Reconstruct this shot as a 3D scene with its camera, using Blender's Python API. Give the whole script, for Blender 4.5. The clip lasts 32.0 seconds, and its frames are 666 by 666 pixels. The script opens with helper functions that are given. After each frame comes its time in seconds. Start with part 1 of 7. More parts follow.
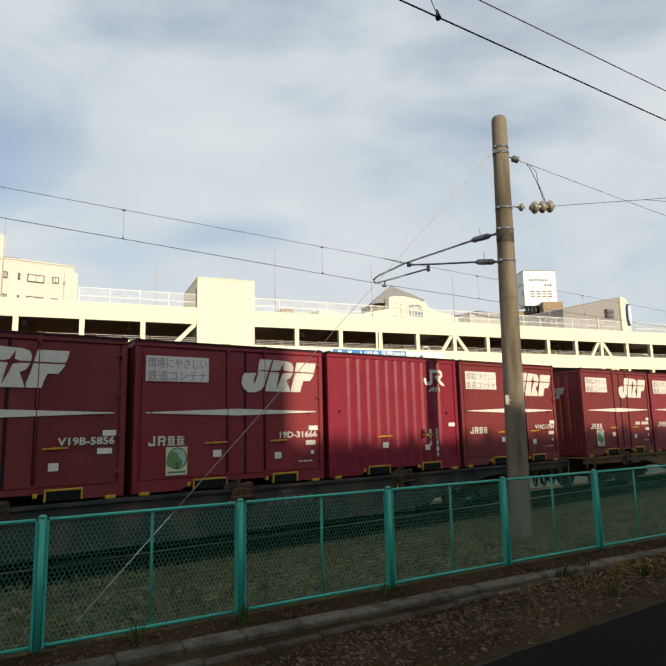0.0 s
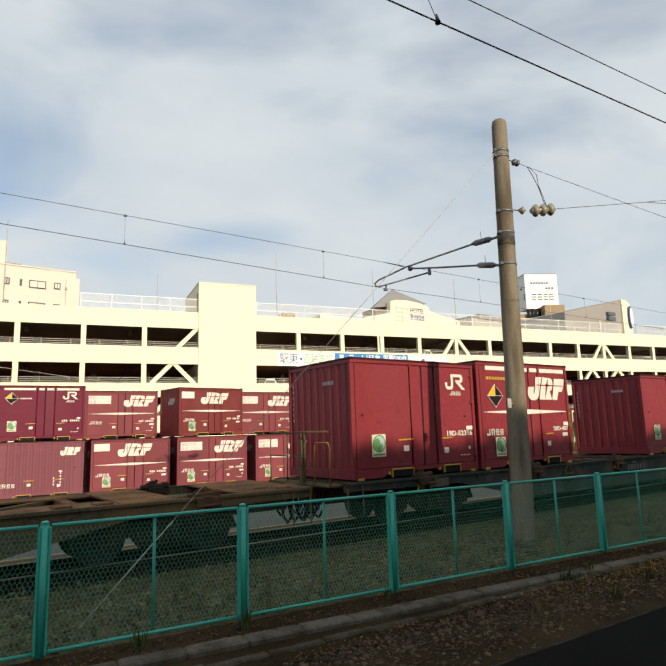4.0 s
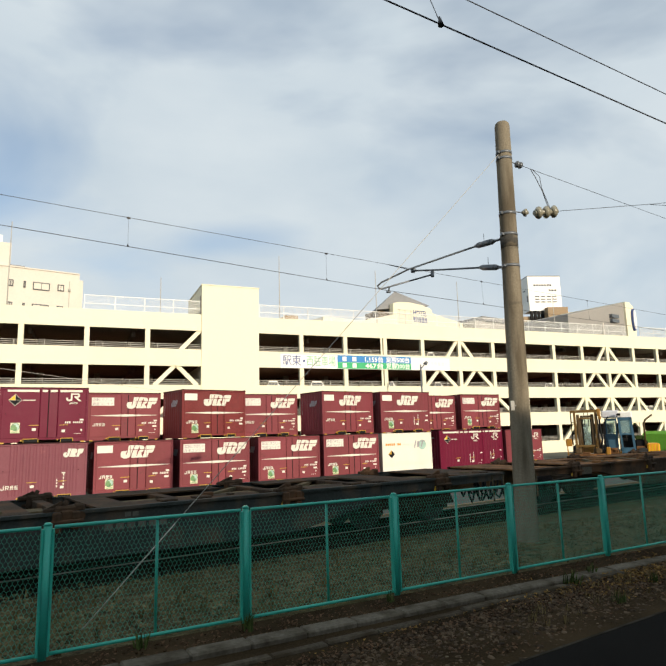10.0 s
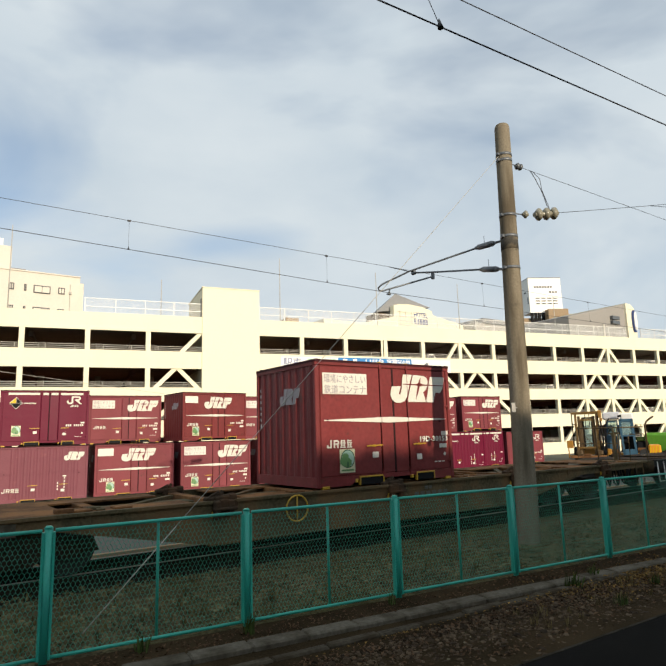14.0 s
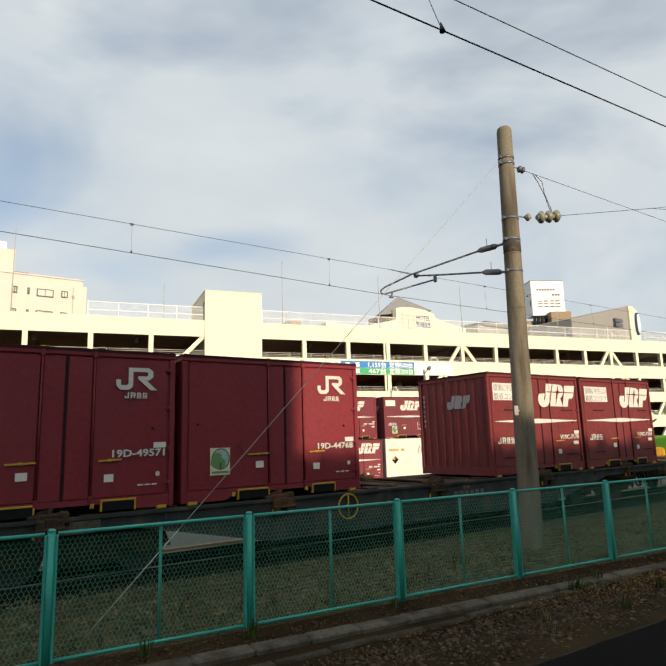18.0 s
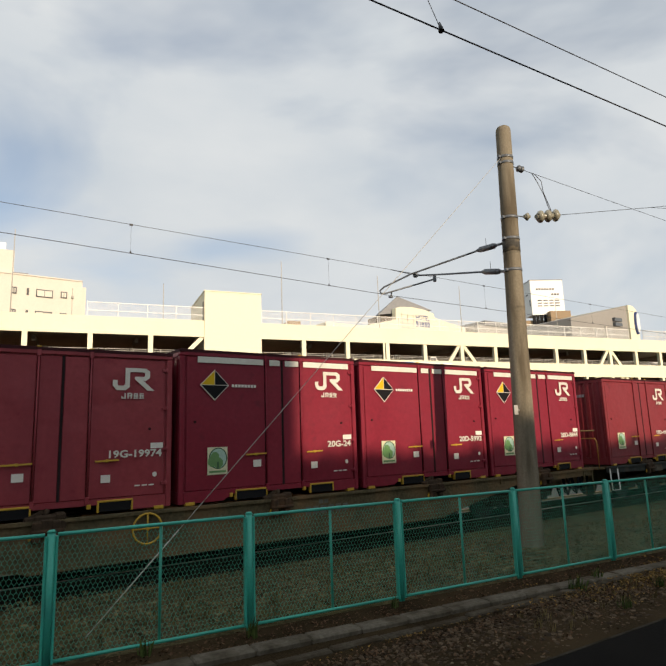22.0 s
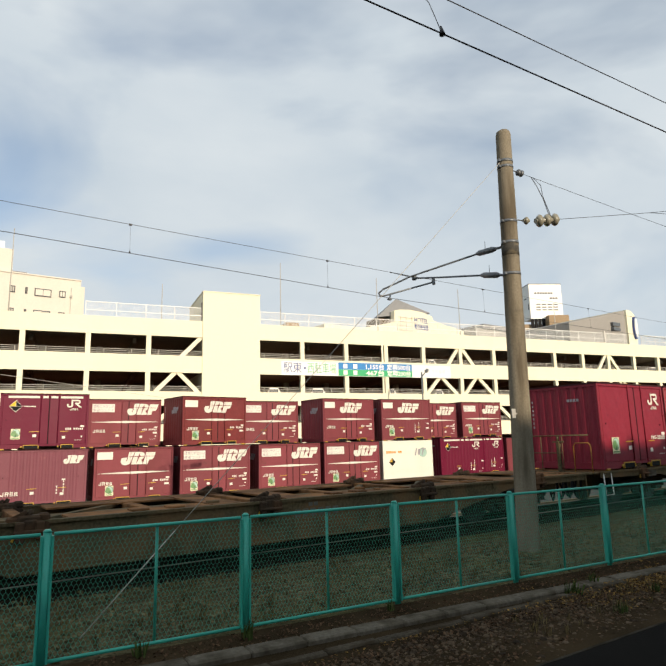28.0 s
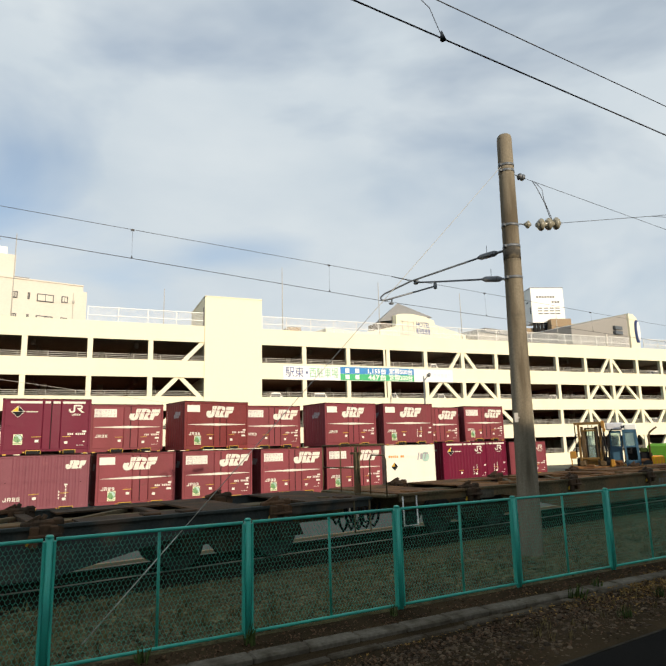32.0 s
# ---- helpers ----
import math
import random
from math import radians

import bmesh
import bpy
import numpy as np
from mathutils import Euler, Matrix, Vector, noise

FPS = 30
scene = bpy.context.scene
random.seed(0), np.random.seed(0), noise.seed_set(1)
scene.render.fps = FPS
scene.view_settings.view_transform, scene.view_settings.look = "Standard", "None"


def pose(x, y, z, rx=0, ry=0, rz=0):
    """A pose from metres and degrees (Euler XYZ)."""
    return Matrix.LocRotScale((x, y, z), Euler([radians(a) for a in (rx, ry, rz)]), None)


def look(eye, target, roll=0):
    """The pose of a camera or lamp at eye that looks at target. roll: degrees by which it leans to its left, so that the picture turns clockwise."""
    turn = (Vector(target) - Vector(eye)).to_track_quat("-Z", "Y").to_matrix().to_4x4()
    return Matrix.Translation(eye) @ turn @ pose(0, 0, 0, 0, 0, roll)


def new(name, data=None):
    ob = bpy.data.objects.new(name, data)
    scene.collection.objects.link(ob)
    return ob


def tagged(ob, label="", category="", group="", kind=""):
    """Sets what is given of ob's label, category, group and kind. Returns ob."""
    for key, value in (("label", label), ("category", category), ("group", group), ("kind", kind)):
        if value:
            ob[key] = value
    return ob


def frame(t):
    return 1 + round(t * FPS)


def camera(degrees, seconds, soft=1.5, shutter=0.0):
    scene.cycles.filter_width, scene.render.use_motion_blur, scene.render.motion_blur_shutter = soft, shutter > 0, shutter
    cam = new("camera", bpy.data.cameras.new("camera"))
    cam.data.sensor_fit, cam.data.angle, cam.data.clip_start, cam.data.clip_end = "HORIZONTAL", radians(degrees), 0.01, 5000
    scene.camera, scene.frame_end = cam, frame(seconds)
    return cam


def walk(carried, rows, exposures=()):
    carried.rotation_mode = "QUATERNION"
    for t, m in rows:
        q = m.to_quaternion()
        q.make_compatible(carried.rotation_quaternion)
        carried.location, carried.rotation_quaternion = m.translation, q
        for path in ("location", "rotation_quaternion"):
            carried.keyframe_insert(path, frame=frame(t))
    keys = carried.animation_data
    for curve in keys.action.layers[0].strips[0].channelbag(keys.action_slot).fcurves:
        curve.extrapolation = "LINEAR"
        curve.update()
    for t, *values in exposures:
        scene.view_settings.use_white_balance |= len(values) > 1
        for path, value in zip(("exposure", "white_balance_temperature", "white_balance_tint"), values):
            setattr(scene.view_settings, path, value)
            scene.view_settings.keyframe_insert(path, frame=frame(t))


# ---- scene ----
# The camera: held by hand, it stands still and sways a little.
EYE = Vector((0.0, 0.0, 2.02))


def aim(yaw, pitch, roll):
    a, b = radians(yaw), radians(pitch)
    way = Vector((math.sin(a) * math.cos(b), math.cos(a) * math.cos(b), math.sin(b)))
    return look(EYE, EYE + way, roll)


cam = camera(58.27, 32.0, soft=1.7)
walk(cam, [(t, aim(y, p, r)) for t, y, p, r in (
    (0, 35.70, 8.95, -1.38), (0.5, 35.70, 9.05, -1.45), (1, 35.61, 9.34, -1.57), (1.5, 35.72, 9.43, -1.53),
    (2, 35.65, 9.25, -1.65), (2.5, 35.67, 9.32, -1.63), (3, 35.60, 9.38, -1.50), (3.5, 35.62, 9.38, -1.63),
    (5.5, 35.43, 9.26, -1.73), (6, 35.42, 9.27, -1.80), (6.5, 35.48, 9.16, -1.41), (7, 35.37, 9.20, -1.54),
    (7.5, 35.42, 9.44, -1.42), (8, 35.47, 9.34, -1.52), (8.5, 35.36, 9.56, -1.73), (9, 35.36, 9.21, -1.57),
    (9.5, 35.35, 9.44, -1.58), (10, 35.29, 9.56, -1.58), (10.5, 35.29, 9.59, -1.75), (11, 35.36, 9.51, -1.68),
    (11.5, 35.35, 9.53, -1.71), (12, 35.31, 9.60, -1.75), (12.5, 35.29, 9.65, -1.68), (13, 35.22, 9.62, -1.74),
    (13.5, 35.22, 9.76, -1.77), (14, 35.24, 9.78, -1.72), (14.5, 35.20, 9.82, -1.69), (16.5, 35.01, 9.91, -1.89),
    (17, 35.01, 9.94, -1.82), (17.5, 35.02, 10.08, -1.74), (18, 35.01, 10.08, -1.74), (18.5, 34.97, 10.08, -1.74),
    (19, 34.95, 10.15, -1.73), (19.5, 35.00, 10.14, -1.74), (20, 34.97, 10.09, -1.73), (20.5, 35.07, 10.07, -1.81),
    (21, 35.04, 10.13, -1.91), (21.5, 35.06, 10.07, -1.90), (22, 35.05, 10.07, -1.90), (22.5, 35.03, 10.12, -1.84),
    (23, 34.96, 10.09, -1.91), (23.5, 34.94, 10.15, -1.94), (24, 35.01, 10.11, -1.82), (24.5, 35.25, 10.27, -1.64),
    (25, 35.30, 10.64, -1.47), (25.5, 35.35, 10.31, -1.29), (27.5, 35.14, 10.27, -1.47), (28, 35.21, 10.25, -1.37),
    (28.5, 35.13, 10.16, -1.44), (29, 35.10, 10.37, -1.47), (29.5, 35.11, 10.56, -1.34), (30, 35.11, 10.58, -1.42),
    (30.5, 35.05, 10.60, -1.51), (31, 35.14, 10.50, -1.50), (31.5, 35.11, 10.57, -1.50), (32, 35.04, 10.68, -1.51),
)], [(0, 0.0, 6650, 12), (3.5, 0.0, 6650, 12), (6, 0.0, 6480, 11), (12, 0.0, 6430, 10), (15, 0.0, 6520, 11), (18, 0.0, 6700, 12), (21, 0.0, 6850, 14), (24.5, 0.0, 6900, 15), (27.5, 0.0, 6560, 12), (32, 0.0, 6520, 11)])

# Light: a low sun behind the camera, thin broken cloud all over the sky.
SUN_EL, SUN_X = 14.0, 0.06
sun_way = Vector((SUN_X, 1.0, -math.tan(radians(SUN_EL)) * math.hypot(SUN_X, 1.0))).normalized()
sun = new("sun", bpy.data.lights.new("sun", "SUN"))
sun.data.energy, sun.data.angle, sun.data.color = 4.5, radians(0.55), (1.0, 0.86, 0.66)
sun.matrix_world = look((-20, -60, 40), Vector((-20, -60, 40)) + sun_way)


CLOUD_SPOTS = [((0.450, 0.836, 0.314), 0.18, -0.22), ((0.371, 0.876, 0.309), 0.12, -0.08), ((0.130, 0.940, 0.300), 0.42, -0.21), ((0.138, 0.904, 0.404), 0.20, 0.05), ((0.311, 0.819, 0.482), 0.35, 0.10), ((0.778, 0.373, 0.505), 0.55, -0.13), ((0.850, 0.470, 0.250), 0.42, -0.16), ((0.279, 0.916, 0.287), 0.20, -0.10), ((0.128, 0.894, 0.430), 0.16, -0.10)]


def make_world():
    world = bpy.data.worlds.new("sky")
    world.use_nodes = True
    scene.world = world
    nt = world.node_tree
    nt.nodes.clear()
    N, LK = nt.nodes.new, nt.links.new
    out, bg = N("ShaderNodeOutputWorld"), N("ShaderNodeBackground")
    sky = N("ShaderNodeTexSky")
    sky.sky_type, sky.sun_disc = "NISHITA", False
    sky.sun_elevation, sky.sun_rotation = radians(SUN_EL), math.atan2(-SUN_X, -1.0)
    sky.air_density, sky.dust_density, sky.ozone_density = 1.0, 0.3, 2.0
    gain = N("ShaderNodeVectorMath")
    gain.operation = "SCALE"
    gain.inputs[3].default_value = 0.14
    LK(sky.outputs[0], gain.inputs[0])
    co = N("ShaderNodeTexCoord")
    mp = N("ShaderNodeMapping")
    mp.inputs["Rotation"].default_value = (0.0, 0.0, radians(28))
    mp.inputs["Scale"].default_value = (1.0, 1.5, 2.6)
    LK(co.outputs["Generated"], mp.inputs[0])
    big, fine = N("ShaderNodeTexNoise"), N("ShaderNodeTexNoise")
    big.inputs["Scale"].default_value, big.inputs["Detail"].default_value, big.inputs["Roughness"].default_value = 1.35, 5.0, 0.50
    big.inputs["Distortion"].default_value = 0.5
    fine.inputs["Scale"].default_value, fine.inputs["Detail"].default_value = 3.1, 6.0
    LK(mp.outputs[0], big.inputs["Vector"])
    LK(mp.outputs[0], fine.inputs["Vector"])
    cover, tone = N("ShaderNodeValToRGB"), N("ShaderNodeValToRGB")
    cover.color_ramp.elements[0].position, cover.color_ramp.elements[1].position = 0.17, 0.52
    cover.color_ramp.elements[0].color = (0.0, 0.0, 0.0, 1)
    tone.color_ramp.elements[0].position, tone.color_ramp.elements[0].color = 0.24, (0.560, 0.650, 0.716, 1)
    tone.color_ramp.elements[1].position, tone.color_ramp.elements[1].color = 0.76, (0.702, 0.770, 0.800, 1)
    # a few thin places and one thick bright one in the cloud
    thin = big.outputs[0]
    for (dx, dy, dz), wide, amount in CLOUD_SPOTS:
        off = N("ShaderNodeVectorMath")
        off.operation = "SUBTRACT"
        LK(co.outputs["Generated"], off.inputs[0])
        off.inputs[1].default_value = (dx, dy, dz)
        flat = N("ShaderNodeVectorMath")
        flat.operation = "MULTIPLY"
        LK(off.outputs[0], flat.inputs[0])
        flat.inputs[1].default_value = (1.0, 1.0, 2.4)
        far = N("ShaderNodeVectorMath")
        far.operation = "LENGTH"
        LK(flat.outputs[0], far.inputs[0])
        fall = N("ShaderNodeMapRange")
        fall.interpolation_type = "SMOOTHSTEP"
        fall.inputs[1].default_value, fall.inputs[2].default_value = 0.0, wide
        fall.inputs[3].default_value, fall.inputs[4].default_value = amount, 0.0
        LK(far.outputs["Value"], fall.inputs[0])
        sumup = N("ShaderNodeMath")
        sumup.operation = "ADD"
        LK(thin, sumup.inputs[0])
        LK(fall.outputs[0], sumup.inputs[1])
        thin = sumup.outputs[0]
    LK(thin, cover.inputs[0])
    shade = N("ShaderNodeMath")
    shade.operation = "ADD"
    LK(fine.outputs[0], shade.inputs[0])
    dim = N("ShaderNodeMath")
    dim.operation = "MULTIPLY_ADD"
    LK(thin, dim.inputs[0])
    dim.inputs[1].default_value, dim.inputs[2].default_value = 0.55, -0.27
    LK(dim.outputs[0], shade.inputs[1])
    LK(shade.outputs[0], tone.inputs[0])
    mix = N("ShaderNodeMix")
    mix.data_type = "RGBA"
    LK(cover.outputs[0], mix.inputs[0])
    LK(gain.outputs[0], mix.inputs[6])
    LK(tone.outputs[0], mix.inputs[7])
    LK(mix.outputs[2], bg.inputs[0])
    bg.inputs[1].default_value = 1.0
    LK(bg.outputs[0], out.inputs[0])


make_world()
scene.view_settings.exposure = 0.0


# ---- materials ----
def paint(name, color, rough=0.6, metal=0.0, grain=40.0, vary=0.25, patch=1.5, bump=0.15, dirt=None, dirt_amount=0.5, spread=0.0, streak=False, spec=0.5, dirt_at=(0.50, 0.72), island=False, scuff=None, dent=0.0):
    """A surface with two scales of unevenness, an optional second colour in worn patches or streaks, and a change from piece to piece."""
    m = bpy.data.materials.new(name)
    m.use_nodes = True
    nt = m.node_tree
    N, LK = nt.nodes.new, nt.links.new
    b = nt.nodes["Principled BSDF"]
    co = N("ShaderNodeTexCoord")
    n1, n2 = N("ShaderNodeTexNoise"), N("ShaderNodeTexNoise")
    n1.inputs["Scale"].default_value, n1.inputs["Detail"].default_value = grain, 3.0
    n2.inputs["Scale"].default_value, n2.inputs["Detail"].default_value = patch, 5.0
    info = N("ShaderNodeObjectInfo")
    shift = N("ShaderNodeVectorMath")
    shift.operation = "MULTIPLY_ADD"
    LK(info.outputs["Random"], shift.inputs[0])
    shift.inputs[1].default_value = (37.0, 19.0, 11.0)
    LK(co.outputs["Object"], shift.inputs[2])
    LK(shift.outputs[0], n1.inputs["Vector"])
    if streak:
        mp = N("ShaderNodeMapping")
        mp.inputs["Scale"].default_value = (1.0, 1.0, 0.13)
        LK(shift.outputs[0], mp.inputs[0])
        LK(mp.outputs[0], n2.inputs["Vector"])
    else:
        LK(shift.outputs[0], n2.inputs["Vector"])
    half = N("ShaderNodeMath")
    half.operation = "ADD"
    LK(n1.outputs[0], half.inputs[0])
    LK(n2.outputs[0], half.inputs[1])
    val = N("ShaderNodeMapRange")
    val.inputs[1].default_value, val.inputs[2].default_value = 0.6, 1.4
    val.inputs[3].default_value, val.inputs[4].default_value = 1.0 - vary, 1.0 + vary
    LK(half.outputs[0], val.inputs[0])
    piece = N("ShaderNodeMapRange")
    piece.inputs[3].default_value, piece.inputs[4].default_value = 1.0 - spread, 1.0 + spread
    if island:
        LK(N("ShaderNodeNewGeometry").outputs["Random Per Island"], piece.inputs[0])
    else:
        LK(info.outputs["Random"], piece.inputs[0])
    both = N("ShaderNodeMath")
    both.operation = "MULTIPLY"
    LK(val.outputs[0], both.inputs[0])
    LK(piece.outputs[0], both.inputs[1])
    sc = N("ShaderNodeVectorMath")
    sc.operation = "SCALE"
    sc.inputs[0].default_value = color
    LK(both.outputs[0], sc.inputs[3])
    last = sc.outputs[0]
    if dirt:
        ramp = N("ShaderNodeMapRange")
        ramp.inputs[1].default_value, ramp.inputs[2].default_value = dirt_at
        ramp.inputs[4].default_value = dirt_amount
        LK(n2.outputs[0], ramp.inputs[0])
        mx = N("ShaderNodeMix")
        mx.data_type = "RGBA"
        LK(ramp.outputs[0], mx.inputs[0])
        LK(last, mx.inputs[6])
        mx.inputs[7].default_value = (*dirt, 1)
        last = mx.outputs[2]
    if scuff:
        # scattered rubbed spots and scrapes
        n3 = N("ShaderNodeTexNoise")
        n3.inputs["Scale"].default_value, n3.inputs["Detail"].default_value, n3.inputs["Roughness"].default_value = 2.6, 9.0, 0.68
        LK(shift.outputs[0], n3.inputs["Vector"])
        r3 = N("ShaderNodeMapRange")
        r3.inputs[1].default_value, r3.inputs[2].default_value, r3.inputs[4].default_value = 0.60, 0.70, 0.75
        LK(n3.outputs[0], r3.inputs[0])
        m3 = N("ShaderNodeMix")
        m3.data_type = "RGBA"
        LK(r3.outputs[0], m3.inputs[0])
        LK(last, m3.inputs[6])
        m3.inputs[7].default_value = (*scuff, 1)
        last = m3.outputs[2]
    LK(last, b.inputs["Base Color"])
    rr = N("ShaderNodeMapRange")
    rr.inputs[3].default_value, rr.inputs[4].default_value = max(rough - 0.12, 0.05), min(rough + 0.12, 1.0)
    LK(n2.outputs[0], rr.inputs[0])
    LK(rr.outputs[0], b.inputs["Roughness"])
    b.inputs["Metallic"].default_value = metal
    b.inputs["Specular IOR Level"].default_value = spec
    if bump:
        bp = N("ShaderNodeBump")
        bp.inputs["Strength"].default_value, bp.inputs["Distance"].default_value = bump, 0.02
        LK(n1.outputs[0], bp.inputs["Height"])
        if dent:
            # shallow dents over a hand's width and more
            n4 = N("ShaderNodeTexNoise")
            n4.inputs["Scale"].default_value, n4.inputs["Detail"].default_value = 1.7, 2.0
            LK(shift.outputs[0], n4.inputs["Vector"])
            b4 = N("ShaderNodeBump")
            b4.inputs["Strength"].default_value, b4.inputs["Distance"].default_value = dent, 0.12
            LK(n4.outputs[0], b4.inputs["Height"])
            LK(b4.outputs[0], bp.inputs["Normal"])
        LK(bp.outputs[0], b.inputs["Normal"])
    return m


def glass(name, color, rough=0.08):
    m = bpy.data.materials.new(name)
    m.use_nodes = True
    b = m.node_tree.nodes["Principled BSDF"]
    b.inputs["Base Color"].default_value = (*color, 1)
    b.inputs["Roughness"].default_value = rough
    b.inputs["Transmission Weight"].default_value = 0.75
    b.inputs["IOR"].default_value = 1.3
    return m


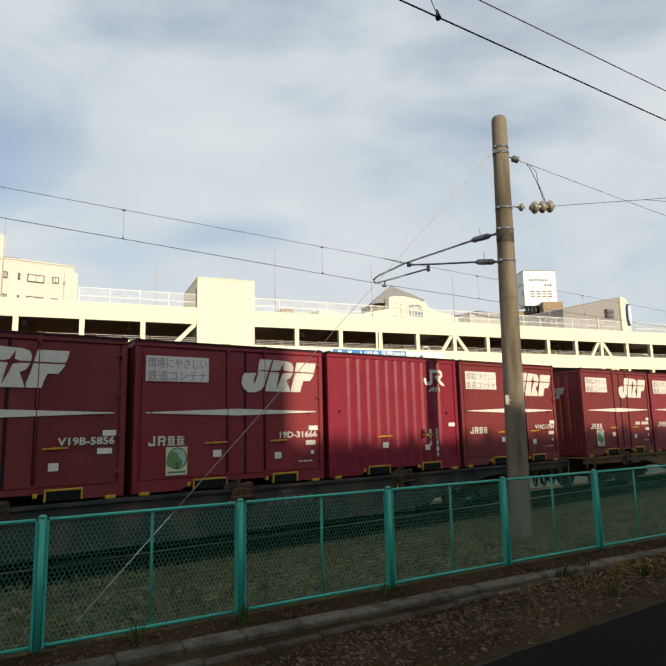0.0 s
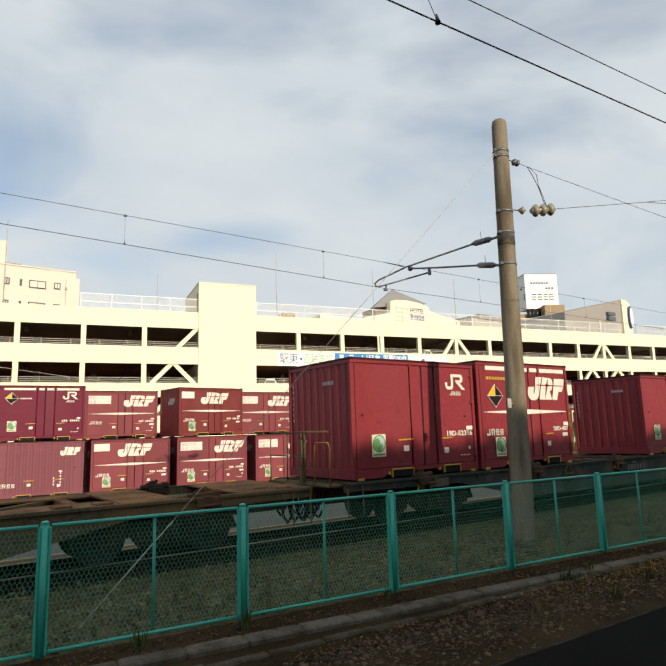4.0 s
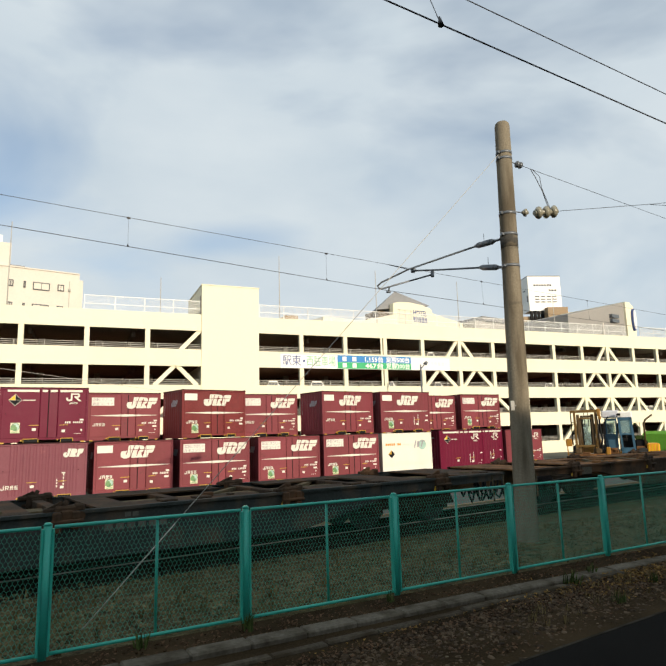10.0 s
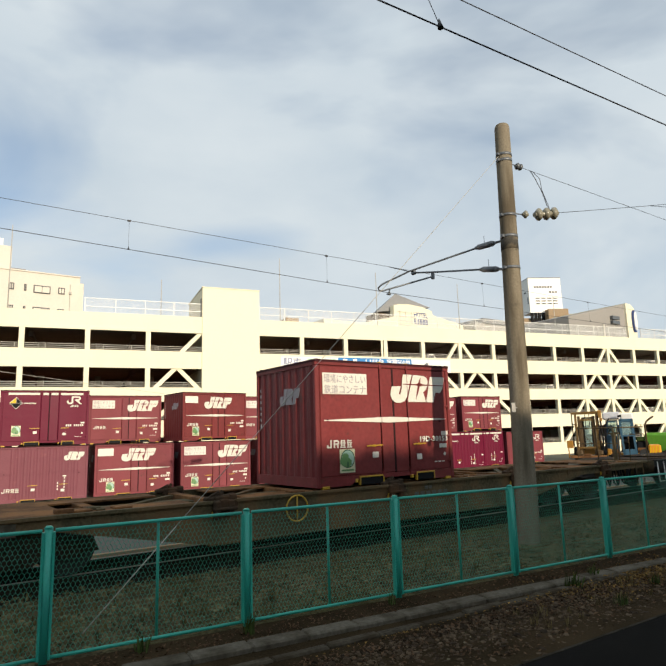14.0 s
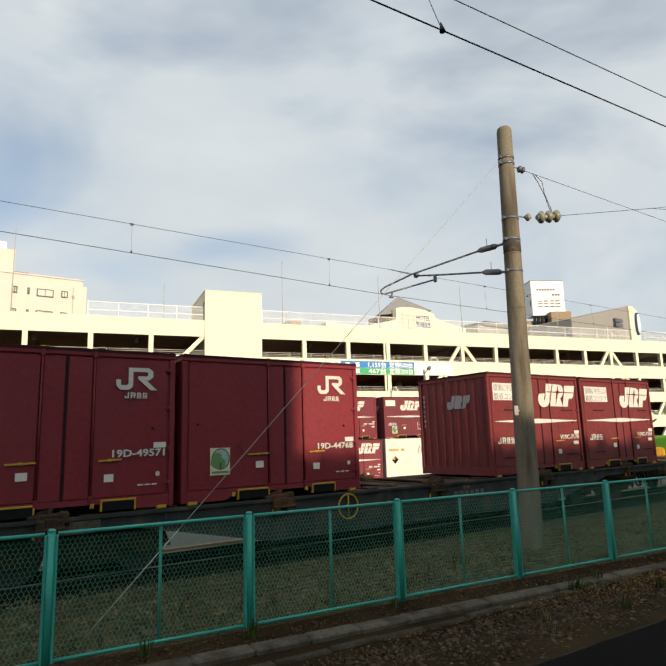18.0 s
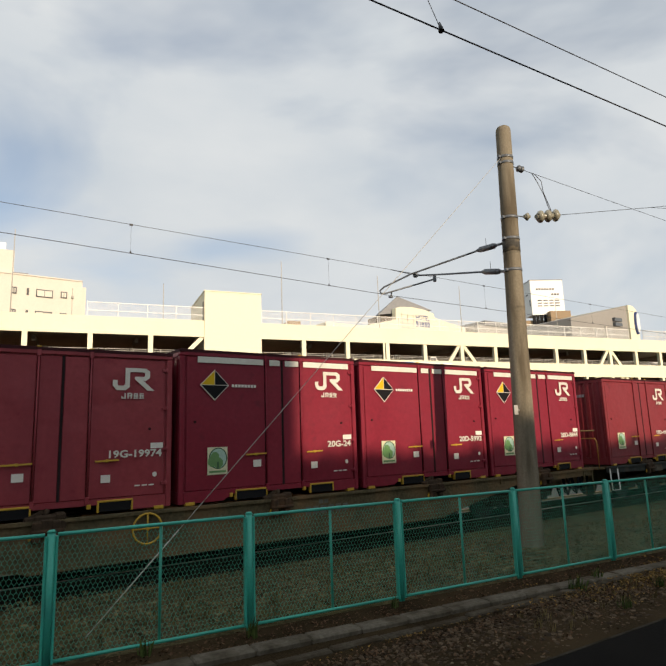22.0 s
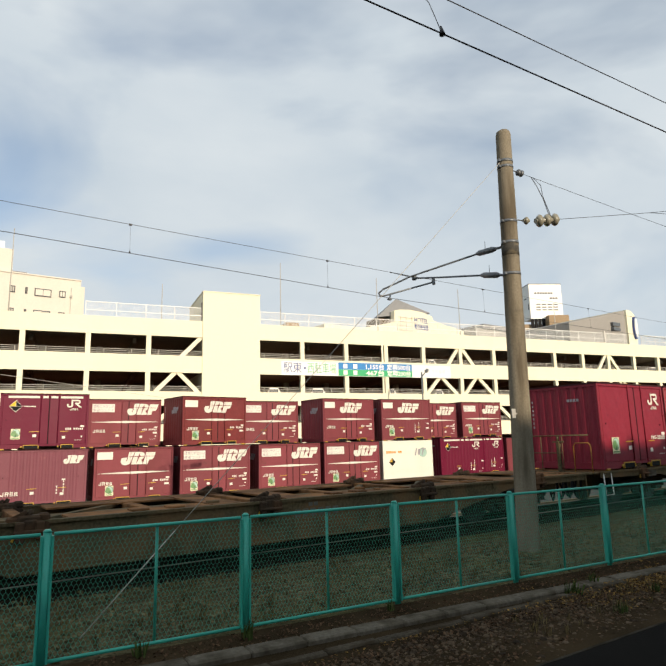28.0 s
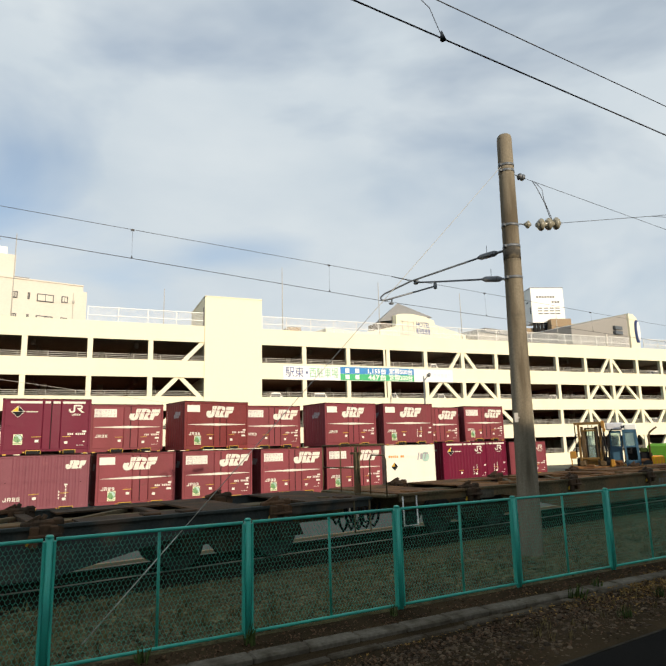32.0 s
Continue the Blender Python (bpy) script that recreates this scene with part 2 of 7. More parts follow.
M = {
    "maroon": paint("maroon_paint", (0.212, 0.027, 0.034), 0.45, grain=14, vary=0.22, patch=1.1, bump=0.04, dirt=(0.165, 0.028, 0.034), dirt_amount=0.4, spread=0.05, streak=True, spec=0.25, dirt_at=(0.46, 0.66), scuff=(0.10, 0.022, 0.024), dent=0.22),
    "wine": paint("wine_paint", (0.180, 0.030, 0.030), 0.5, grain=14, vary=0.26, patch=1.3, bump=0.05, dirt=(0.12, 0.03, 0.03), dirt_amount=0.5, spread=0.08, streak=True, spec=0.25, dirt_at=(0.46, 0.66), scuff=(0.085, 0.030, 0.022), dent=0.25),
    "plum": paint("plum_paint", (0.128, 0.006, 0.027), 0.5, grain=25, vary=0.12, patch=1.0, bump=0.04, dirt=(0.11, 0.008, 0.022), dirt_amount=0.35, streak=True, spec=0.15, dent=0.15),
    "red": paint("red_paint", (0.215, 0.017, 0.032), 0.45, grain=14, vary=0.18, patch=1.0, bump=0.04, dirt=(0.17, 0.016, 0.03), dirt_amount=0.35, spread=0.05, streak=True, spec=0.25, dirt_at=(0.46, 0.66), scuff=(0.13, 0.016, 0.028), dent=0.22),
    "brick": paint("sun_bleached_red_paint", (0.29, 0.044, 0.053), 0.42, grain=14, vary=0.18, patch=1.2, bump=0.05, dirt=(0.20, 0.030, 0.040), dirt_amount=0.6, streak=True, spec=0.3, dirt_at=(0.44, 0.64), scuff=(0.20, 0.022, 0.035), dent=0.35),
    "faded": paint("faded_wine_paint", (0.200, 0.039, 0.049), 0.6, grain=20, vary=0.14, patch=0.9, bump=0.05, dirt=(0.14, 0.034, 0.034), dirt_amount=0.5, spread=0.12, streak=True, spec=0.25, dirt_at=(0.46, 0.66), scuff=(0.105, 0.034, 0.030), dent=0.2),
    "pink": paint("faded_pink_paint", (0.190, 0.057, 0.074), 0.6, grain=20, vary=0.12, patch=0.9, bump=0.05, dirt=(0.15, 0.042, 0.05), dirt_amount=0.4, streak=True, spec=0.25, scuff=(0.25, 0.085, 0.09), dent=0.2),
    "dark_trim": paint("dark_trim", (0.045, 0.014, 0.016), 0.6, grain=30, vary=0.3, bump=0.1, spec=0.08),
    "seal": paint("rubber_seal", (0.026, 0.015, 0.016), 0.7, grain=30, vary=0.25, bump=0.05, spec=0.08),
    "mark": paint("white_marking", (0.66, 0.64, 0.56), 0.6, grain=18, vary=0.12, patch=3.0, bump=0.03, dirt=(0.48, 0.42, 0.36), dirt_amount=0.5),
    "decal": paint("pale_decal", (0.70, 0.66, 0.59), 0.6, grain=30, vary=0.1, bump=0.0),
    "ink": paint("grey_ink", (0.30, 0.28, 0.30), 0.7, bump=0.0),
    "eco_pale": paint("sticker_cream", (0.62, 0.60, 0.40), 0.5, bump=0.0),
    "eco_dark": paint("sticker_dark_green", (0.03, 0.10, 0.04), 0.5, bump=0.0),
    "eco_green": paint("sticker_green", (0.12, 0.26, 0.09), 0.5, bump=0.0),
    "eco_blue": paint("sticker_blue", (0.34, 0.50, 0.42), 0.5, bump=0.0),
    "yellow": paint("yellow_paint", (0.50, 0.30, 0.02), 0.55, grain=40, vary=0.25, bump=0.08, dirt=(0.22, 0.13, 0.03), dirt_amount=0.6),
    "sign_yellow": paint("sign_yellow", (0.66, 0.42, 0.01), 0.5, grain=20, vary=0.1, bump=0.0, spec=0.2),
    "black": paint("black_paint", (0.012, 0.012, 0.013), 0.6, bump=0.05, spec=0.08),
    "rust": paint("rusty_steel", (0.150, 0.076, 0.036), 0.85, grain=14, vary=0.6, patch=1.8, bump=0.4, dirt=(0.27, 0.130, 0.052), dirt_amount=0.8, spec=0.08, dirt_at=(0.44, 0.62)),
    "underframe": paint("underframe_steel", (0.108, 0.088, 0.050), 0.85, grain=18, vary=0.5, patch=1.6, bump=0.35, dirt=(0.17, 0.095, 0.046), dirt_amount=0.7, spec=0.08, dirt_at=(0.46, 0.66)),
    "deck_blue": paint("blue_grey_underframe", (0.040, 0.047, 0.044), 0.8, grain=30, vary=0.3, patch=2.0, bump=0.15, dirt=(0.12, 0.08, 0.055), dirt_amount=0.7, spec=0.08),
    "deck_dark": paint("dark_oily_deck", (0.052, 0.036, 0.024), 0.85, grain=18, vary=0.5, patch=1.8, bump=0.35, dirt=(0.11, 0.058, 0.030), dirt_amount=0.8, spec=0.08, dirt_at=(0.48, 0.64)),
    "bogie_dark": paint("grimy_bogie_steel", (0.038, 0.030, 0.022), 0.85, grain=20, vary=0.5, patch=2.0, bump=0.3, dirt=(0.065, 0.045, 0.028), dirt_amount=0.6, spec=0.06),
    "wheel": paint("wheel_steel", (0.035, 0.030, 0.028), 0.55, metal=0.4, bump=0.1),
    "railhead": paint("rail_steel", (0.30, 0.27, 0.24), 0.40, metal=0.7, grain=60, vary=0.2, bump=0.1),
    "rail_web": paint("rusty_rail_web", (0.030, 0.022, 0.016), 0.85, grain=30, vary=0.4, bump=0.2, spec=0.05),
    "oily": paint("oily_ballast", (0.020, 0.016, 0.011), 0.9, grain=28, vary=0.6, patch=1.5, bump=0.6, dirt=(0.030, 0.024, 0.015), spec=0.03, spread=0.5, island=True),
    "worn_edge": paint("worn_path_edge", (0.045, 0.040, 0.031), 0.9, grain=30, vary=0.5, patch=2.0, bump=0.3, dirt=(0.020, 0.017, 0.012), dirt_amount=0.9, spec=0.03, dirt_at=(0.42, 0.56)),
    "teal": paint("teal_fence_paint", (0.027, 0.365, 0.275), 0.45, grain=60, vary=0.12, patch=2.0, bump=0.04, dirt=(0.03, 0.22, 0.19), dirt_amount=0.5),
    "teal_wire": paint("teal_wire_coating", (0.040, 0.28, 0.18), 0.5, grain=60, vary=0.15, bump=0.0),
    "concrete": paint("weathered_concrete", (0.235, 0.200, 0.145), 0.85, grain=35, vary=0.32, patch=4.0, bump=0.25, dirt=(0.095, 0.076, 0.052), dirt_amount=0.9, streak=True, spec=0.08, dirt_at=(0.42, 0.62)),
    "dark_stain": paint("stained_concrete", (0.070, 0.064, 0.054), 0.85, grain=30, vary=0.4, patch=6.0, bump=0.2, dirt=(0.15, 0.125, 0.088), dirt_amount=0.9, spec=0.08, dirt_at=(0.48, 0.58)),
    "edge": paint("rusty_edge_stone", (0.34, 0.24, 0.14), 0.9, grain=20, vary=0.3, patch=1.5, bump=0.2, dirt=(0.22, 0.19, 0.14), spec=0.05),
    "kerb": paint("kerb_concrete", (0.110, 0.097, 0.074), 0.9, grain=25, vary=0.4, patch=3.0, bump=0.4, dirt=(0.040, 0.032, 0.020), dirt_amount=0.85, spread=0.12, spec=0.08, dirt_at=(0.44, 0.64)),
    "gutter": paint("dirty_gutter_concrete", (0.078, 0.066, 0.048), 0.9, grain=25, vary=0.5, patch=3.0, bump=0.5, dirt=(0.034, 0.026, 0.016), dirt_amount=0.9, spread=0.25, spec=0.05, dirt_at=(0.42, 0.60)),
    "steel": paint("galvanised_steel", (0.16, 0.17, 0.18), 0.5, metal=0.5, grain=50, vary=0.2, bump=0.05),
    "wire": paint("copper_wire", (0.040, 0.040, 0.044), 0.5, metal=0.4, bump=0.0),
    "porcelain": paint("porcelain", (0.25, 0.235, 0.18), 0.3, grain=30, vary=0.15, bump=0.0, dirt=(0.2, 0.17, 0.12), dirt_amount=0.5),
    "cream": paint("cream_render", (0.80, 0.745, 0.555), 0.75, grain=6, vary=0.04, patch=0.25, bump=0.05, dirt=(0.72, 0.655, 0.47), dirt_amount=0.5, streak=True),
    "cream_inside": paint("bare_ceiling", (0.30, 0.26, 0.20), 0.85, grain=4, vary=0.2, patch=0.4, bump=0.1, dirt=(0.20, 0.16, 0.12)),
    # ceiling brown with the warm sunlit bounce mixed into its colour
    "sunlit_brown_ceiling": paint("sunlit_brown_ceiling", (0.20, 0.105, 0.055), 0.85, grain=4, vary=0.25, patch=0.4, bump=0.1, dirt=(0.12, 0.06, 0.035)),
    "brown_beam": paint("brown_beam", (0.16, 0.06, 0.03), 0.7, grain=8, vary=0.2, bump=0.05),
    "white": paint("white_paint", (0.80, 0.79, 0.75), 0.5, grain=12, vary=0.05, patch=0.8, bump=0.02),
    "white_box": paint("cream_white_paint", (0.72, 0.69, 0.60), 0.5, grain=12, vary=0.06, patch=0.8, bump=0.03, dirt=(0.60, 0.56, 0.47), dirt_amount=0.4, streak=True),
    "white_net": paint("white_netting", (0.74, 0.73, 0.70), 0.6, bump=0.0),
    "grey_roof": paint("grey_roof_sheet", (0.22, 0.22, 0.22), 0.6, grain=10, vary=0.15, bump=0.1),
    "tan": paint("tan_tile", (0.30, 0.21, 0.12), 0.7, grain=6, vary=0.1, bump=0.05),
    "pale_wall": paint("pale_wall", (0.65, 0.60, 0.52), 0.8, grain=5, vary=0.06, patch=0.3, bump=0.05),
    "grey_wall": paint("grey_wall", (0.40, 0.38, 0.34), 0.8, grain=5, vary=0.1, patch=0.3, bump=0.05),
    # the shade on the office's side wall is put into this darker grey
    "office_shade_grey": paint("office_shaded_side", (0.29, 0.275, 0.255), 0.85, grain=5, vary=0.1, patch=0.3, bump=0.05),
    "faint": paint("faded_stencil", (0.12, 0.12, 0.10), 0.8, grain=20, vary=0.3, bump=0.0, spec=0.1),
    "window": paint("window_glass", (0.10, 0.11, 0.12), 0.15, grain=2, vary=0.3, patch=0.6, bump=0.0),
    "blue": paint("banner_blue", (0.02, 0.20, 0.50), 0.6, grain=3, vary=0.06, bump=0.0),
    "green": paint("banner_green", (0.02, 0.38, 0.14), 0.6, grain=3, vary=0.06, bump=0.0),
    "sign_ink": paint("dark_lettering", (0.05, 0.05, 0.055), 0.6, bump=0.0),
    "lamp_white": paint("hazy_white_panel", (0.55, 0.56, 0.60), 0.5, bump=0.0),
    "navy": paint("navy_lettering", (0.04, 0.07, 0.22), 0.6, bump=0.0),
    "leafink": paint("green_lettering", (0.16, 0.42, 0.22), 0.6, bump=0.0),
    "grey_ink": paint("pale_grey_lettering", (0.34, 0.34, 0.34), 0.6, bump=0.0),
    "machine_yellow": paint("machine_yellow", (0.36, 0.17, 0.015), 0.5, grain=25, vary=0.2, bump=0.05, dirt=(0.12, 0.07, 0.03), dirt_amount=0.7),
    "machine_brown": paint("mast_brown", (0.075, 0.043, 0.012), 0.55, grain=25, vary=0.4, bump=0.1, dirt=(0.030, 0.020, 0.010)),
    "machine_ochre": paint("greasy_ochre_paint", (0.160, 0.088, 0.016), 0.5, grain=20, vary=0.35, patch=2.5, bump=0.1, dirt=(0.06, 0.036, 0.012), dirt_amount=0.8),
    "machine_blue": paint("cab_blue", (0.034, 0.095, 0.150), 0.45, grain=25, vary=0.15, bump=0.03),
    "machine_orange": paint("warning_orange", (0.66, 0.26, 0.01), 0.5, bump=0.0),
    "lime": paint("lime_sheet", (0.17, 0.50, 0.03), 0.6, grain=8, vary=0.2, patch=1.0, bump=0.1),
    "tyre": paint("tyre_rubber", (0.02, 0.02, 0.02), 0.8, bump=0.1),
    "cab_glass": glass("cab_glass", (0.55, 0.72, 0.70)),
    "weed": paint("weed_leaf", (0.050, 0.075, 0.020), 0.7, grain=20, vary=0.4, bump=0.0, spread=0.55, spec=0.08, island=True),
    "dry_weed": paint("dry_stalk", (0.13, 0.10, 0.045), 0.8, grain=20, vary=0.4, bump=0.0, spread=0.55, spec=0.08, island=True),
    "soil": paint("dry_brown_litter", (0.075, 0.045, 0.026), 0.95, grain=30, vary=0.4, bump=0.0, spread=0.55, spec=0.05, island=True),
    "yellow_leaf": paint("dry_yellow_leaf", (0.165, 0.100, 0.030), 0.85, grain=20, vary=0.4, bump=0.0, spread=0.6, spec=0.05, island=True),
    "earth": paint("dark_bare_soil", (0.030, 0.021, 0.011), 0.95, grain=45, vary=0.6, patch=1.1, bump=0.5, dirt=(0.050, 0.034, 0.018), dirt_amount=0.7, spec=0.02),
    "pale_stone": paint("pale_stone", (0.15, 0.125, 0.08), 0.9, grain=12, vary=0.5, bump=0.1, spec=0.05, spread=0.4, island=True),
    "moss_stone": paint("mossy_ballast_stone", (0.100, 0.087, 0.046), 0.9, grain=12, vary=0.6, bump=0.2, spec=0.05, spread=0.6, island=True),
    "stone": paint("ballast_stone", (0.066, 0.047, 0.030), 0.9, grain=12, vary=0.6, bump=0.2, spec=0.08, spread=0.65, island=True),
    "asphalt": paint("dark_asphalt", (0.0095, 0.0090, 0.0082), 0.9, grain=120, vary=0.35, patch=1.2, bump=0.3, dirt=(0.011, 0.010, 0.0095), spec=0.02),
    "yard": paint("yard_concrete", (0.125, 0.128, 0.108), 0.9, grain=20, vary=0.15, patch=0.3, bump=0.1, dirt=(0.10, 0.10, 0.09), dirt_amount=0.6, spec=0.08),
    "sleeper": paint("sleeper_concrete", (0.13, 0.12, 0.10), 0.9, grain=25, vary=0.3, bump=0.2, spec=0.08),
    # plain wall of the unseen building that shades path and train
    "station": paint("shade_block_wall", (0.42, 0.40, 0.36), 0.8, grain=3, vary=0.1, patch=0.2, bump=0.05, spec=0.08),
}


def ground_material():
    """Bare soil and gravel: brown by the path, greyer with moss between the fence and the rails."""
    m = bpy.data.materials.new("gravel_ground")
    m.use_nodes = True
    nt = m.node_tree
    N, LK = nt.nodes.new, nt.links.new
    b = nt.nodes["Principled BSDF"]
    co = N("ShaderNodeTexCoord")
    peb, clump, moss = N("ShaderNodeTexVoronoi"), N("ShaderNodeTexNoise"), N("ShaderNodeTexNoise")
    peb.inputs["Scale"].default_value = 26.0
    clump.inputs["Scale"].default_value, clump.inputs["Detail"].default_value = 2.2, 6.0
    moss.inputs["Scale"].default_value, moss.inputs["Detail"].default_value = 0.7, 5.0
    for n in (peb, clump, moss):
        LK(co.outputs["Object"], n.inputs["Vector"])
    r1 = N("ShaderNodeValToRGB")
    r1.color_ramp.elements[0].color, r1.color_ramp.elements[1].color = (0.022, 0.018, 0.010, 1), (0.135, 0.115, 0.062, 1)
    LK(peb.outputs["Color"], r1.inputs[0])
    r2 = N("ShaderNodeMapRange")
    r2.inputs[1].default_value, r2.inputs[2].default_value, r2.inputs[4].default_value = 0.45, 0.68, 0.55
    LK(moss.outputs[0], r2.inputs[0])
    mx = N("ShaderNodeMix")
    mx.data_type = "RGBA"
    LK(r2.outputs[0], mx.inputs[0])
    LK(r1.outputs[0], mx.inputs[6])
    mx.inputs[7].default_value = (0.062, 0.066, 0.020, 1)
    sc = N("ShaderNodeVectorMath")
    sc.operation = "SCALE"
    r3 = N("ShaderNodeMapRange")
    r3.inputs[1].default_value, r3.inputs[2].default_value, r3.inputs[3].default_value, r3.inputs[4].default_value = 0.3, 0.7, 0.6, 1.35
    LK(clump.outputs[0], r3.inputs[0])
    LK(mx.outputs[2], sc.inputs[0])
    LK(r3.outputs[0], sc.inputs[3])
    LK(sc.outputs[0], b.inputs["Base Color"])
    b.inputs["Roughness"].default_value = 0.95
    b.inputs["Specular IOR Level"].default_value = 0.05
    bp = N("ShaderNodeBump")
    bp.inputs["Strength"].default_value, bp.inputs["Distance"].default_value = 0.7, 0.03
    LK(peb.outputs["Distance"], bp.inputs["Height"])
    LK(bp.outputs[0], b.inputs["Normal"])
    return m


M["ground"] = ground_material()


# ---- mesh building ----
class Shape:
    """Gathers vertices and faces of one mesh."""

    def __init__(self):
        self.v, self.f, self.s = [], [], []

    def add(self, verts, faces, smooth=False):
        k = len(self.v)
        self.v += [tuple(p) for p in verts]
        self.f += [tuple(i + k for i in f) for f in faces]
        self.s += [smooth] * len(faces)
        return self

    def box(self, x0, x1, y0, y1, z0, z1, c=0.0):
        c = min(c, (x1 - x0) / 2.2, (y1 - y0) / 2.2, (z1 - z0) / 2.2)
        if c <= 0:
            v = [(x, y, z) for x in (x0, x1) for y in (y0, y1) for z in (z0, z1)]
            return self.add(v, [(0, 1, 3, 2), (4, 6, 7, 5), (0, 4, 5, 1), (2, 3, 7, 6), (0, 2, 6, 4), (1, 5, 7, 3)])
        lo, hi = (x0, y0, z0), (x1, y1, z1)
        v, index = [], {}
        for sx in (0, 1):
            for sy in (0, 1):
                for sz in (0, 1):
                    for axis in range(3):
                        p = []
                        for k, s in enumerate((sx, sy, sz)):
                            q = hi[k] if s else lo[k]
                            p.append(q if k == axis else q + (-c if s else c))
                        index[sx, sy, sz, axis] = len(v)
                        v.append(p)
        f = []
        for axis in range(3):
            a, b = [k for k in range(3) if k != axis]
            for s in (0, 1):
                ring = []
                for p, q in ((0, 0), (1, 0), (1, 1), (0, 1)):
                    key = [0, 0, 0]
                    key[axis], key[a], key[b] = s, p, q
                    ring.append(index[(*key, axis)])
                f.append(ring if s == (axis != 1) else ring[::-1])
            for p in (0, 1):
                for q in (0, 1):
                    k0, k1 = [0, 0, 0], [0, 0, 0]
                    k0[a], k0[b], k1[a], k1[b], k1[axis] = p, q, p, q, 1
                    f.append([index[(*k0, a)], index[(*k1, a)], index[(*k1, b)], index[(*k0, b)]])
        for sx in (0, 1):
            for sy in (0, 1):
                for sz in (0, 1):
                    f.append([index[sx, sy, sz, k] for k in range(3)])
        return self.add(v, f)

    def tube(self, p, q, r, r2=None, n=10, caps=True):
        p, q = Vector(p), Vector(q)
        r2 = r if r2 is None else r2
        d = (q - p).normalized()
        a = d.cross(Vector((0, 0, 1)) if abs(d.z) < 0.9 else Vector((1, 0, 0))).normalized()
        b = d.cross(a)
        v, f = [], []
        for base, rad in ((p, r), (q, r2)):
            for i in range(n):
                t = 2 * math.pi * i / n
                v.append(base + rad * (math.cos(t) * a + math.sin(t) * b))
        for i in range(n):
            j = (i + 1) % n
            f.append((i, j, n + j, n + i))
        self.add(v, f, n > 5)
        if caps:
            k = len(self.v) - 2 * n
            self.f += [tuple(k + i for i in range(n))[::-1], tuple(k + n + i for i in range(n))]
            self.s += [False, False]
        return self

    def path(self, pts, r, n=6):
        """One bent round bar along the points."""
        pts = [Vector(p) for p in pts]
        v, side = [], None
        for i, p in enumerate(pts):
            d = (pts[min(i + 1, len(pts) - 1)] - pts[max(i - 1, 0)]).normalized()
            if side is None:
                side = d.cross(Vector((0, 0, 1)) if abs(d.z) < 0.9 else Vector((1, 0, 0))).normalized()
            side = (side - d * side.dot(d)).normalized()
            b = d.cross(side)
            v += [p + r * (math.cos(2 * math.pi * k / n) * side + math.sin(2 * math.pi * k / n) * b) for k in range(n)]
        m = len(pts)
        f = [(i * n + k, i * n + (k + 1) % n, (i + 1) * n + (k + 1) % n, (i + 1) * n + k) for i in range(m - 1) for k in range(n)]
        return self.add(v, f + [tuple(range(n))[::-1], tuple((m - 1) * n + k for k in range(n))], n > 5)

    def prism(self, pts, y0, y1):
        """An outline in x and z, pushed from y0 to y1."""
        n = len(pts)
        v = [(x, y0, z) for x, z in pts] + [(x, y1, z) for x, z in pts]
        f = [tuple(range(n)), tuple(range(2 * n - 1, n - 1, -1))]
        f += [(i, n + i, n + (i + 1) % n, (i + 1) % n) for i in range(n)]
        return self.add(v, f)

    def bar(self, p, q, w, h):
        """A straight bar of section w by h from p to q."""
        p, q = Vector(p), Vector(q)
        d = (q - p).normalized()
        up = Vector((0, 0, 1)) if abs(d.z) < 0.95 else Vector((0, 1, 0))
        a = d.cross(up).normalized() * w / 2
        b = a.cross(d).normalized() * h / 2
        v = [e + s * a + t * b for e in (p, q) for s, t in ((-1, -1), (1, -1), (1, 1), (-1, 1))]
        return self.add(v, [(3, 2, 1, 0), (4, 5, 6, 7), (0, 1, 5, 4), (1, 2, 6, 5), (2, 3, 7, 6), (3, 0, 4, 7)])

    def mesh(self, name, material):
        me = bpy.data.meshes.new(name)
        me.from_pydata(self.v, [], self.f)
        me.polygons.foreach_set("use_smooth", self.s)
        me.materials.append(material)
        me.update()
        bm = bmesh.new()
        bm.from_mesh(me)
        bmesh.ops.recalc_face_normals(bm, faces=bm.faces)
        bm.to_mesh(me)
        bm.free()
        return me


def part(name, shape, material, parent, label=""):
    """One mesh under a thing or under a part."""
    me = shape.mesh(name, M[material]) if isinstance(shape, Shape) else shape
    ob = new(name, me)
    ob.parent = parent
    return tagged(ob, label, kind="stuff" if name in ("caption", "number_bars", "name_bars", "word_bars", "fine_print", "end_number") else "")


def thing(name, label, category, group="", kind=""):
    return tagged(new(name), label, category, group, kind)


def setting(name, shape, material, label="", category="", kind="structure"):
    return tagged(new(name, shape.mesh(name, M[material])), label, category, "", kind)


letter_cache = {}


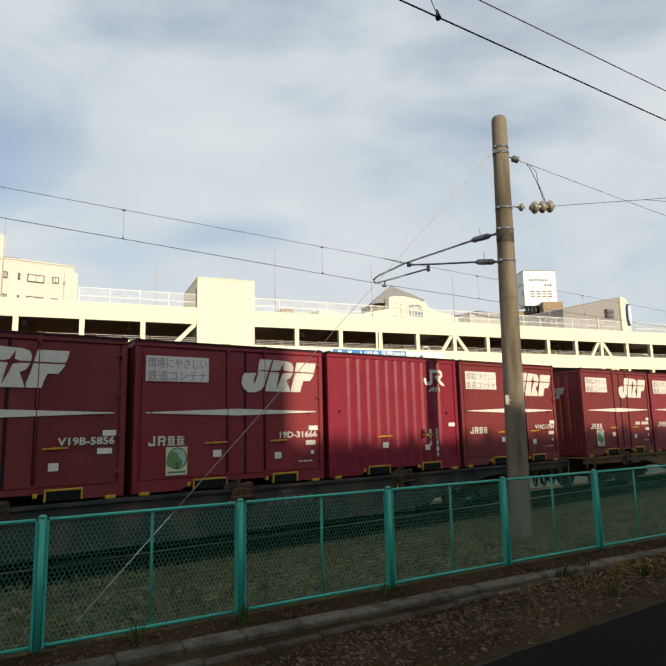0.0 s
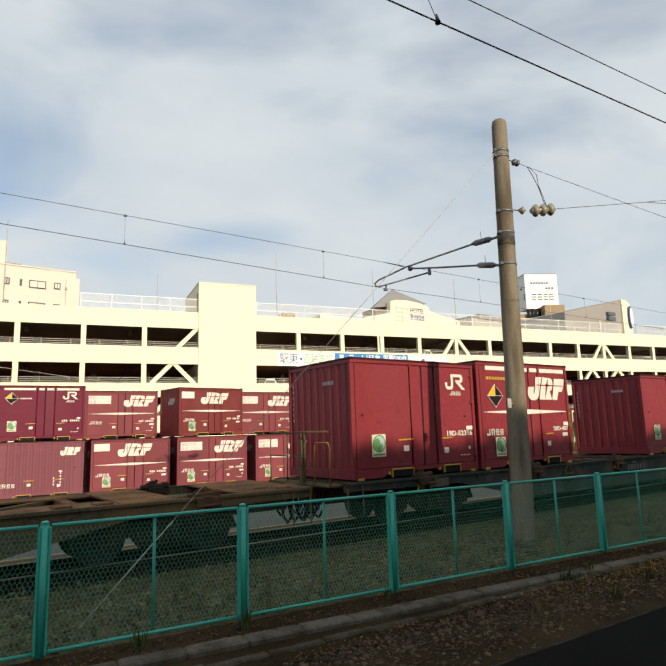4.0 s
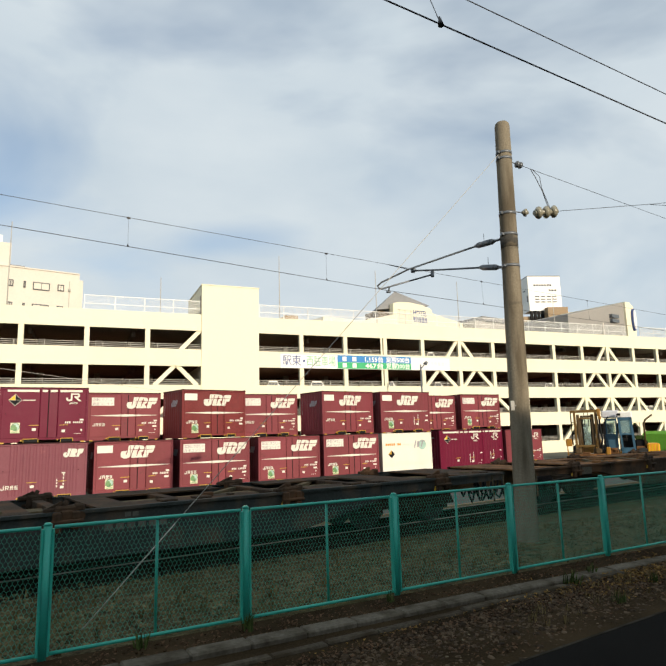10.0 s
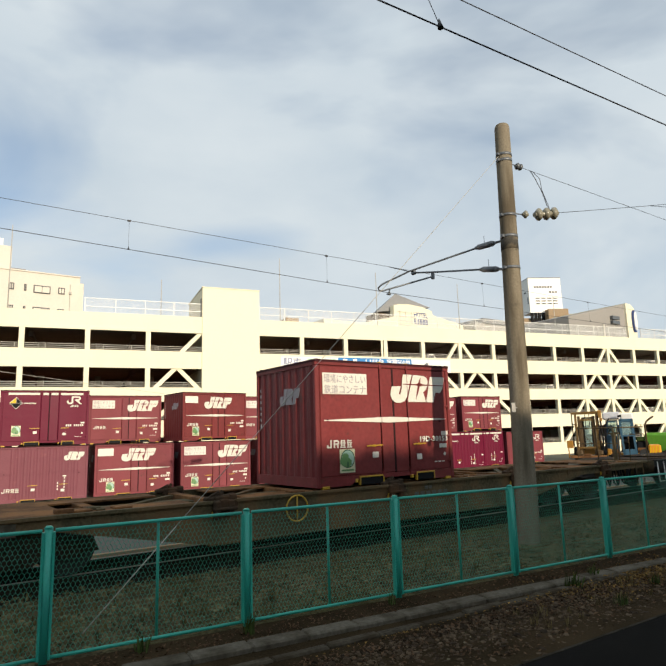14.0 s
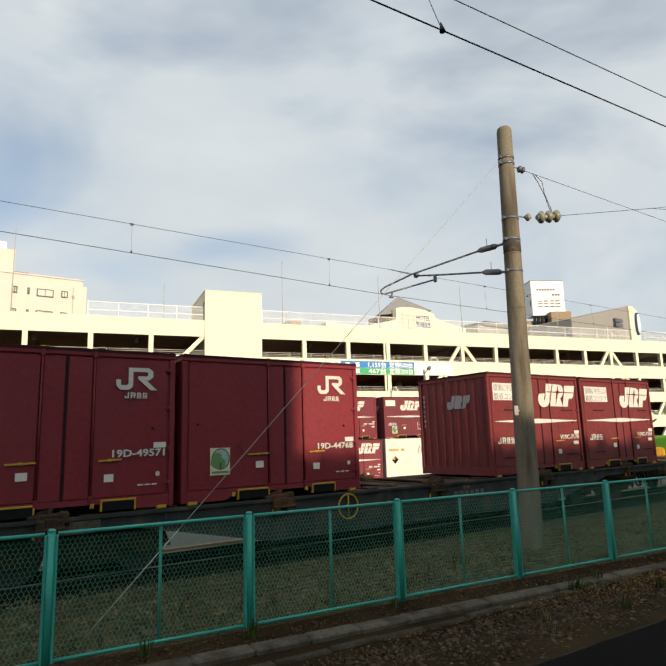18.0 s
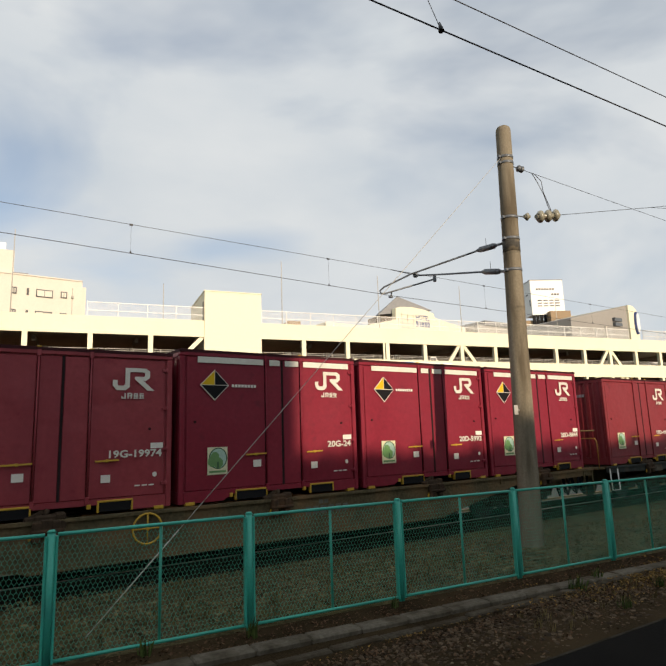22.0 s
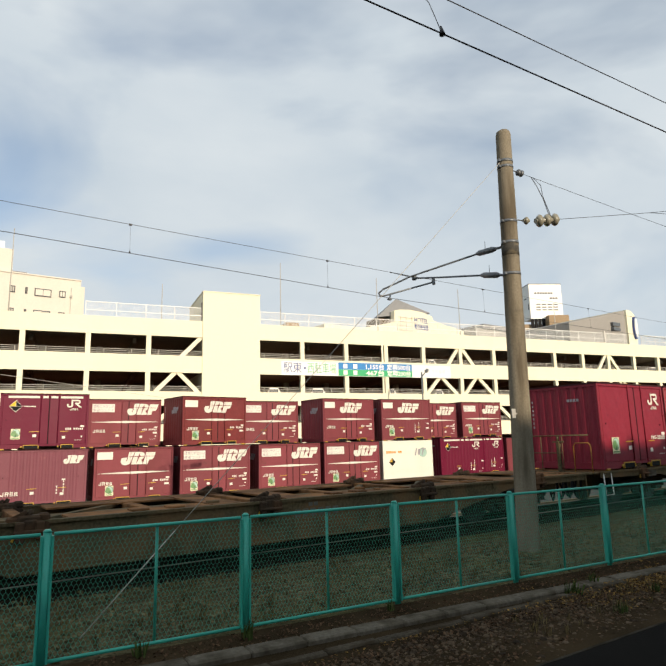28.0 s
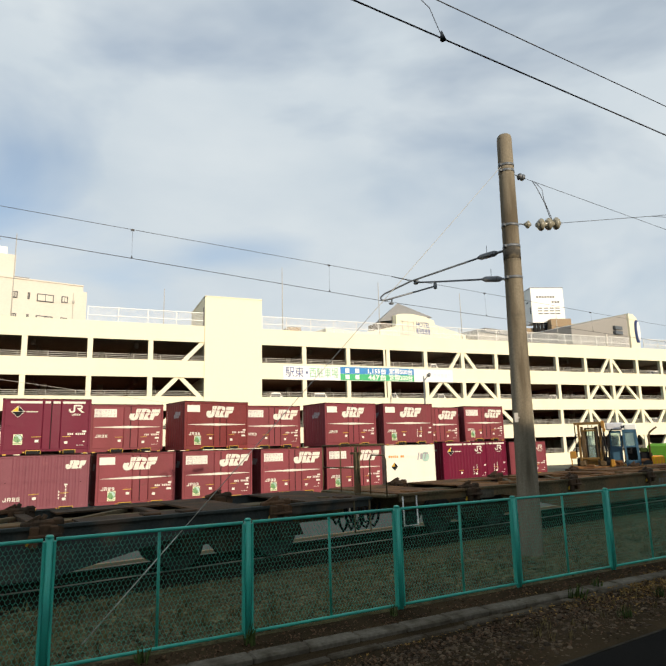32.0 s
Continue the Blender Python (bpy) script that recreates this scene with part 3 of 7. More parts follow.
def letters(text, size, material, stretch=1.0, heavy=0.0):
    """Raised lettering in the x-z plane, starting at the origin, facing -y. Returns the mesh and its width."""
    key = (text, round(size, 4), material, stretch, heavy)
    if key not in letter_cache:
        cu = bpy.data.curves.new("lettering", "FONT")
        cu.body, cu.size, cu.extrude, cu.offset, cu.resolution_u = text, size, 0.002, heavy, 2
        ob = bpy.data.objects.new("lettering", cu)
        scene.collection.objects.link(ob)
        bpy.context.view_layer.update()
        me = bpy.data.meshes.new_from_object(ob.evaluated_get(bpy.context.evaluated_depsgraph_get()))
        bpy.data.objects.remove(ob)
        me.transform(Matrix.Diagonal((stretch, 1, 1, 1)))
        me.transform(Matrix.Rotation(radians(90), 4, "X"))
        me.materials.clear()
        me.materials.append(M[material])
        xs = [v.co.x for v in me.vertices] or [0, 0.1]
        letter_cache[key] = (me, max(xs) - min(xs), min(xs))
    return letter_cache[key]


def writing(name, text, x0, z0, width, height, y, material, parent, label="", heavy=0.0):
    """Lettering fitted into a field: x0, z0 its lower left corner."""
    me, w, left = letters(text, height * 1.36, material, 1.0, heavy)
    me, w, left = letters(text, height * 1.36, material, round(width / max(w, 0.01), 3), heavy)
    ob = part(name, me, material, parent, label)
    ob.location = (x0 - left, y, z0)
    return ob


# ---- ground, tracks, kerbs ----
YARD_Z = -0.57


def make_ground():
    prof = [(-3000, 0.0), (3.2, 0.0), (4.6, -0.045), (8.4, -0.045), (9.1, -0.13), (12.3, -0.14), (13.2, -0.38), (14.2, -0.62), (15.15, -0.72), (15.6, -0.85), (46.9, -0.85), (47.0, -0.54), (4000, -0.54)]
    xs = [-3000, -200, -20, 0, 20, 60, 200, 3000]
    s = Shape()
    s.add([(x, y, z) for y, z in prof for x in xs],
          [(j * len(xs) + i, j * len(xs) + i + 1, (j + 1) * len(xs) + i + 1, (j + 1) * len(xs) + i) for j in range(len(prof) - 1) for i in range(len(xs) - 1)])
    setting("ground", s, "ground", "brown gravel and bare soil with sparse moss", "ground")
    s = Shape().box(-60, 140, 15.36, 47.0, -0.75, YARD_Z)
    setting("yard_pavement", s, "yard", "pale grey concrete surface of the container yard", "pavement")
    s = Shape()
    for k in range(-6, 24):
        s.box(k * 5.0 + 0.004, k * 5.0 + 4.996, 15.22, 15.357, -0.80, -0.555)
    setting("yard_kerb", s, "edge", "pale cream concrete kerb along the yard edge", "kerb")
    def edge(x):
        return 3.80 - 0.03 * x

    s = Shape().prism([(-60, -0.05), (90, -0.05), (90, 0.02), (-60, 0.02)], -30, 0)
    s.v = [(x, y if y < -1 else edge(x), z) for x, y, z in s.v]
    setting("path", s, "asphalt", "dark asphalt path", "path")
    kerb = Shape()
    for k in range(-20, 40):
        p, q = k * 1.5 + 0.01, k * 1.5 + 1.49
        kerb.add([(x, edge(x) + dy, z) for x in (p, q) for dy in (0.003, 0.035) for z in (-0.05, 0.024)],
                 [(0, 1, 3, 2), (4, 6, 7, 5), (0, 4, 5, 1), (2, 3, 7, 6), (0, 2, 6, 4), (1, 5, 7, 3)])
    setting("path_edge", kerb, "worn_edge", "thin worn concrete edging of the path", "kerb")
    s = Shape()
    xs = [-60, -10, 0, 2, 4, 6, 8, 10, 14, 30, 60]
    s.add([(x, y, z) for x in xs for y, z in ((edge(x) + 0.05, 0.008), (6.62 - 0.1102 * (x - 1.2), -0.036))], [(2 * i, 2 * i + 2, 2 * i + 3, 2 * i + 1) for i in range(len(xs) - 3)])
    setting("verge", s, "earth", "strip of dark bare soil between path and fence", "ground")


TRACK_Y = 11.025


def make_track(y, x0, x1, z=0.0):
    for side in (-1, 1):
        s = Shape()
        c = y + side * 0.566
        s.box(x0, x1, c - 0.032, c + 0.032, z - 0.040, z - 0.012, 0.006)
        s.box(x0, x1, c - 0.009, c + 0.009, z - 0.125, z - 0.039)
        s.box(x0, x1, c - 0.055, c + 0.055, z - 0.15, z - 0.124)
        rail = setting("rail", s, "rail_web", "rusty steel rail with a worn bright head", "rail")
        part("rail_head", Shape().box(x0, x1, c - 0.030, c + 0.030, z - 0.012, z, 0.004), "railhead", rail, "bright worn running surface")
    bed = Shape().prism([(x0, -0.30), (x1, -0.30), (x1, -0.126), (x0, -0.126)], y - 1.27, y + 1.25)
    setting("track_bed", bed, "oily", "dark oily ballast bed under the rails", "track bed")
    s = Shape()
    k = x0
    while k < x1:
        s.box(k, k + 0.22, y - 1.0, y + 1.0, z - 0.30, z - 0.135, 0.02)
        k += 0.62
    setting("sleepers", s, "sleeper", "concrete sleepers half buried in ballast", "sleepers", "stuff")


# The fence runs at a slight angle to the track.
FENCE_A, FENCE_U = Vector((1.2, 6.66, 0)), Vector((0.9940, -0.1095, 0)).normalized()
FENCE_PITCH, FENCE_H = 2.06, 1.20


def make_fence():
    root = thing("fence", "teal painted steel fence with diamond wire mesh panels", "fence")
    root.location = FENCE_A
    root.rotation_euler = (0, 0, math.atan2(FENCE_U.y, FENCE_U.x))
    post, slim = Shape(), Shape()
    post.tube((0, 0, -0.1), (0, 0, FENCE_H + 0.005), 0.040, n=14)
    post.box(-0.062, -0.036, -0.03, 0.03, -0.01, FENCE_H - 0.03, 0.006).box(0.036, 0.062, -0.03, 0.03, -0.01, FENCE_H - 0.03, 0.006)
    post.tube((0, 0, FENCE_H + 0.005), (0, 0, FENCE_H + 0.028), 0.046, 0.026, n=14)
    slim.tube((0, 0, 0.015), (0, 0, FENCE_H - 0.03), 0.017, n=8)
    rail_top, rail_low = Shape(), Shape()
    rail_top.tube((0.06, 0, FENCE_H - 0.018), (FENCE_PITCH - 0.06, 0, FENCE_H - 0.018), 0.019, n=10)
    rail_low.tube((0.06, 0, 0.010), (FENCE_PITCH - 0.06, 0, 0.010), 0.018, n=10)
    net = Shape()
    # woven wires: each runs up in a zigzag and hooks into its neighbours
    w, h, z0, z1 = 0.045, 0.094, 0.02, FENCE_H - 0.03
    cols, rows = int((FENCE_PITCH - 0.12) / w * 2), int((z1 - z0) / h)
    for i in range(cols):
        x = 0.06 + (i + 0.5) * (FENCE_PITCH - 0.12) / cols
        pts = []
        for k in range(rows + 1):
            z = z0 + k * (z1 - z0) / (rows + 1)
            q = w / 4 if i % 2 else -w / 4
            pts += [(x - q, -0.002, z), (x - q, 0.002, z + 0.018), (x + q, 0.002, z + h * 0.5), (x + q, -0.002, z + h * 0.5 + 0.018)]
        net.path(pts, 0.0021, 4)
    meshes = {n: s.mesh(n, M[m]) for n, s, m in (("post", post, "teal"), ("slim_post", slim, "teal"), ("top_rail", rail_top, "teal"), ("bottom_rail", rail_low, "teal"), ("wire_mesh", net, "teal_wire"))}
    for k in range(-2, 14):
        x = k * FENCE_PITCH
        for n, dx in (("post", 0), ("slim_post", FENCE_PITCH * 0.52), ("top_rail", 0), ("bottom_rail", 0), ("wire_mesh", 0)):
            ob = part(n, meshes[n], "", root)
            ob.location = (x + dx, 0.03 if n == "slim_post" else 0, 0)
    # concrete kerbs at its foot
    for name, off, wide, top, lab in (("kerb", -0.88, 0.22, 0.035, "weathered concrete kerb stones below the fence"), ("gutter", -1.34, 0.12, 0.022, "worn concrete gutter edge")):
        k = tagged(new(name), lab, "kerb", "", "structure")
        k.location, k.rotation_euler = root.location, (0, 0, math.atan2(FENCE_U.y, FENCE_U.x) + (-0.004 if name == "kerb" else 0.042))
        me = Shape().box(0.002, 0.598, off, off + wide, -0.1, top, 0.018).mesh("kerb_stone", M["kerb" if name == "kerb" else "gutter"])
        for i in range(-7, 50 if name == "kerb" else 12):
            ob = part("kerb_stone", me, "", k)
            ob.location = (i * 0.6, random.uniform(-0.005, 0.005), random.uniform(-0.006, 0.003) if name == "kerb" else random.uniform(-0.022, 0.004))


# ---- the mast and the wires ----
def sag(p, q, drop, n=14):
    p, q = Vector(p), Vector(q)
    return [p.lerp(q, i / n) - Vector((0, 0, 4 * drop * (i / n) * (1 - i / n))) for i in range(n + 1)]


MAST = Vector((9.57, 7.44, 0))


def insulator(root, p, q, discs, r, material="porcelain"):
    p, q = Vector(p), Vector(q)
    s = Shape().tube(p, q, r * 0.4, n=10)
    for i in range(discs):
        c = p.lerp(q, (i + 0.5) / discs)
        d = (q - p).normalized() * (q - p).length / discs
        s.tube(c - d * 0.30, c + d * 0.05, r * 0.55, r, n=14).tube(c + d * 0.05, c + d * 0.25, r, r * 0.6, n=14)
    return part("insulator", s, material, root, "ribbed grey insulator" if material == "steel" else "pale ribbed porcelain insulator")


def make_mast():
    root = thing("catenary_mast", "weathered concrete railway mast with steel bands and brackets", "mast")
    root.location = MAST
    n, zs = 20, [-0.4, 0, 2, 4, 6, 8.30, 8.36, 8.39]
    v = []
    for z in zs:
        r = 0.207 - 0.0065 * z - (0.012 if z > 8.35 else 0) - (0.03 if z > 8.38 else 0)
        v += [(0.025 * z + r * math.cos(2 * math.pi * i / n), r * math.sin(2 * math.pi * i / n), z) for i in range(n)]
    s = Shape().add(v, [(k * n + i, k * n + (i + 1) % n, (k + 1) * n + (i + 1) % n, (k + 1) * n + i) for k in range(len(zs) - 1) for i in range(n)], True)
    s.f.append(tuple(range((len(zs) - 1) * n, len(zs) * n)))
    s.s.append(False)
    part("shaft", s, "concrete", root)
    for z in (7.55, 7.68, 6.35, 5.90, 5.24):
        r = 0.207 - 0.0065 * z + 0.008
        t = Shape().tube((0.025 * z, 0, z - 0.028), (0.025 * z, 0, z + 0.028), r, n=20)
        t.box(0.025 * z - r - 0.05, 0.025 * z - r + 0.02, -0.03, 0.03, z - 0.028, z + 0.028, 0.006).box(0.025 * z + r - 0.02, 0.025 * z + r + 0.05, -0.03, 0.03, z - 0.028, z + 0.028, 0.006)
        part("band", t, "steel", root)
    z0, z1 = 5.62, 5.865
    part("dark_sleeve", Shape().tube((0.025 * z0, 0, z0), (0.025 * z1, 0, z1), 0.207 - 0.0065 * z0 + 0.004, 0.207 - 0.0065 * z1 + 0.004, n=20), "dark_stain", root, "dark stained band round the shaft")
    part("plate", Shape().box(-0.32, -0.21, -0.105, -0.09, 2.36, 2.54, 0.004).bar((-0.26, -0.09, 2.45), (-0.10, -0.05, 2.45), 0.02, 0.02), "grey_wall", root, "small grey plate")

    def L(x, y, z):
        return (x - MAST.x, y - MAST.y, z)

    # bracket arms towards the track
    part("stay_tube", Shape().path([L(9.70, 8.3, 5.91), L(9.57, 10.3, 5.87), L(9.16, 10.84, 5.62), L(9.10, 10.92, 5.54), L(9.16, 10.95, 5.49), L(9.26, 10.9, 5.49), L(10.04, 10.0, 5.73)], 0.021, 10), "steel", root)
    part("bracket_tube", Shape().path([L(9.80, 8.3, 5.45), L(9.72, 9.4, 5.66), L(9.64, 10.2, 5.82)], 0.021, 10), "steel", root)
    for lo, hi in ((L(9.60, 10.18, 5.78), L(9.70, 10.28, 5.90)), (L(10.0, 9.94, 5.66), L(10.08, 10.02, 5.82))):
        part("tube_clamp", Shape().box(*[q for a, b in zip(lo, hi) for q in (a, b)], 0.02), "steel", root)
    part("registration_drop", Shape().tube(L(9.42, 10.86, 5.54), L(9.42, 10.90, 5.40), 0.018, n=8).box(*[q for a, b in zip(L(9.37, 10.86, 5.40), L(9.47, 10.94, 5.44)) for q in (a, b)], 0.008), "steel", root)
    for p, q in ((L(9.66, 7.62, 5.86), L(9.70, 8.32, 5.915)), (L(9.72, 7.62, 5.28), L(9.80, 8.32, 5.455))):
        p, q = Vector(p), Vector(q)
        t = Shape().tube(p, p.lerp(q, 0.25), 0.028, n=8).tube(p.lerp(q, 0.22), p.lerp(q, 0.32), 0.035, 0.062, n=12).tube(p.lerp(q, 0.32), p.lerp(q, 0.86), 0.062, n=14).tube(p.lerp(q, 0.86), q, 0.055, 0.03, n=12)
        t.tube(p.lerp(q, 0.62), p.lerp(q, 0.62) + Vector((0, 0, 0.22)), 0.006, n=5)
        part("insulator", t, "steel", root, "smooth grey insulator")
    # the strain insulators of the feeder wires
    part("strain_rod", Shape().tube((0.30, 0, 6.45), (0.75, 0, 6.50), 0.014, n=8), "steel", root)
    insulator(root, (0.62, -0.02, 6.48), (0.76, -0.06, 6.49), 1, 0.085)
    insulator(root, (0.92, -0.10, 6.50), (1.50, -0.26, 6.60), 3, 0.135)
    insulator(root, (0.56, 0, 7.56), (0.76, 0, 7.565), 2, 0.075, "steel")
    part("insulator_rod", Shape().tube((0.15, 0, 7.56), (0.66, 0, 7.565), 0.012, n=6), "steel", root)
    part("jumper", Shape().path([(1.05, 0, 7.57), (1.22, 0, 7.40), (1.33, -0.06, 7.1), (1.36, -0.12, 6.8), (1.34, -0.2, 6.62)], 0.009), "wire", root)
    part("jumper", Shape().path([(1.12, 0, 7.57), (1.34, -0.02, 7.44), (1.29, -0.08, 7.15), (1.38, -0.14, 6.8), (1.36, -0.2, 6.62)], 0.007), "wire", root)
    part("guy_wire", Shape().tube((0.0, -0.02, 7.62), (1.72 - MAST.x, 7.40 - MAST.y, -0.05), 0.0052, n=6), "grey_wall", root, "thin steel guy wire anchored in the ground")
    guy_a, guy_b = Vector((0.0, -0.02, 7.62)), Vector((1.72 - MAST.x, 7.40 - MAST.y, -0.05))
    part("guy_guard", Shape().tube(guy_a.lerp(guy_b, 0.865), guy_b, 0.0078, n=8), "grey_wall", root, "pale sleeve round the foot of the guy wire")


def make_wires():
    def line(name, pts, r, label):
        return tagged(new(name, Shape().path(pts, r, 6).mesh(name, M["wire"])), label, "wire")

    contact = [(-24, 11.0, 5.61), (1.05, 11.0, 5.625), (9.46, 11.0, 5.486), (50, 10.9, 5.56), (110, 11.1, 5.5)]
    line("contact_wire", contact, 0.0062, "dark overhead contact wire above the freight track")
    carry = [(-24, 11.0, 6.16), (9.6, 11.0, 6.16), (110, 11.1, 6.2)]
    line("messenger_wire", carry, 0.0048, "thin dark messenger wire above the freight track")
    line("support_wire", [(9.55, 10.3, 5.87), (9.55, 11.0, 6.16)], 0.012, "short support between bracket and messenger wire")
    for t in (-1.5, 3.12, 7.65, 13.0, 18.2, 24.0, 31.0):
        a = np.interp(t, [c[0] for c in contact], [c[1] for c in contact]), np.interp(t, [c[0] for c in contact], [c[2] for c in contact])
        b = np.interp(t, [c[0] for c in carry], [c[1] for c in carry]), np.interp(t, [c[0] for c in carry], [c[2] for c in carry])
        s = Shape().tube((t, a[0], a[1]), (t, b[0], b[1]), 0.0022, n=5)
        s.tube((t, a[0], a[1]), (t, a[0], a[1] + 0.05), 0.022, 0.006, n=6).box(t - 0.03, t + 0.03, b[0] - 0.012, b[0] + 0.012, b[1] - 0.025, b[1] + 0.010)
        tagged(new("dropper", s.mesh("dropper", M["wire"])), "thin dropper wire with clips between the overhead wires", "wire", "droppers of the overhead line")

    def near_y(x):
        return 3.31 - 0.0596 * (x - 3.09)

    def near_m(x):
        return 3.77 - 0.0667 * (x - 4.68)

    line("contact_wire", [(x, near_y(x), 5.55) for x in (-30, 0, 7, 60)], 0.0075, "dark overhead contact wire close above the path")
    line("messenger_wire", [(x, near_m(x), 6.55) for x in (-30, 0, 8, 60)], 0.0062, "dark messenger wire close above the path")
    s = Shape().path([(3.58, near_y(3.58), 5.54), (3.60, 3.38, 5.80), (3.66, 3.50, 6.05), (3.62, 3.62, 6.25), (3.72, near_m(3.72), 6.56)], 0.004, 5)
    s.tube((3.58, near_y(3.58), 5.54), (3.585, near_y(3.58) + 0.02, 5.64), 0.028, 0.008, n=8)
    tagged(new("dropper", s.mesh("dropper", M["wire"])), "thin bent dropper with a dark clamp between the overhead wires", "wire", "droppers of the overhead line")
    tagged(new("yard_cable", Shape().path([(-26, 38, 9.7), (4.07, 38, 6.12), (8.62, 38, 5.58), (24, 38, 3.8), (44, 38, 1.9)], 0.013, 6).mesh("yard_cable", M["grey_wall"])), "thin pale cable sagging before the parking building", "cable")
    line("feeder_wire", sag((10.20, 7.44, 7.565), (60, 7.44, 7.7), 0.05), 0.0052, "thin feeder wire tied to the mast")
    line("feeder_wire", [(11.05, 7.18, 6.60), (13.36, 6.35, 6.95)], 0.0058, "thin feeder wire held by the porcelain insulators")
    line("feeder_wire", [(13.36, 6.35, 6.95), (16.2, 4.6, 7.25)], 0.0052, "upper end wire spliced to the feeder wire")
    line("feeder_wire", [(13.36, 6.35, 6.95), (20.0, near_m(20.0), 6.55)], 0.0052, "lower end wire tied to the messenger wire")


# ---- containers ----
def four_signs(s, x, z, w, h, y0=-0.012, y1=-0.007):
    """A row of four stroke figures, each w wide and h high: two plain ones and two of many strokes."""
    g, t = w * 1.18, w * 0.24
    s.box(x + w * 0.6, x + w * 0.6 + t, y0, y1, z + t, z + h).box(x, x + w * 0.6 + t, y0, y1 - 0.0005, z, z + t).box(x, x + t, y0, y1 - 0.0008, z + t, z + h * 0.4)
    u = x + g
    s.box(u, u + t, y0, y1, z, z + h).box(u + t, u + w * 0.8, y0, y1, z + h - t, z + h).box(u + t, u + w * 0.8, y0, y1, z + h * 0.42, z + h * 0.42 + t * 0.8)
    s.box(u + w * 0.72, u + w * 0.72 + t, y0, y1 - 0.0005, z + h * 0.45, z + h - t * 0.5).box(u + w * 0.62, u + w * 0.62 + t, y0, y1 - 0.0005, z, z + h * 0.42)
    for i in (2, 3):
        u = x + g * i
        for q in range(4):
            s.box(u + (0.1 * w if q % 2 else 0), u + w * (0.9 if q % 2 else 1), y0, y1, z + q * h * 0.27, z + q * h * 0.27 + h * 0.13)
        s.box(u + w * 0.15, u + w * 0.32, y0, y1 - 0.0005, z, z + h).box(u + w * 0.64, u + w * 0.80, y0, y1 - 0.0005, z, z + h * (1 if i == 2 else 0.7))
    return s


CL, CW = 3.715, 2.45
PAIR_A = [(0, .45), (0, .2), (.15, 0), (.5, 0), (.66, .15), (.66, 1), (.48, 1), (.48, .28), (.42, .2), (.22, .2), (.18, .26), (.18, .45)]
PAIR_B = [(.66, 1), (1.3, 1), (1.46, .86), (1.46, .58), (1.3, .44), (1.2, .44), (1.64, 0), (1.36, 0), (.86, .5), (.86, .62), (1.22, .62), (1.26, .66), (1.26, .78), (1.22, .82), (.66, .82)]
TRIO_A = [(0.66, 1.01), (1.09, 1.01), (0.96, 0.67), (0.80, 0.19), (0.68, 0.05), (0.48, -0.02), (0.25, -0.02), (0.08, 0.09), (0.01, 0.26), (0.04, 0.44), (0.10, 0.56), (0.52, 0.58), (0.41, 0.29), (0.48, 0.28), (0.57, 0.52), (0.61, 0.86)]
TRIO_B = [(1.15, 1.01), (1.67, 0.98), (1.83, 0.92), (1.88, 0.79), (1.86, 0.63), (1.77, 0.47), (1.62, 0.38), (1.72, 0.11), (1.75, 0.01), (0.82, 0.02), (0.97, 0.50)]
TRIO_C = [(2.01, 0.96), (2.76, 0.96), (2.72, 0.78), (2.64, 0.54), (2.51, 0.37), (2.26, 0.37), (2.18, 0.19), (2.13, 0.01), (1.78, 0.01), (1.77, 0.10), (1.86, 0.37), (1.97, 0.83)]
TRIO_LINE = [(0.65, 0.67), (1.27, 0.67), (1.44, 0.72), (1.62, 0.67), (2.71, 0.65), (2.71, 0.62), (1.62, 0.62), (1.44, 0.58), (1.29, 0.62), (0.65, 0.64)]
TRIO_SPIKE = [(1.52, 0.93), (1.49, 0.68), (1.38, 0.38), (1.23, 0.08), (1.32, 0.50), (1.41, 0.75)]


def outline(polys, x0, z0, wide, high, span, y=-0.012):
    s = Shape()
    for p in polys:
        s.prism([(x0 + a / span * wide, z0 + b * high) for a, b in p], y, y + 0.004)
    return s


def plate(x0, x1, z0, z1, y=-0.012):
    return Shape().box(x0, x1, y, y + 0.005, z0, z1)


shell_cache = {}


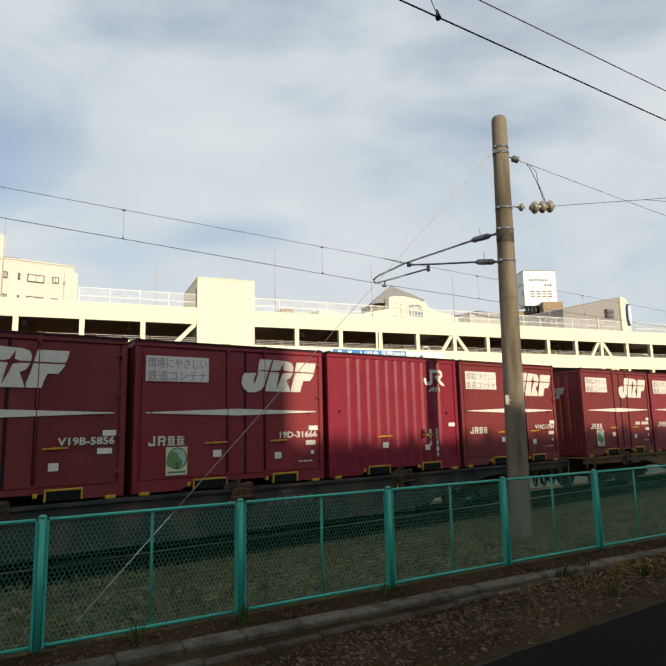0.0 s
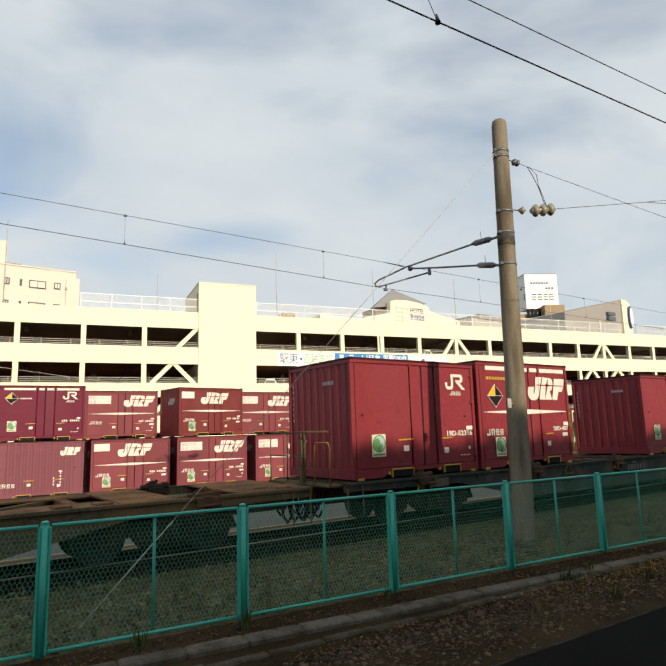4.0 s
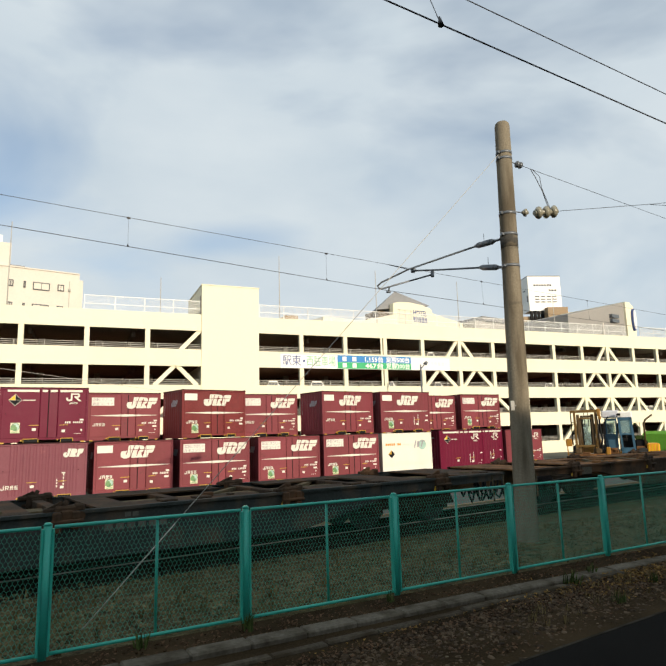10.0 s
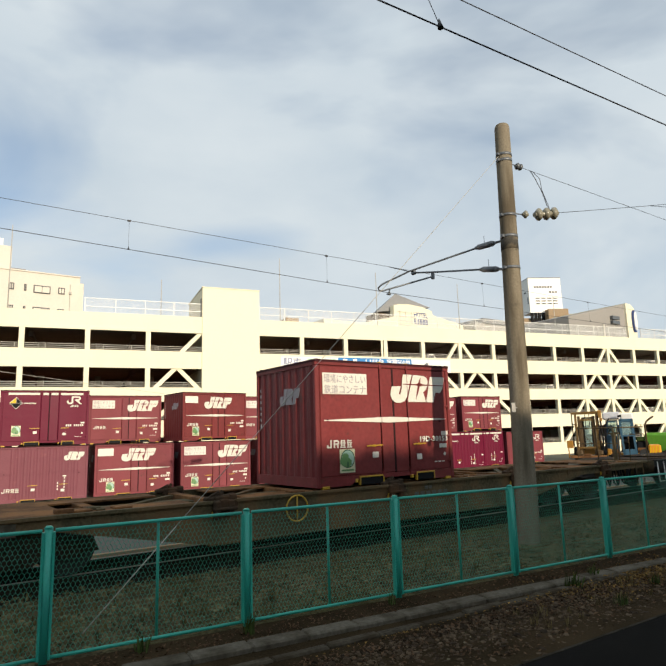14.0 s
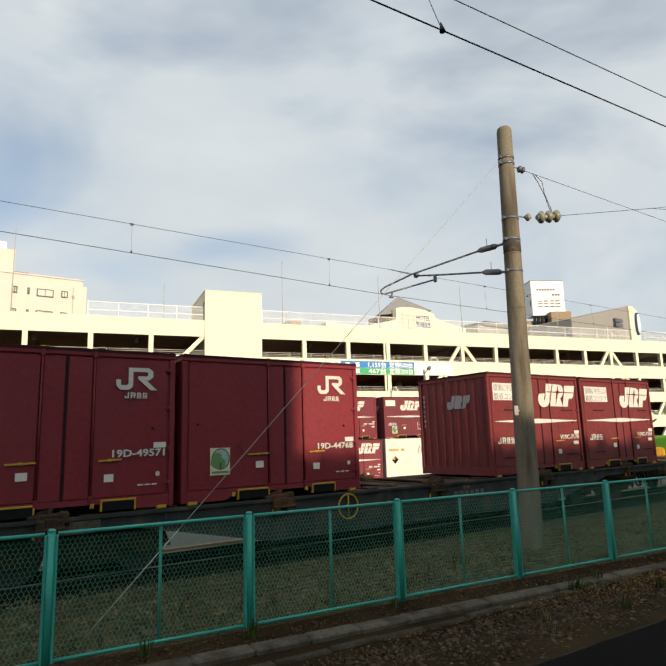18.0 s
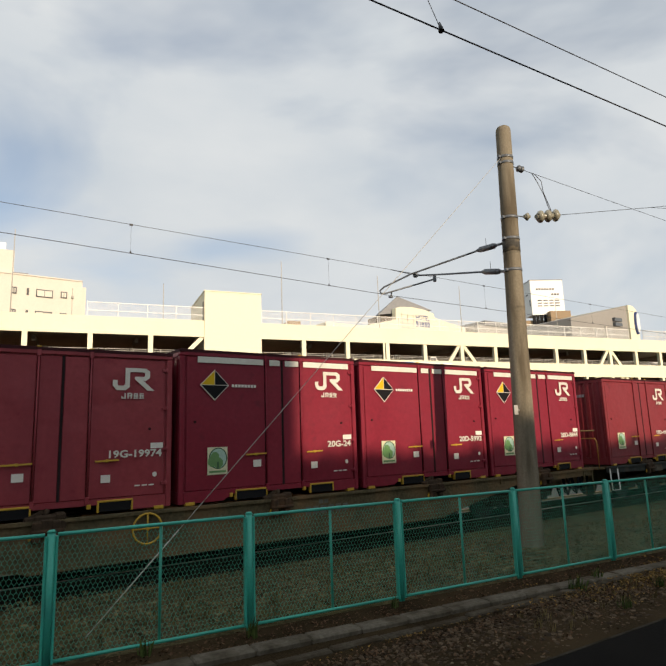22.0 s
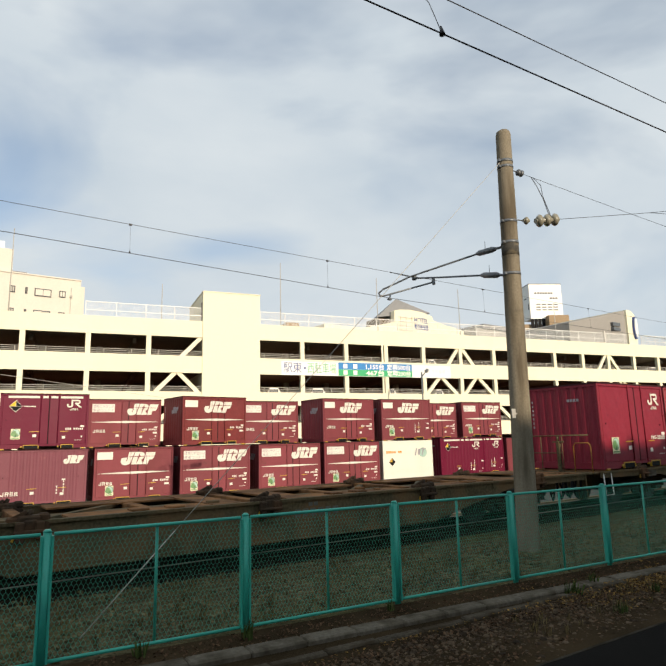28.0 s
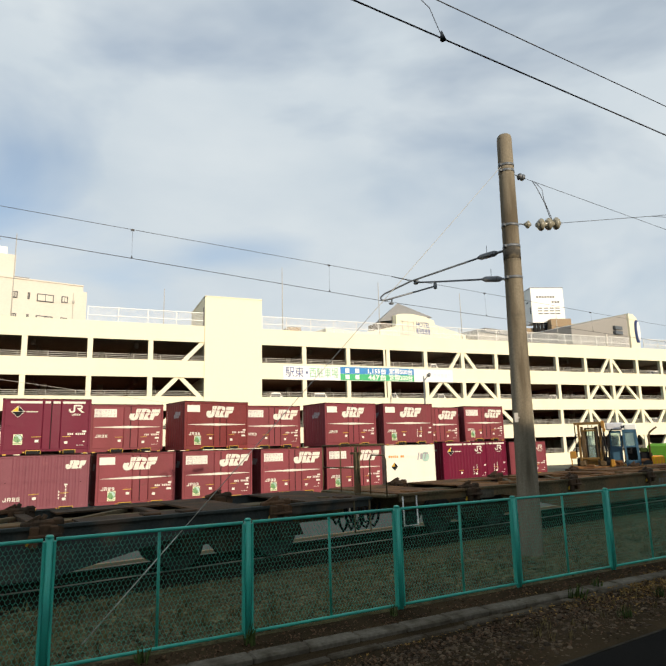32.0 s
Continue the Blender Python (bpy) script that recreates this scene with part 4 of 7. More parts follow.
def shell(kind, h):
    """Meshes of the steelwork, shared by all containers of a kind."""
    key = (kind, h)
    if key in shell_cache:
        return shell_cache[key]
    R = {}
    plan = [(0.05, 0.035)]
    if kind == "ribbed":
        for i in range(11):
            x = 0.50 + i * 0.26
            plan += [(x, 0.032), (x + 0.055, 0.008), (x + 0.145, 0.008), (x + 0.20, 0.032)]
    plan.append((CL - 0.05, 0.035))
    plan += [q for i in range(8) for q in ((CL - 0.040, 0.150 + i * 0.275), (CL - 0.015, 0.205 + i * 0.275), (CL - 0.015, 0.305 + i * 0.275), (CL - 0.040, 0.360 + i * 0.275))]
    plan += [(CL - 0.05, CW - 0.035), (0.05, CW - 0.035)]
    plan += [q for i in range(7, -1, -1) for q in ((0.040, 0.360 + i * 0.275), (0.015, 0.305 + i * 0.275), (0.015, 0.205 + i * 0.275), (0.040, 0.150 + i * 0.275))]
    n = len(plan)
    R["body"] = Shape().add([(x, y, 0.13) for x, y in plan] + [(x, y, h - 0.05) for x, y in plan],
                            [tuple(range(n - 1, -1, -1)), tuple(range(n, 2 * n))] + [(i, (i + 1) % n, n + (i + 1) % n, n + i) for i in range(n)])
    R["bottom_rail"] = Shape()
    for y0, y1 in ((0.0, 0.06), (CW - 0.06, CW)):
        R["bottom_rail"].prism([(0.09, 0.01), (0.78, 0.01), (1.0, 0.115), (2.72, 0.115), (2.94, 0.01), (CL - 0.09, 0.01), (CL - 0.09, 0.2), (0.09, 0.2)], y0, y1)
    R["bottom_rail"].box(0.0, 0.06, 0.09, CW - 0.09, 0.01, 0.2).box(CL - 0.06, CL, 0.09, CW - 0.09, 0.01, 0.2)
    R["top_rail"] = Shape().box(0.0, CL, 0.0, 0.07, h - 0.11, h, 0.012).box(0.0, CL, CW - 0.07, CW, h - 0.11, h, 0.012)
    R["top_rail"].box(0.0, 0.07, 0.071, CW - 0.071, h - 0.11, h - 0.002).box(CL - 0.07, CL, 0.071, CW - 0.071, h - 0.11, h - 0.002)
    R["roof"] = Shape().box(0.071, CL - 0.071, 0.071, CW - 0.071, h - 0.035, h - 0.012)
    post = Shape().box(-0.0, 0.09, 0, 0.09, 0.0, h - 0.112, 0.012)
    R["corner_post"] = post
    if kind == "doors":
        edges = [0.105, 0.445 * CL, 0.54 * CL, 0.648 * CL, CL - 0.105]
        R["door_panel"] = [Shape().box(a + 0.018, c - 0.018, 0.012, 0.036, 0.205, h - 0.13, 0.012) for a, c in zip(edges, edges[1:])]
        R["door_seal"] = [Shape().box(e - q, e + q, 0.010, 0.037, 0.19, h - 0.12) for e, q in zip(edges[1:4], (0.012, 0.019, 0.012))]
        R["lock_rod"] = [Shape().tube((e, -0.002, 0.2), (e, -0.002, h - 0.06), 0.013, n=8).box(e - 0.03, e + 0.03, -0.02, 0.02, h - 0.14, h - 0.04, 0.005).box(e - 0.03, e + 0.03, -0.02, 0.02, 0.14, 0.24, 0.005) for e in (edges[1], edges[3])]
        R["hinge"] = [Shape().box(CL - 0.17, CL - 0.075, -0.012, 0.02, z, z + 0.05, 0.006).tube((CL - 0.10, -0.012, z - 0.02), (CL - 0.10, -0.012, z + 0.07), 0.014, n=8) for z in (0.35, h * 0.36, h * 0.62, h - 0.32)]
    hx = [(0.33, 0.44), (0.675, 0.77)]
    R["lock_handle"] = [Shape().bar((a * CL, -0.022, 0.765), (c * CL, -0.022, 0.775), 0.018, 0.026).box((a + c) / 2 * CL - 0.022, (a + c) / 2 * CL + 0.022, -0.03, 0.012, 0.745, 0.79, 0.006) for a, c in hx]
    px = [(0.275, 0.445), (0.69, 0.835)] if kind == "doors" else [(0.26, 0.42), (0.67, 0.83)]
    R["fork_pocket"] = []
    R["pocket_recess"] = []
    for a, c in px:
        a, c = a * CL, c * CL
        R["fork_pocket"].append(Shape().box(a, c, -0.018, 0.05, 0.147, 0.178, 0.006).box(a, a + 0.026, -0.018, 0.05, 0.0, 0.148, 0.006).box(c - 0.026, c, -0.018, 0.05, 0.0, 0.146, 0.006))
        # solid black fill, painting in the shade of the hollow pocket
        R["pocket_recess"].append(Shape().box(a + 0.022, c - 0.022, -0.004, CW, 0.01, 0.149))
        R["seam_foot"] = R.get("seam_foot", []) + [Shape().box((a + c) / 2 - 0.42, (a + c) / 2 - 0.36, -0.014, 0.05, 0.06, 0.13, 0.008)]
    R["rod_cap"] = [Shape().box(e * CL - 0.035, e * CL + 0.035, -0.012, 0.03, h - 0.004, h + 0.018, 0.006) for e in (0.445, 0.648)] if kind == "doors" else []
    R["roof_edge"] = Shape().box(0.0, CL, -0.006, 0.03, h - 0.045, h + 0.004).box(-0.006, 0.03, 0.031, CW, h - 0.045, h + 0.004)
    for x in (0.02, 0.44 * CL, 0.645 * CL, CL - 0.10):
        R["roof_edge"].box(x, x + 0.07, -0.010, 0.04, h - 0.05, h + 0.014, 0.008)
    R["knob"] = [Shape().tube((x * CL, -0.012, z), (x * CL, 0.03, z), 0.022, n=8) for x, z in ((0.075, h * 0.52), (0.90, h * 0.50))]
    R["foot"] = [Shape().box(x, x + 0.16, -0.012, 0.1, -0.025, 0.03, 0.006) for x in (0.12, CL - 0.28)]
    for k, v in list(R.items()):
        R[k] = v if isinstance(v, list) else [v]
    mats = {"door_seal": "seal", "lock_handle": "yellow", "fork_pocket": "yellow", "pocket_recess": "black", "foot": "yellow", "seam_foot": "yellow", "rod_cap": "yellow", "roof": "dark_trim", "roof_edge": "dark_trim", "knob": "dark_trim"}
    shell_cache[key] = {k: ([s for s in v], mats.get(k, "")) for k, v in R.items()}
    return shell_cache[key]


mesh_cache = {}


def shared(key, shape, material):
    if (key, material) not in mesh_cache:
        mesh_cache[key, material] = shape.mesh(key[0], M[material])
    return mesh_cache[key, material]


def container(label, look_kind, color, h=2.5, number="", eco=True, kind="doors", group="containers of the freight train", slogan=True, cat="container"):
    root = thing("freight_container", label, cat, group)
    for name, (shapes, mat) in shell(kind, h).items():
        for i, s in enumerate(shapes):
            m = mat or color
            if name == "corner_post":
                for x, y in ((0, 0), (CL - 0.09, 0), (0, CW - 0.09), (CL - 0.09, CW - 0.09)):
                    part(name, shared((name, kind, h), s, m), m, root).location = (x, y, 0)
            else:
                part(name, shared((name, kind, h, i), s, m), m, root)
    T = h

    def Z(f):
        return T * (1 - f)

    if look_kind in ("pair", "pair20", "pairv"):
        x = 0.745 * CL if kind == "doors" else 0.72 * CL
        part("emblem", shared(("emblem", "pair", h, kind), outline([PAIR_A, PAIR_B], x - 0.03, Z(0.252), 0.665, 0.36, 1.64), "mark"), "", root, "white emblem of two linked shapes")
        s = Shape()
        four_signs(s, x + 0.11, Z(0.306), 0.080, 0.092)
        part("caption", shared(("caption", h, kind), s, "mark"), "", root)
    if look_kind == "pair20":
        for i, (a, c) in enumerate(((0.085, 0.43), (0.465, 0.525), (0.555, 0.635), (0.665, 0.925))):
            part("top_band", shared(("top_band", i, h), plate(a * CL, c * CL, Z(0.085), Z(0.045)), "mark"), "", root)
        c, r = (0.17 * CL, Z(0.235)), 0.27
        part("diamond_sign", shared(("diamond", h), Shape().prism([(c[0] - r, c[1]), (c[0], c[1] + r), (c[0] + r, c[1]), (c[0], c[1] - r)], -0.012, -0.006), "decal"), "", root, "black and yellow diamond height sign")
        d = root.children[-1]
        r -= 0.02
        part("sign_field", shared(("sfield", h), Shape().prism([(c[0] + 0.005, c[1] + r), (c[0] + r, c[1] + 0.005), (c[0] + 0.005, c[1] + 0.005)], -0.015, -0.011).prism([(c[0] - r, c[1] - 0.005), (c[0] + r, c[1] - 0.005), (c[0], c[1] - r)], -0.015, -0.011), "black"), "", d)
        part("sign_field", shared(("sfield_y", h), Shape().prism([(c[0] - 0.005, c[1] + r), (c[0] - 0.005, c[1] + 0.005), (c[0] - r, c[1] + 0.005)], -0.015, -0.011), "sign_yellow"), "", d)
        s = Shape()
        for k in range(8):
            s.box(c[0] + 0.33 + k * 0.062, c[0] + 0.375 + k * 0.062, -0.012, -0.007, c[1] - 0.03, c[1] + 0.02)
        part("caption", shared(("scaption", h), s, "decal"), "", root)
    if look_kind in ("trio", "triov", "triob", "trio20"):
        x, wd = (0.515 * CL, 1.64) if look_kind != "triob" else (0.32 * CL, 1.64)
        part("emblem", shared(("emblem", "trio", h, look_kind), outline([TRIO_A, TRIO_B, TRIO_C], x, Z(0.365 if look_kind == "trio20" else 0.335), wd, 0.60, 2.76), "mark"), "", root, "large slanted pale emblem")
        part("emblem_line", shared(("emline", h, look_kind), outline([TRIO_LINE, TRIO_SPIKE], x, Z(0.365 if look_kind == "trio20" else 0.335), wd, 0.60, 2.76, -0.016), color), "", root)
        part("stripe", shared(("stripe", h), Shape().prism([(0.05 * CL, Z(0.480)), (0.5 * CL, Z(0.459)), (0.95 * CL, Z(0.480)), (0.95 * CL, Z(0.486)), (0.5 * CL, Z(0.507)), (0.05 * CL, Z(0.486))], -0.012, -0.007), "mark"), "", root)
        if look_kind == "triob" and "yard" in group:
            part("slogan_panel", shared(("slogan", "b", h), plate(0.035 * CL, 0.225 * CL, Z(0.225), Z(0.085)), "decal"), "", root, "small white panel with worn lettering")
        if look_kind in ("trio", "triov") and slogan:
            p = part("slogan_panel", shared(("slogan", h), plate(0.046 * CL, 0.345 * CL, Z(0.275), Z(0.105)), "decal"), "", root, "white panel with grey lettering")
            writing("lettering", "環境にやさしい", 0.055 * CL, Z(0.18), 0.28 * CL, 0.14, -0.016, "ink", p)
            writing("lettering", "鉄道コンテナ", 0.055 * CL, Z(0.265), 0.28 * CL, 0.14, -0.016, "ink", p)
        s = Shape()
        four_signs(s, 0.065 * CL, Z(0.70), 0.135, 0.155)
        part("caption", shared(("jcaption", h), s, "mark"), "", root)
        if look_kind == "triov":
            for i, (a, z) in enumerate(((0.15, 0.375), (0.78, 0.375), (0.12, 0.84), (0.80, 0.84))):
                part("vent_slit", shared(("vent", i, h), Shape().box(a * CL, a * CL + 0.5, -0.004, 0.03, Z(z), Z(z) + 0.022), "seal"), "", root)
    if look_kind == "trio20":
        for i, (a, c) in enumerate(((0.085, 0.43), (0.465, 0.525), (0.555, 0.635), (0.665, 0.955))):
            part("top_band", shared(("top_band", i, h), plate(a * CL, c * CL, Z(0.085), Z(0.045)), "mark"), "", root)
        c, r = (0.17 * CL, Z(0.33)), 0.29
        d = part("diamond_sign", shared(("diamond", "f", h), Shape().prism([(c[0] - r, c[1]), (c[0], c[1] + r), (c[0] + r, c[1]), (c[0], c[1] - r)], -0.012, -0.006), "decal"), "", root, "black and yellow diamond height sign")
        r -= 0.02
        part("sign_field", shared(("sfield", "f", h), Shape().prism([(c[0] + 0.005, c[1] + r), (c[0] + r, c[1] + 0.005), (c[0] + 0.005, c[1] + 0.005)], -0.015, -0.011).prism([(c[0] - r, c[1] - 0.005), (c[0] + r, c[1] - 0.005), (c[0], c[1] - r)], -0.015, -0.011), "black"), "", d)
        part("sign_field", shared(("sfield_y", "f", h), Shape().prism([(c[0] - 0.005, c[1] + r), (c[0] - 0.005, c[1] + 0.005), (c[0] - r, c[1] + 0.005)], -0.015, -0.011), "sign_yellow"), "", d)
        s = Shape()
        for k in range(11):
            s.box(0.09 * CL + k * 0.105, 0.09 * CL + 0.074 + k * 0.105, -0.012, -0.007, Z(0.18) + 0.008, Z(0.18) + 0.082)
        part("caption", shared(("ycaption", h), s, "yellow"), "", root)
    if look_kind == "small":
        part("emblem", shared(("emblem", "small", h), outline([TRIO_A, TRIO_B, TRIO_C], 0.72 * CL, Z(0.27), 0.88, 0.38, 2.76), "mark"), "", root, "slanted pale emblem")
        s = Shape()
        four_signs(s, 0.06 * CL, Z(0.80), 0.15, 0.18)
        part("caption", shared(("mcaption", h), s, "mark"), "", root)
        s = Shape()
        for k in range(3):
            s.box(0.655 * CL, 0.668 * CL, -0.012, -0.007, Z(0.80 - k * 0.055), Z(0.80 - k * 0.055) + 0.09)
        for k in range(5):
            s.box(0.73 * CL, 0.743 * CL, -0.012, -0.007, Z(0.82 - k * 0.055), Z(0.82 - k * 0.055) + 0.09)
        s.box(0.715 * CL, 0.755 * CL, -0.012, -0.007, Z(0.56), Z(0.56) + 0.06)
        part("number_bars", shared(("mnumber", h), s, "mark"), "", root)
    if number:
        zf = 0.675
        if look_kind == "pairv":
            for i, col in enumerate(number.split()):
                for k, ch in enumerate(col):
                    writing("number", ch, 0.735 * CL + i * 0.21, Z(0.68 + 0.052 * k), 0.075, 0.10, -0.012, "mark", root, heavy=0.004)
        else:
            wide = 0.225 * CL * len(number) / 9
            writing("number", number, 0.955 * CL - wide, Z(zf), wide, 0.115, -0.012, "mark", root, heavy=0.004)
        part("small_label", shared(("slabel", zf, h), plate(0.905 * CL, 0.96 * CL, Z(zf - 0.085), Z(zf - 0.05)), "decal"), "", root)
    if not number and look_kind != "small":
        s = Shape()
        if kind == "ribbed":
            for x in (0.655, 0.735):
                for k in range(4 if x < 0.7 else 5):
                    s.box(x * CL, (x + 0.013) * CL, -0.012, -0.007, Z(0.82 - k * 0.052), Z(0.82 - k * 0.052) + 0.09)
        else:
            for k in range(9):
                if k != 3:
                    part("number_bar", shared(("ydigit",), Shape().box(0.0, 0.055, -0.012, -0.007, 0.0, 0.09), "decal"), "", root).location = ((0.735 + k * 0.0235) * CL, 0, Z(0.665))
        if kind == "ribbed":
            part("number_bars", shared(("ynumber", h, kind), s, "decal"), "", root)
        part("small_label", shared(("ylabel", h), plate(0.905 * CL, 0.95 * CL, Z(0.585), Z(0.615)), "decal"), "", root)
    if look_kind in ("pair", "pair20", "trio"):
        disc = [(0.925 * CL + 0.036 * math.cos(i * math.pi / 5), Z(0.79) + 0.040 * math.sin(i * math.pi / 5)) for i in range(10)]
        part("round_label", shared(("disc", h), Shape().prism(disc, -0.012, -0.007), "decal"), "", root)
        s = Shape()
        for k in range(3):
            s.box((0.84 + 0.03 * k) * CL, (0.862 + 0.03 * k) * CL, -0.012, -0.007, Z(0.858), Z(0.850))
        part("fine_print", shared(("fine", h), s, "decal"), "", root)
    zl = 0.775
    for i, (a, c, z) in enumerate(((0.37, 0.412, zl - 0.02), (0.70, 0.738, zl + 0.015))):
        part("small_label", shared(("label", i, h), plate(a * CL, c * CL, Z(z + 0.035), Z(z - 0.012)), "decal"), "", root)
    if look_kind.startswith("trio"):
        part("small_label", shared(("wlabel", h), plate(0.885 * CL, 0.945 * CL, Z(0.735), Z(0.70)), "decal"), "", root)
    if eco:
        x0, z0 = (0.135 * CL, Z(0.825)) if look_kind in ("pair", "pair20") else (0.145 * CL, Z(0.895))
        x1, z1 = x0 + 0.37, z0 + 0.46
        st = part("sticker", shared(("sticker", h, z0), plate(x0, x1, z0, z1), "eco_pale"), "", root, "cream sticker with a green and blue round picture")
        c = ((x0 + x1) / 2 + 0.01, z0 + 0.27)
        ring = [(c[0] + 0.150 * math.cos(k * math.pi / 10), c[1] + 0.165 * math.sin(k * math.pi / 10)) for k in range(20)]
        part("globe", shared(("globe", h, z0), Shape().prism(ring, -0.0145, -0.011), "eco_blue"), "", st)
        rim = [(c[0] + 0.172 * math.cos(k * math.pi / 10), c[1] + 0.182 * math.sin(k * math.pi / 10)) for k in range(20)]
        part("globe_rim", shared(("globerim", h, z0), Shape().prism(rim, -0.0128, -0.0112), "eco_dark"), "", st)
        for dx, dz, r in ((-0.10, -0.05, 0.085), (0.0, -0.075, 0.085), (-0.06, 0.03, 0.075)):
            leaf = [(c[0] + dx + r * math.cos(k * math.pi / 8) * (1 + 0.15 * (k % 2)), c[1] + dz + r * math.sin(k * math.pi / 8) * (1 + 0.15 * (k % 2))) for k in range(16)]
            part("leaf_shape", shared(("leafshape", h, z0, dx), Shape().prism(leaf, -0.017 - dz * 0.01, -0.0142), "eco_green"), "", st)
        part("stem_shape", shared(("stem", h, z0), Shape().box(c[0] - 0.02, c[0] + 0.01, -0.019, -0.0142, c[1] - 0.17, c[1] - 0.06), "eco_dark"), "", st)
        part("caption", shared(("stcap", h, z0), plate(x0 + 0.03, x1 - 0.03, z0 + 0.03, z0 + 0.065, -0.0145), "eco_green"), "", st)
    # pale mark and number bars on the end wall
    e = Shape()
    if look_kind.startswith("trio"):
        for p in (TRIO_A, TRIO_B, TRIO_C):
            n = len(p)
            q = [(CW - 1.05 - a / 2.68 * 0.8 + 0.0, h * 0.66 + b * 0.34) for a, b in p]
            e.add([(0.004, y, z) for y, z in q] + [(0.01, y, z) for y, z in q], [tuple(range(n)), tuple(range(2 * n - 1, n - 1, -1))] + [(i, (i + 1) % n, n + (i + 1) % n, n + i) for i in range(n)])
    else:
        for k in range(4):
            e.box(0.004, 0.01, 0.62 + k * 0.105, 0.70 + k * 0.105, h * 0.79, h * 0.79 + 0.08)
    part("end_emblem", shared(("endem", look_kind, h), e, "ink"), "", root)
    e = Shape()
    for k in range(7):
        e.box(0.004, 0.01, CW - 0.22, CW - 0.18, h * 0.80 - k * 0.13, h * 0.80 - k * 0.13 + 0.07)
    part("end_number", shared(("endno", h), e, "ink"), "", root)
    return root


# ---- flat wagons ----
DECK = 1.0
wagon_meshes = {}


def wagon_shapes():
    W = {}
    side = [(-9.8, 1.0), (-9.8, 0.83), (-6.6, 0.79), (-4.1, 0.29), (4.1, 0.29), (6.6, 0.79), (9.8, 0.83), (9.8, 1.0)]
    for name, y0, y1 in (("side_sill", -1.30, -1.22), ("side_sill", 1.22, 1.30)):
        s = Shape().prism(side, y0, y1)
        s.box(-9.8, 9.8, y0 - 0.05 if y0 < 0 else y0, y1 if y0 < 0 else y1 + 0.05, 0.955, 1.002).box(-4.1, 4.1, y0 - 0.04 if y0 < 0 else y0, y1 if y0 < 0 else y1 + 0.04, 0.275, 0.305)
        for k in (-6, 0, 6):
            s.box(k - 0.012, k + 0.012, y0 - 0.03 if y0 < 0 else y1, y0 if y0 < 0 else y1 + 0.03, 0.56 if abs(k) < 5 else 0.84, 0.955)
        W.setdefault(name, []).append((s, "sill"))
    W["centre_sill"] = [(Shape().box(-9.9, 9.9, -0.24, 0.24, 0.50, 0.93, 0.01), "underframe")]
    W["cross_beam"] = [(Shape().box(x - 0.09, x + 0.09, -1.22, 1.22, 0.66, 0.985, 0.01), "rust") for x in (-5.77, -3.84, -1.92, 0, 1.92, 3.84, 5.77)]
    W["deck_plate"] = [(Shape().box(a, b, -1.22, 1.22, 0.975, 1.005), "rust") for a, b in ((-9.8, -8.35), (-7.25, -6.3), (6.3, 7.25), (8.35, 9.8), (-1.0, -0.45), (0.45, 1.0))]
    W["side_plate"] = [(Shape().box(a, b, y0, y1, 0.965, 0.995), "rust") for a, b in ((-6.29, -4.35), (-3.30, -1.01), (1.01, 3.30), (4.35, 6.29)) for y0, y1 in ((-1.22, -0.62), (0.62, 1.22))]
    rnd = random.Random(11)
    W["cleat"] = [(Shape().box(x, x + rnd.uniform(0.10, 0.3), y, y + rnd.uniform(0.08, 0.2), 0.99, 1.02 + rnd.uniform(0.0, 0.05), 0.012), rnd.choice(("rust", "underframe"))) for x, y in [(rnd.uniform(-9.4, 9.2), rnd.uniform(-1.18, -0.85)) for _ in range(14)] if abs(abs(x) - 7.7) > 0.7 and abs(abs(x) - 3.84) > 0.7 and abs(x) > 0.6]
    W["brace"] = [(Shape().bar((a, -0.8, 0.94), (b, 0.8, 0.94), 0.12, 0.06), "underframe") for a, b in ((-5.6, -4.0), (-3.7, -2.1), (2.1, 3.7), (4.0, 5.6))]
    clamps, tips, guides = [], [], []
    for j in range(5):
        x = (j - 2) * 3.843
        for y in (-1.24, 1.24):
            s = Shape().box(x - 0.17, x + 0.17, y - 0.09, y + 0.09, 0.80, 1.08, 0.03)
            s.box(x - 0.09, x + 0.09, y - 0.13, y + 0.13, 0.86, 1.02, 0.02).tube((x - 0.24, y, 0.90), (x + 0.24, y, 0.90), 0.035, n=8)
            if y < 0:
                s.box(x - 0.20, x - 0.08, -1.42, -1.30, 0.70, 1.0, 0.02).box(x + 0.06, x + 0.18, -1.40, -1.30, 0.74, 1.0, 0.02).tube((x - 0.22, -1.40, 0.86), (x + 0.22, -1.40, 0.86), 0.03, n=8)
            s.box(x - 0.30, x - 0.12, y - 0.06, y + 0.09, 0.98, 1.06, 0.02).box(x + 0.10, x + 0.26, y - 0.09, y + 0.05, 0.98, 1.10, 0.03).tube((x - 0.05, y, 1.02), (x + 0.02, y, 1.15), 0.05, 0.035, n=8)
            s.bar((x - 0.26, y, 1.03), (x - 0.05, y - 0.02, 1.13), 0.05, 0.05).tube((x + 0.19, y - 0.12, 0.92), (x + 0.19, y + 0.12, 0.92), 0.07, n=10)
            clamps.append((s, "deck_dark"))
            tips.append((Shape().bar((x - 0.23, y - 0.10 * (1 if y < 0 else -1), 0.74), (x - 0.17, y - 0.10 * (1 if y < 0 else -1), 0.86), 0.025, 0.03), "yellow"))
        for dx in (-1.62, 1.62):
            s = Shape().box(x + dx - 0.14, x + dx + 0.14, -1.16, -0.86, 0.99, 1.03, 0.012)
            guides.append((s, "rust"))
    W["container_clamp"], W["clamp_lever"], W["guide_block"] = clamps, tips, guides
    rails = []
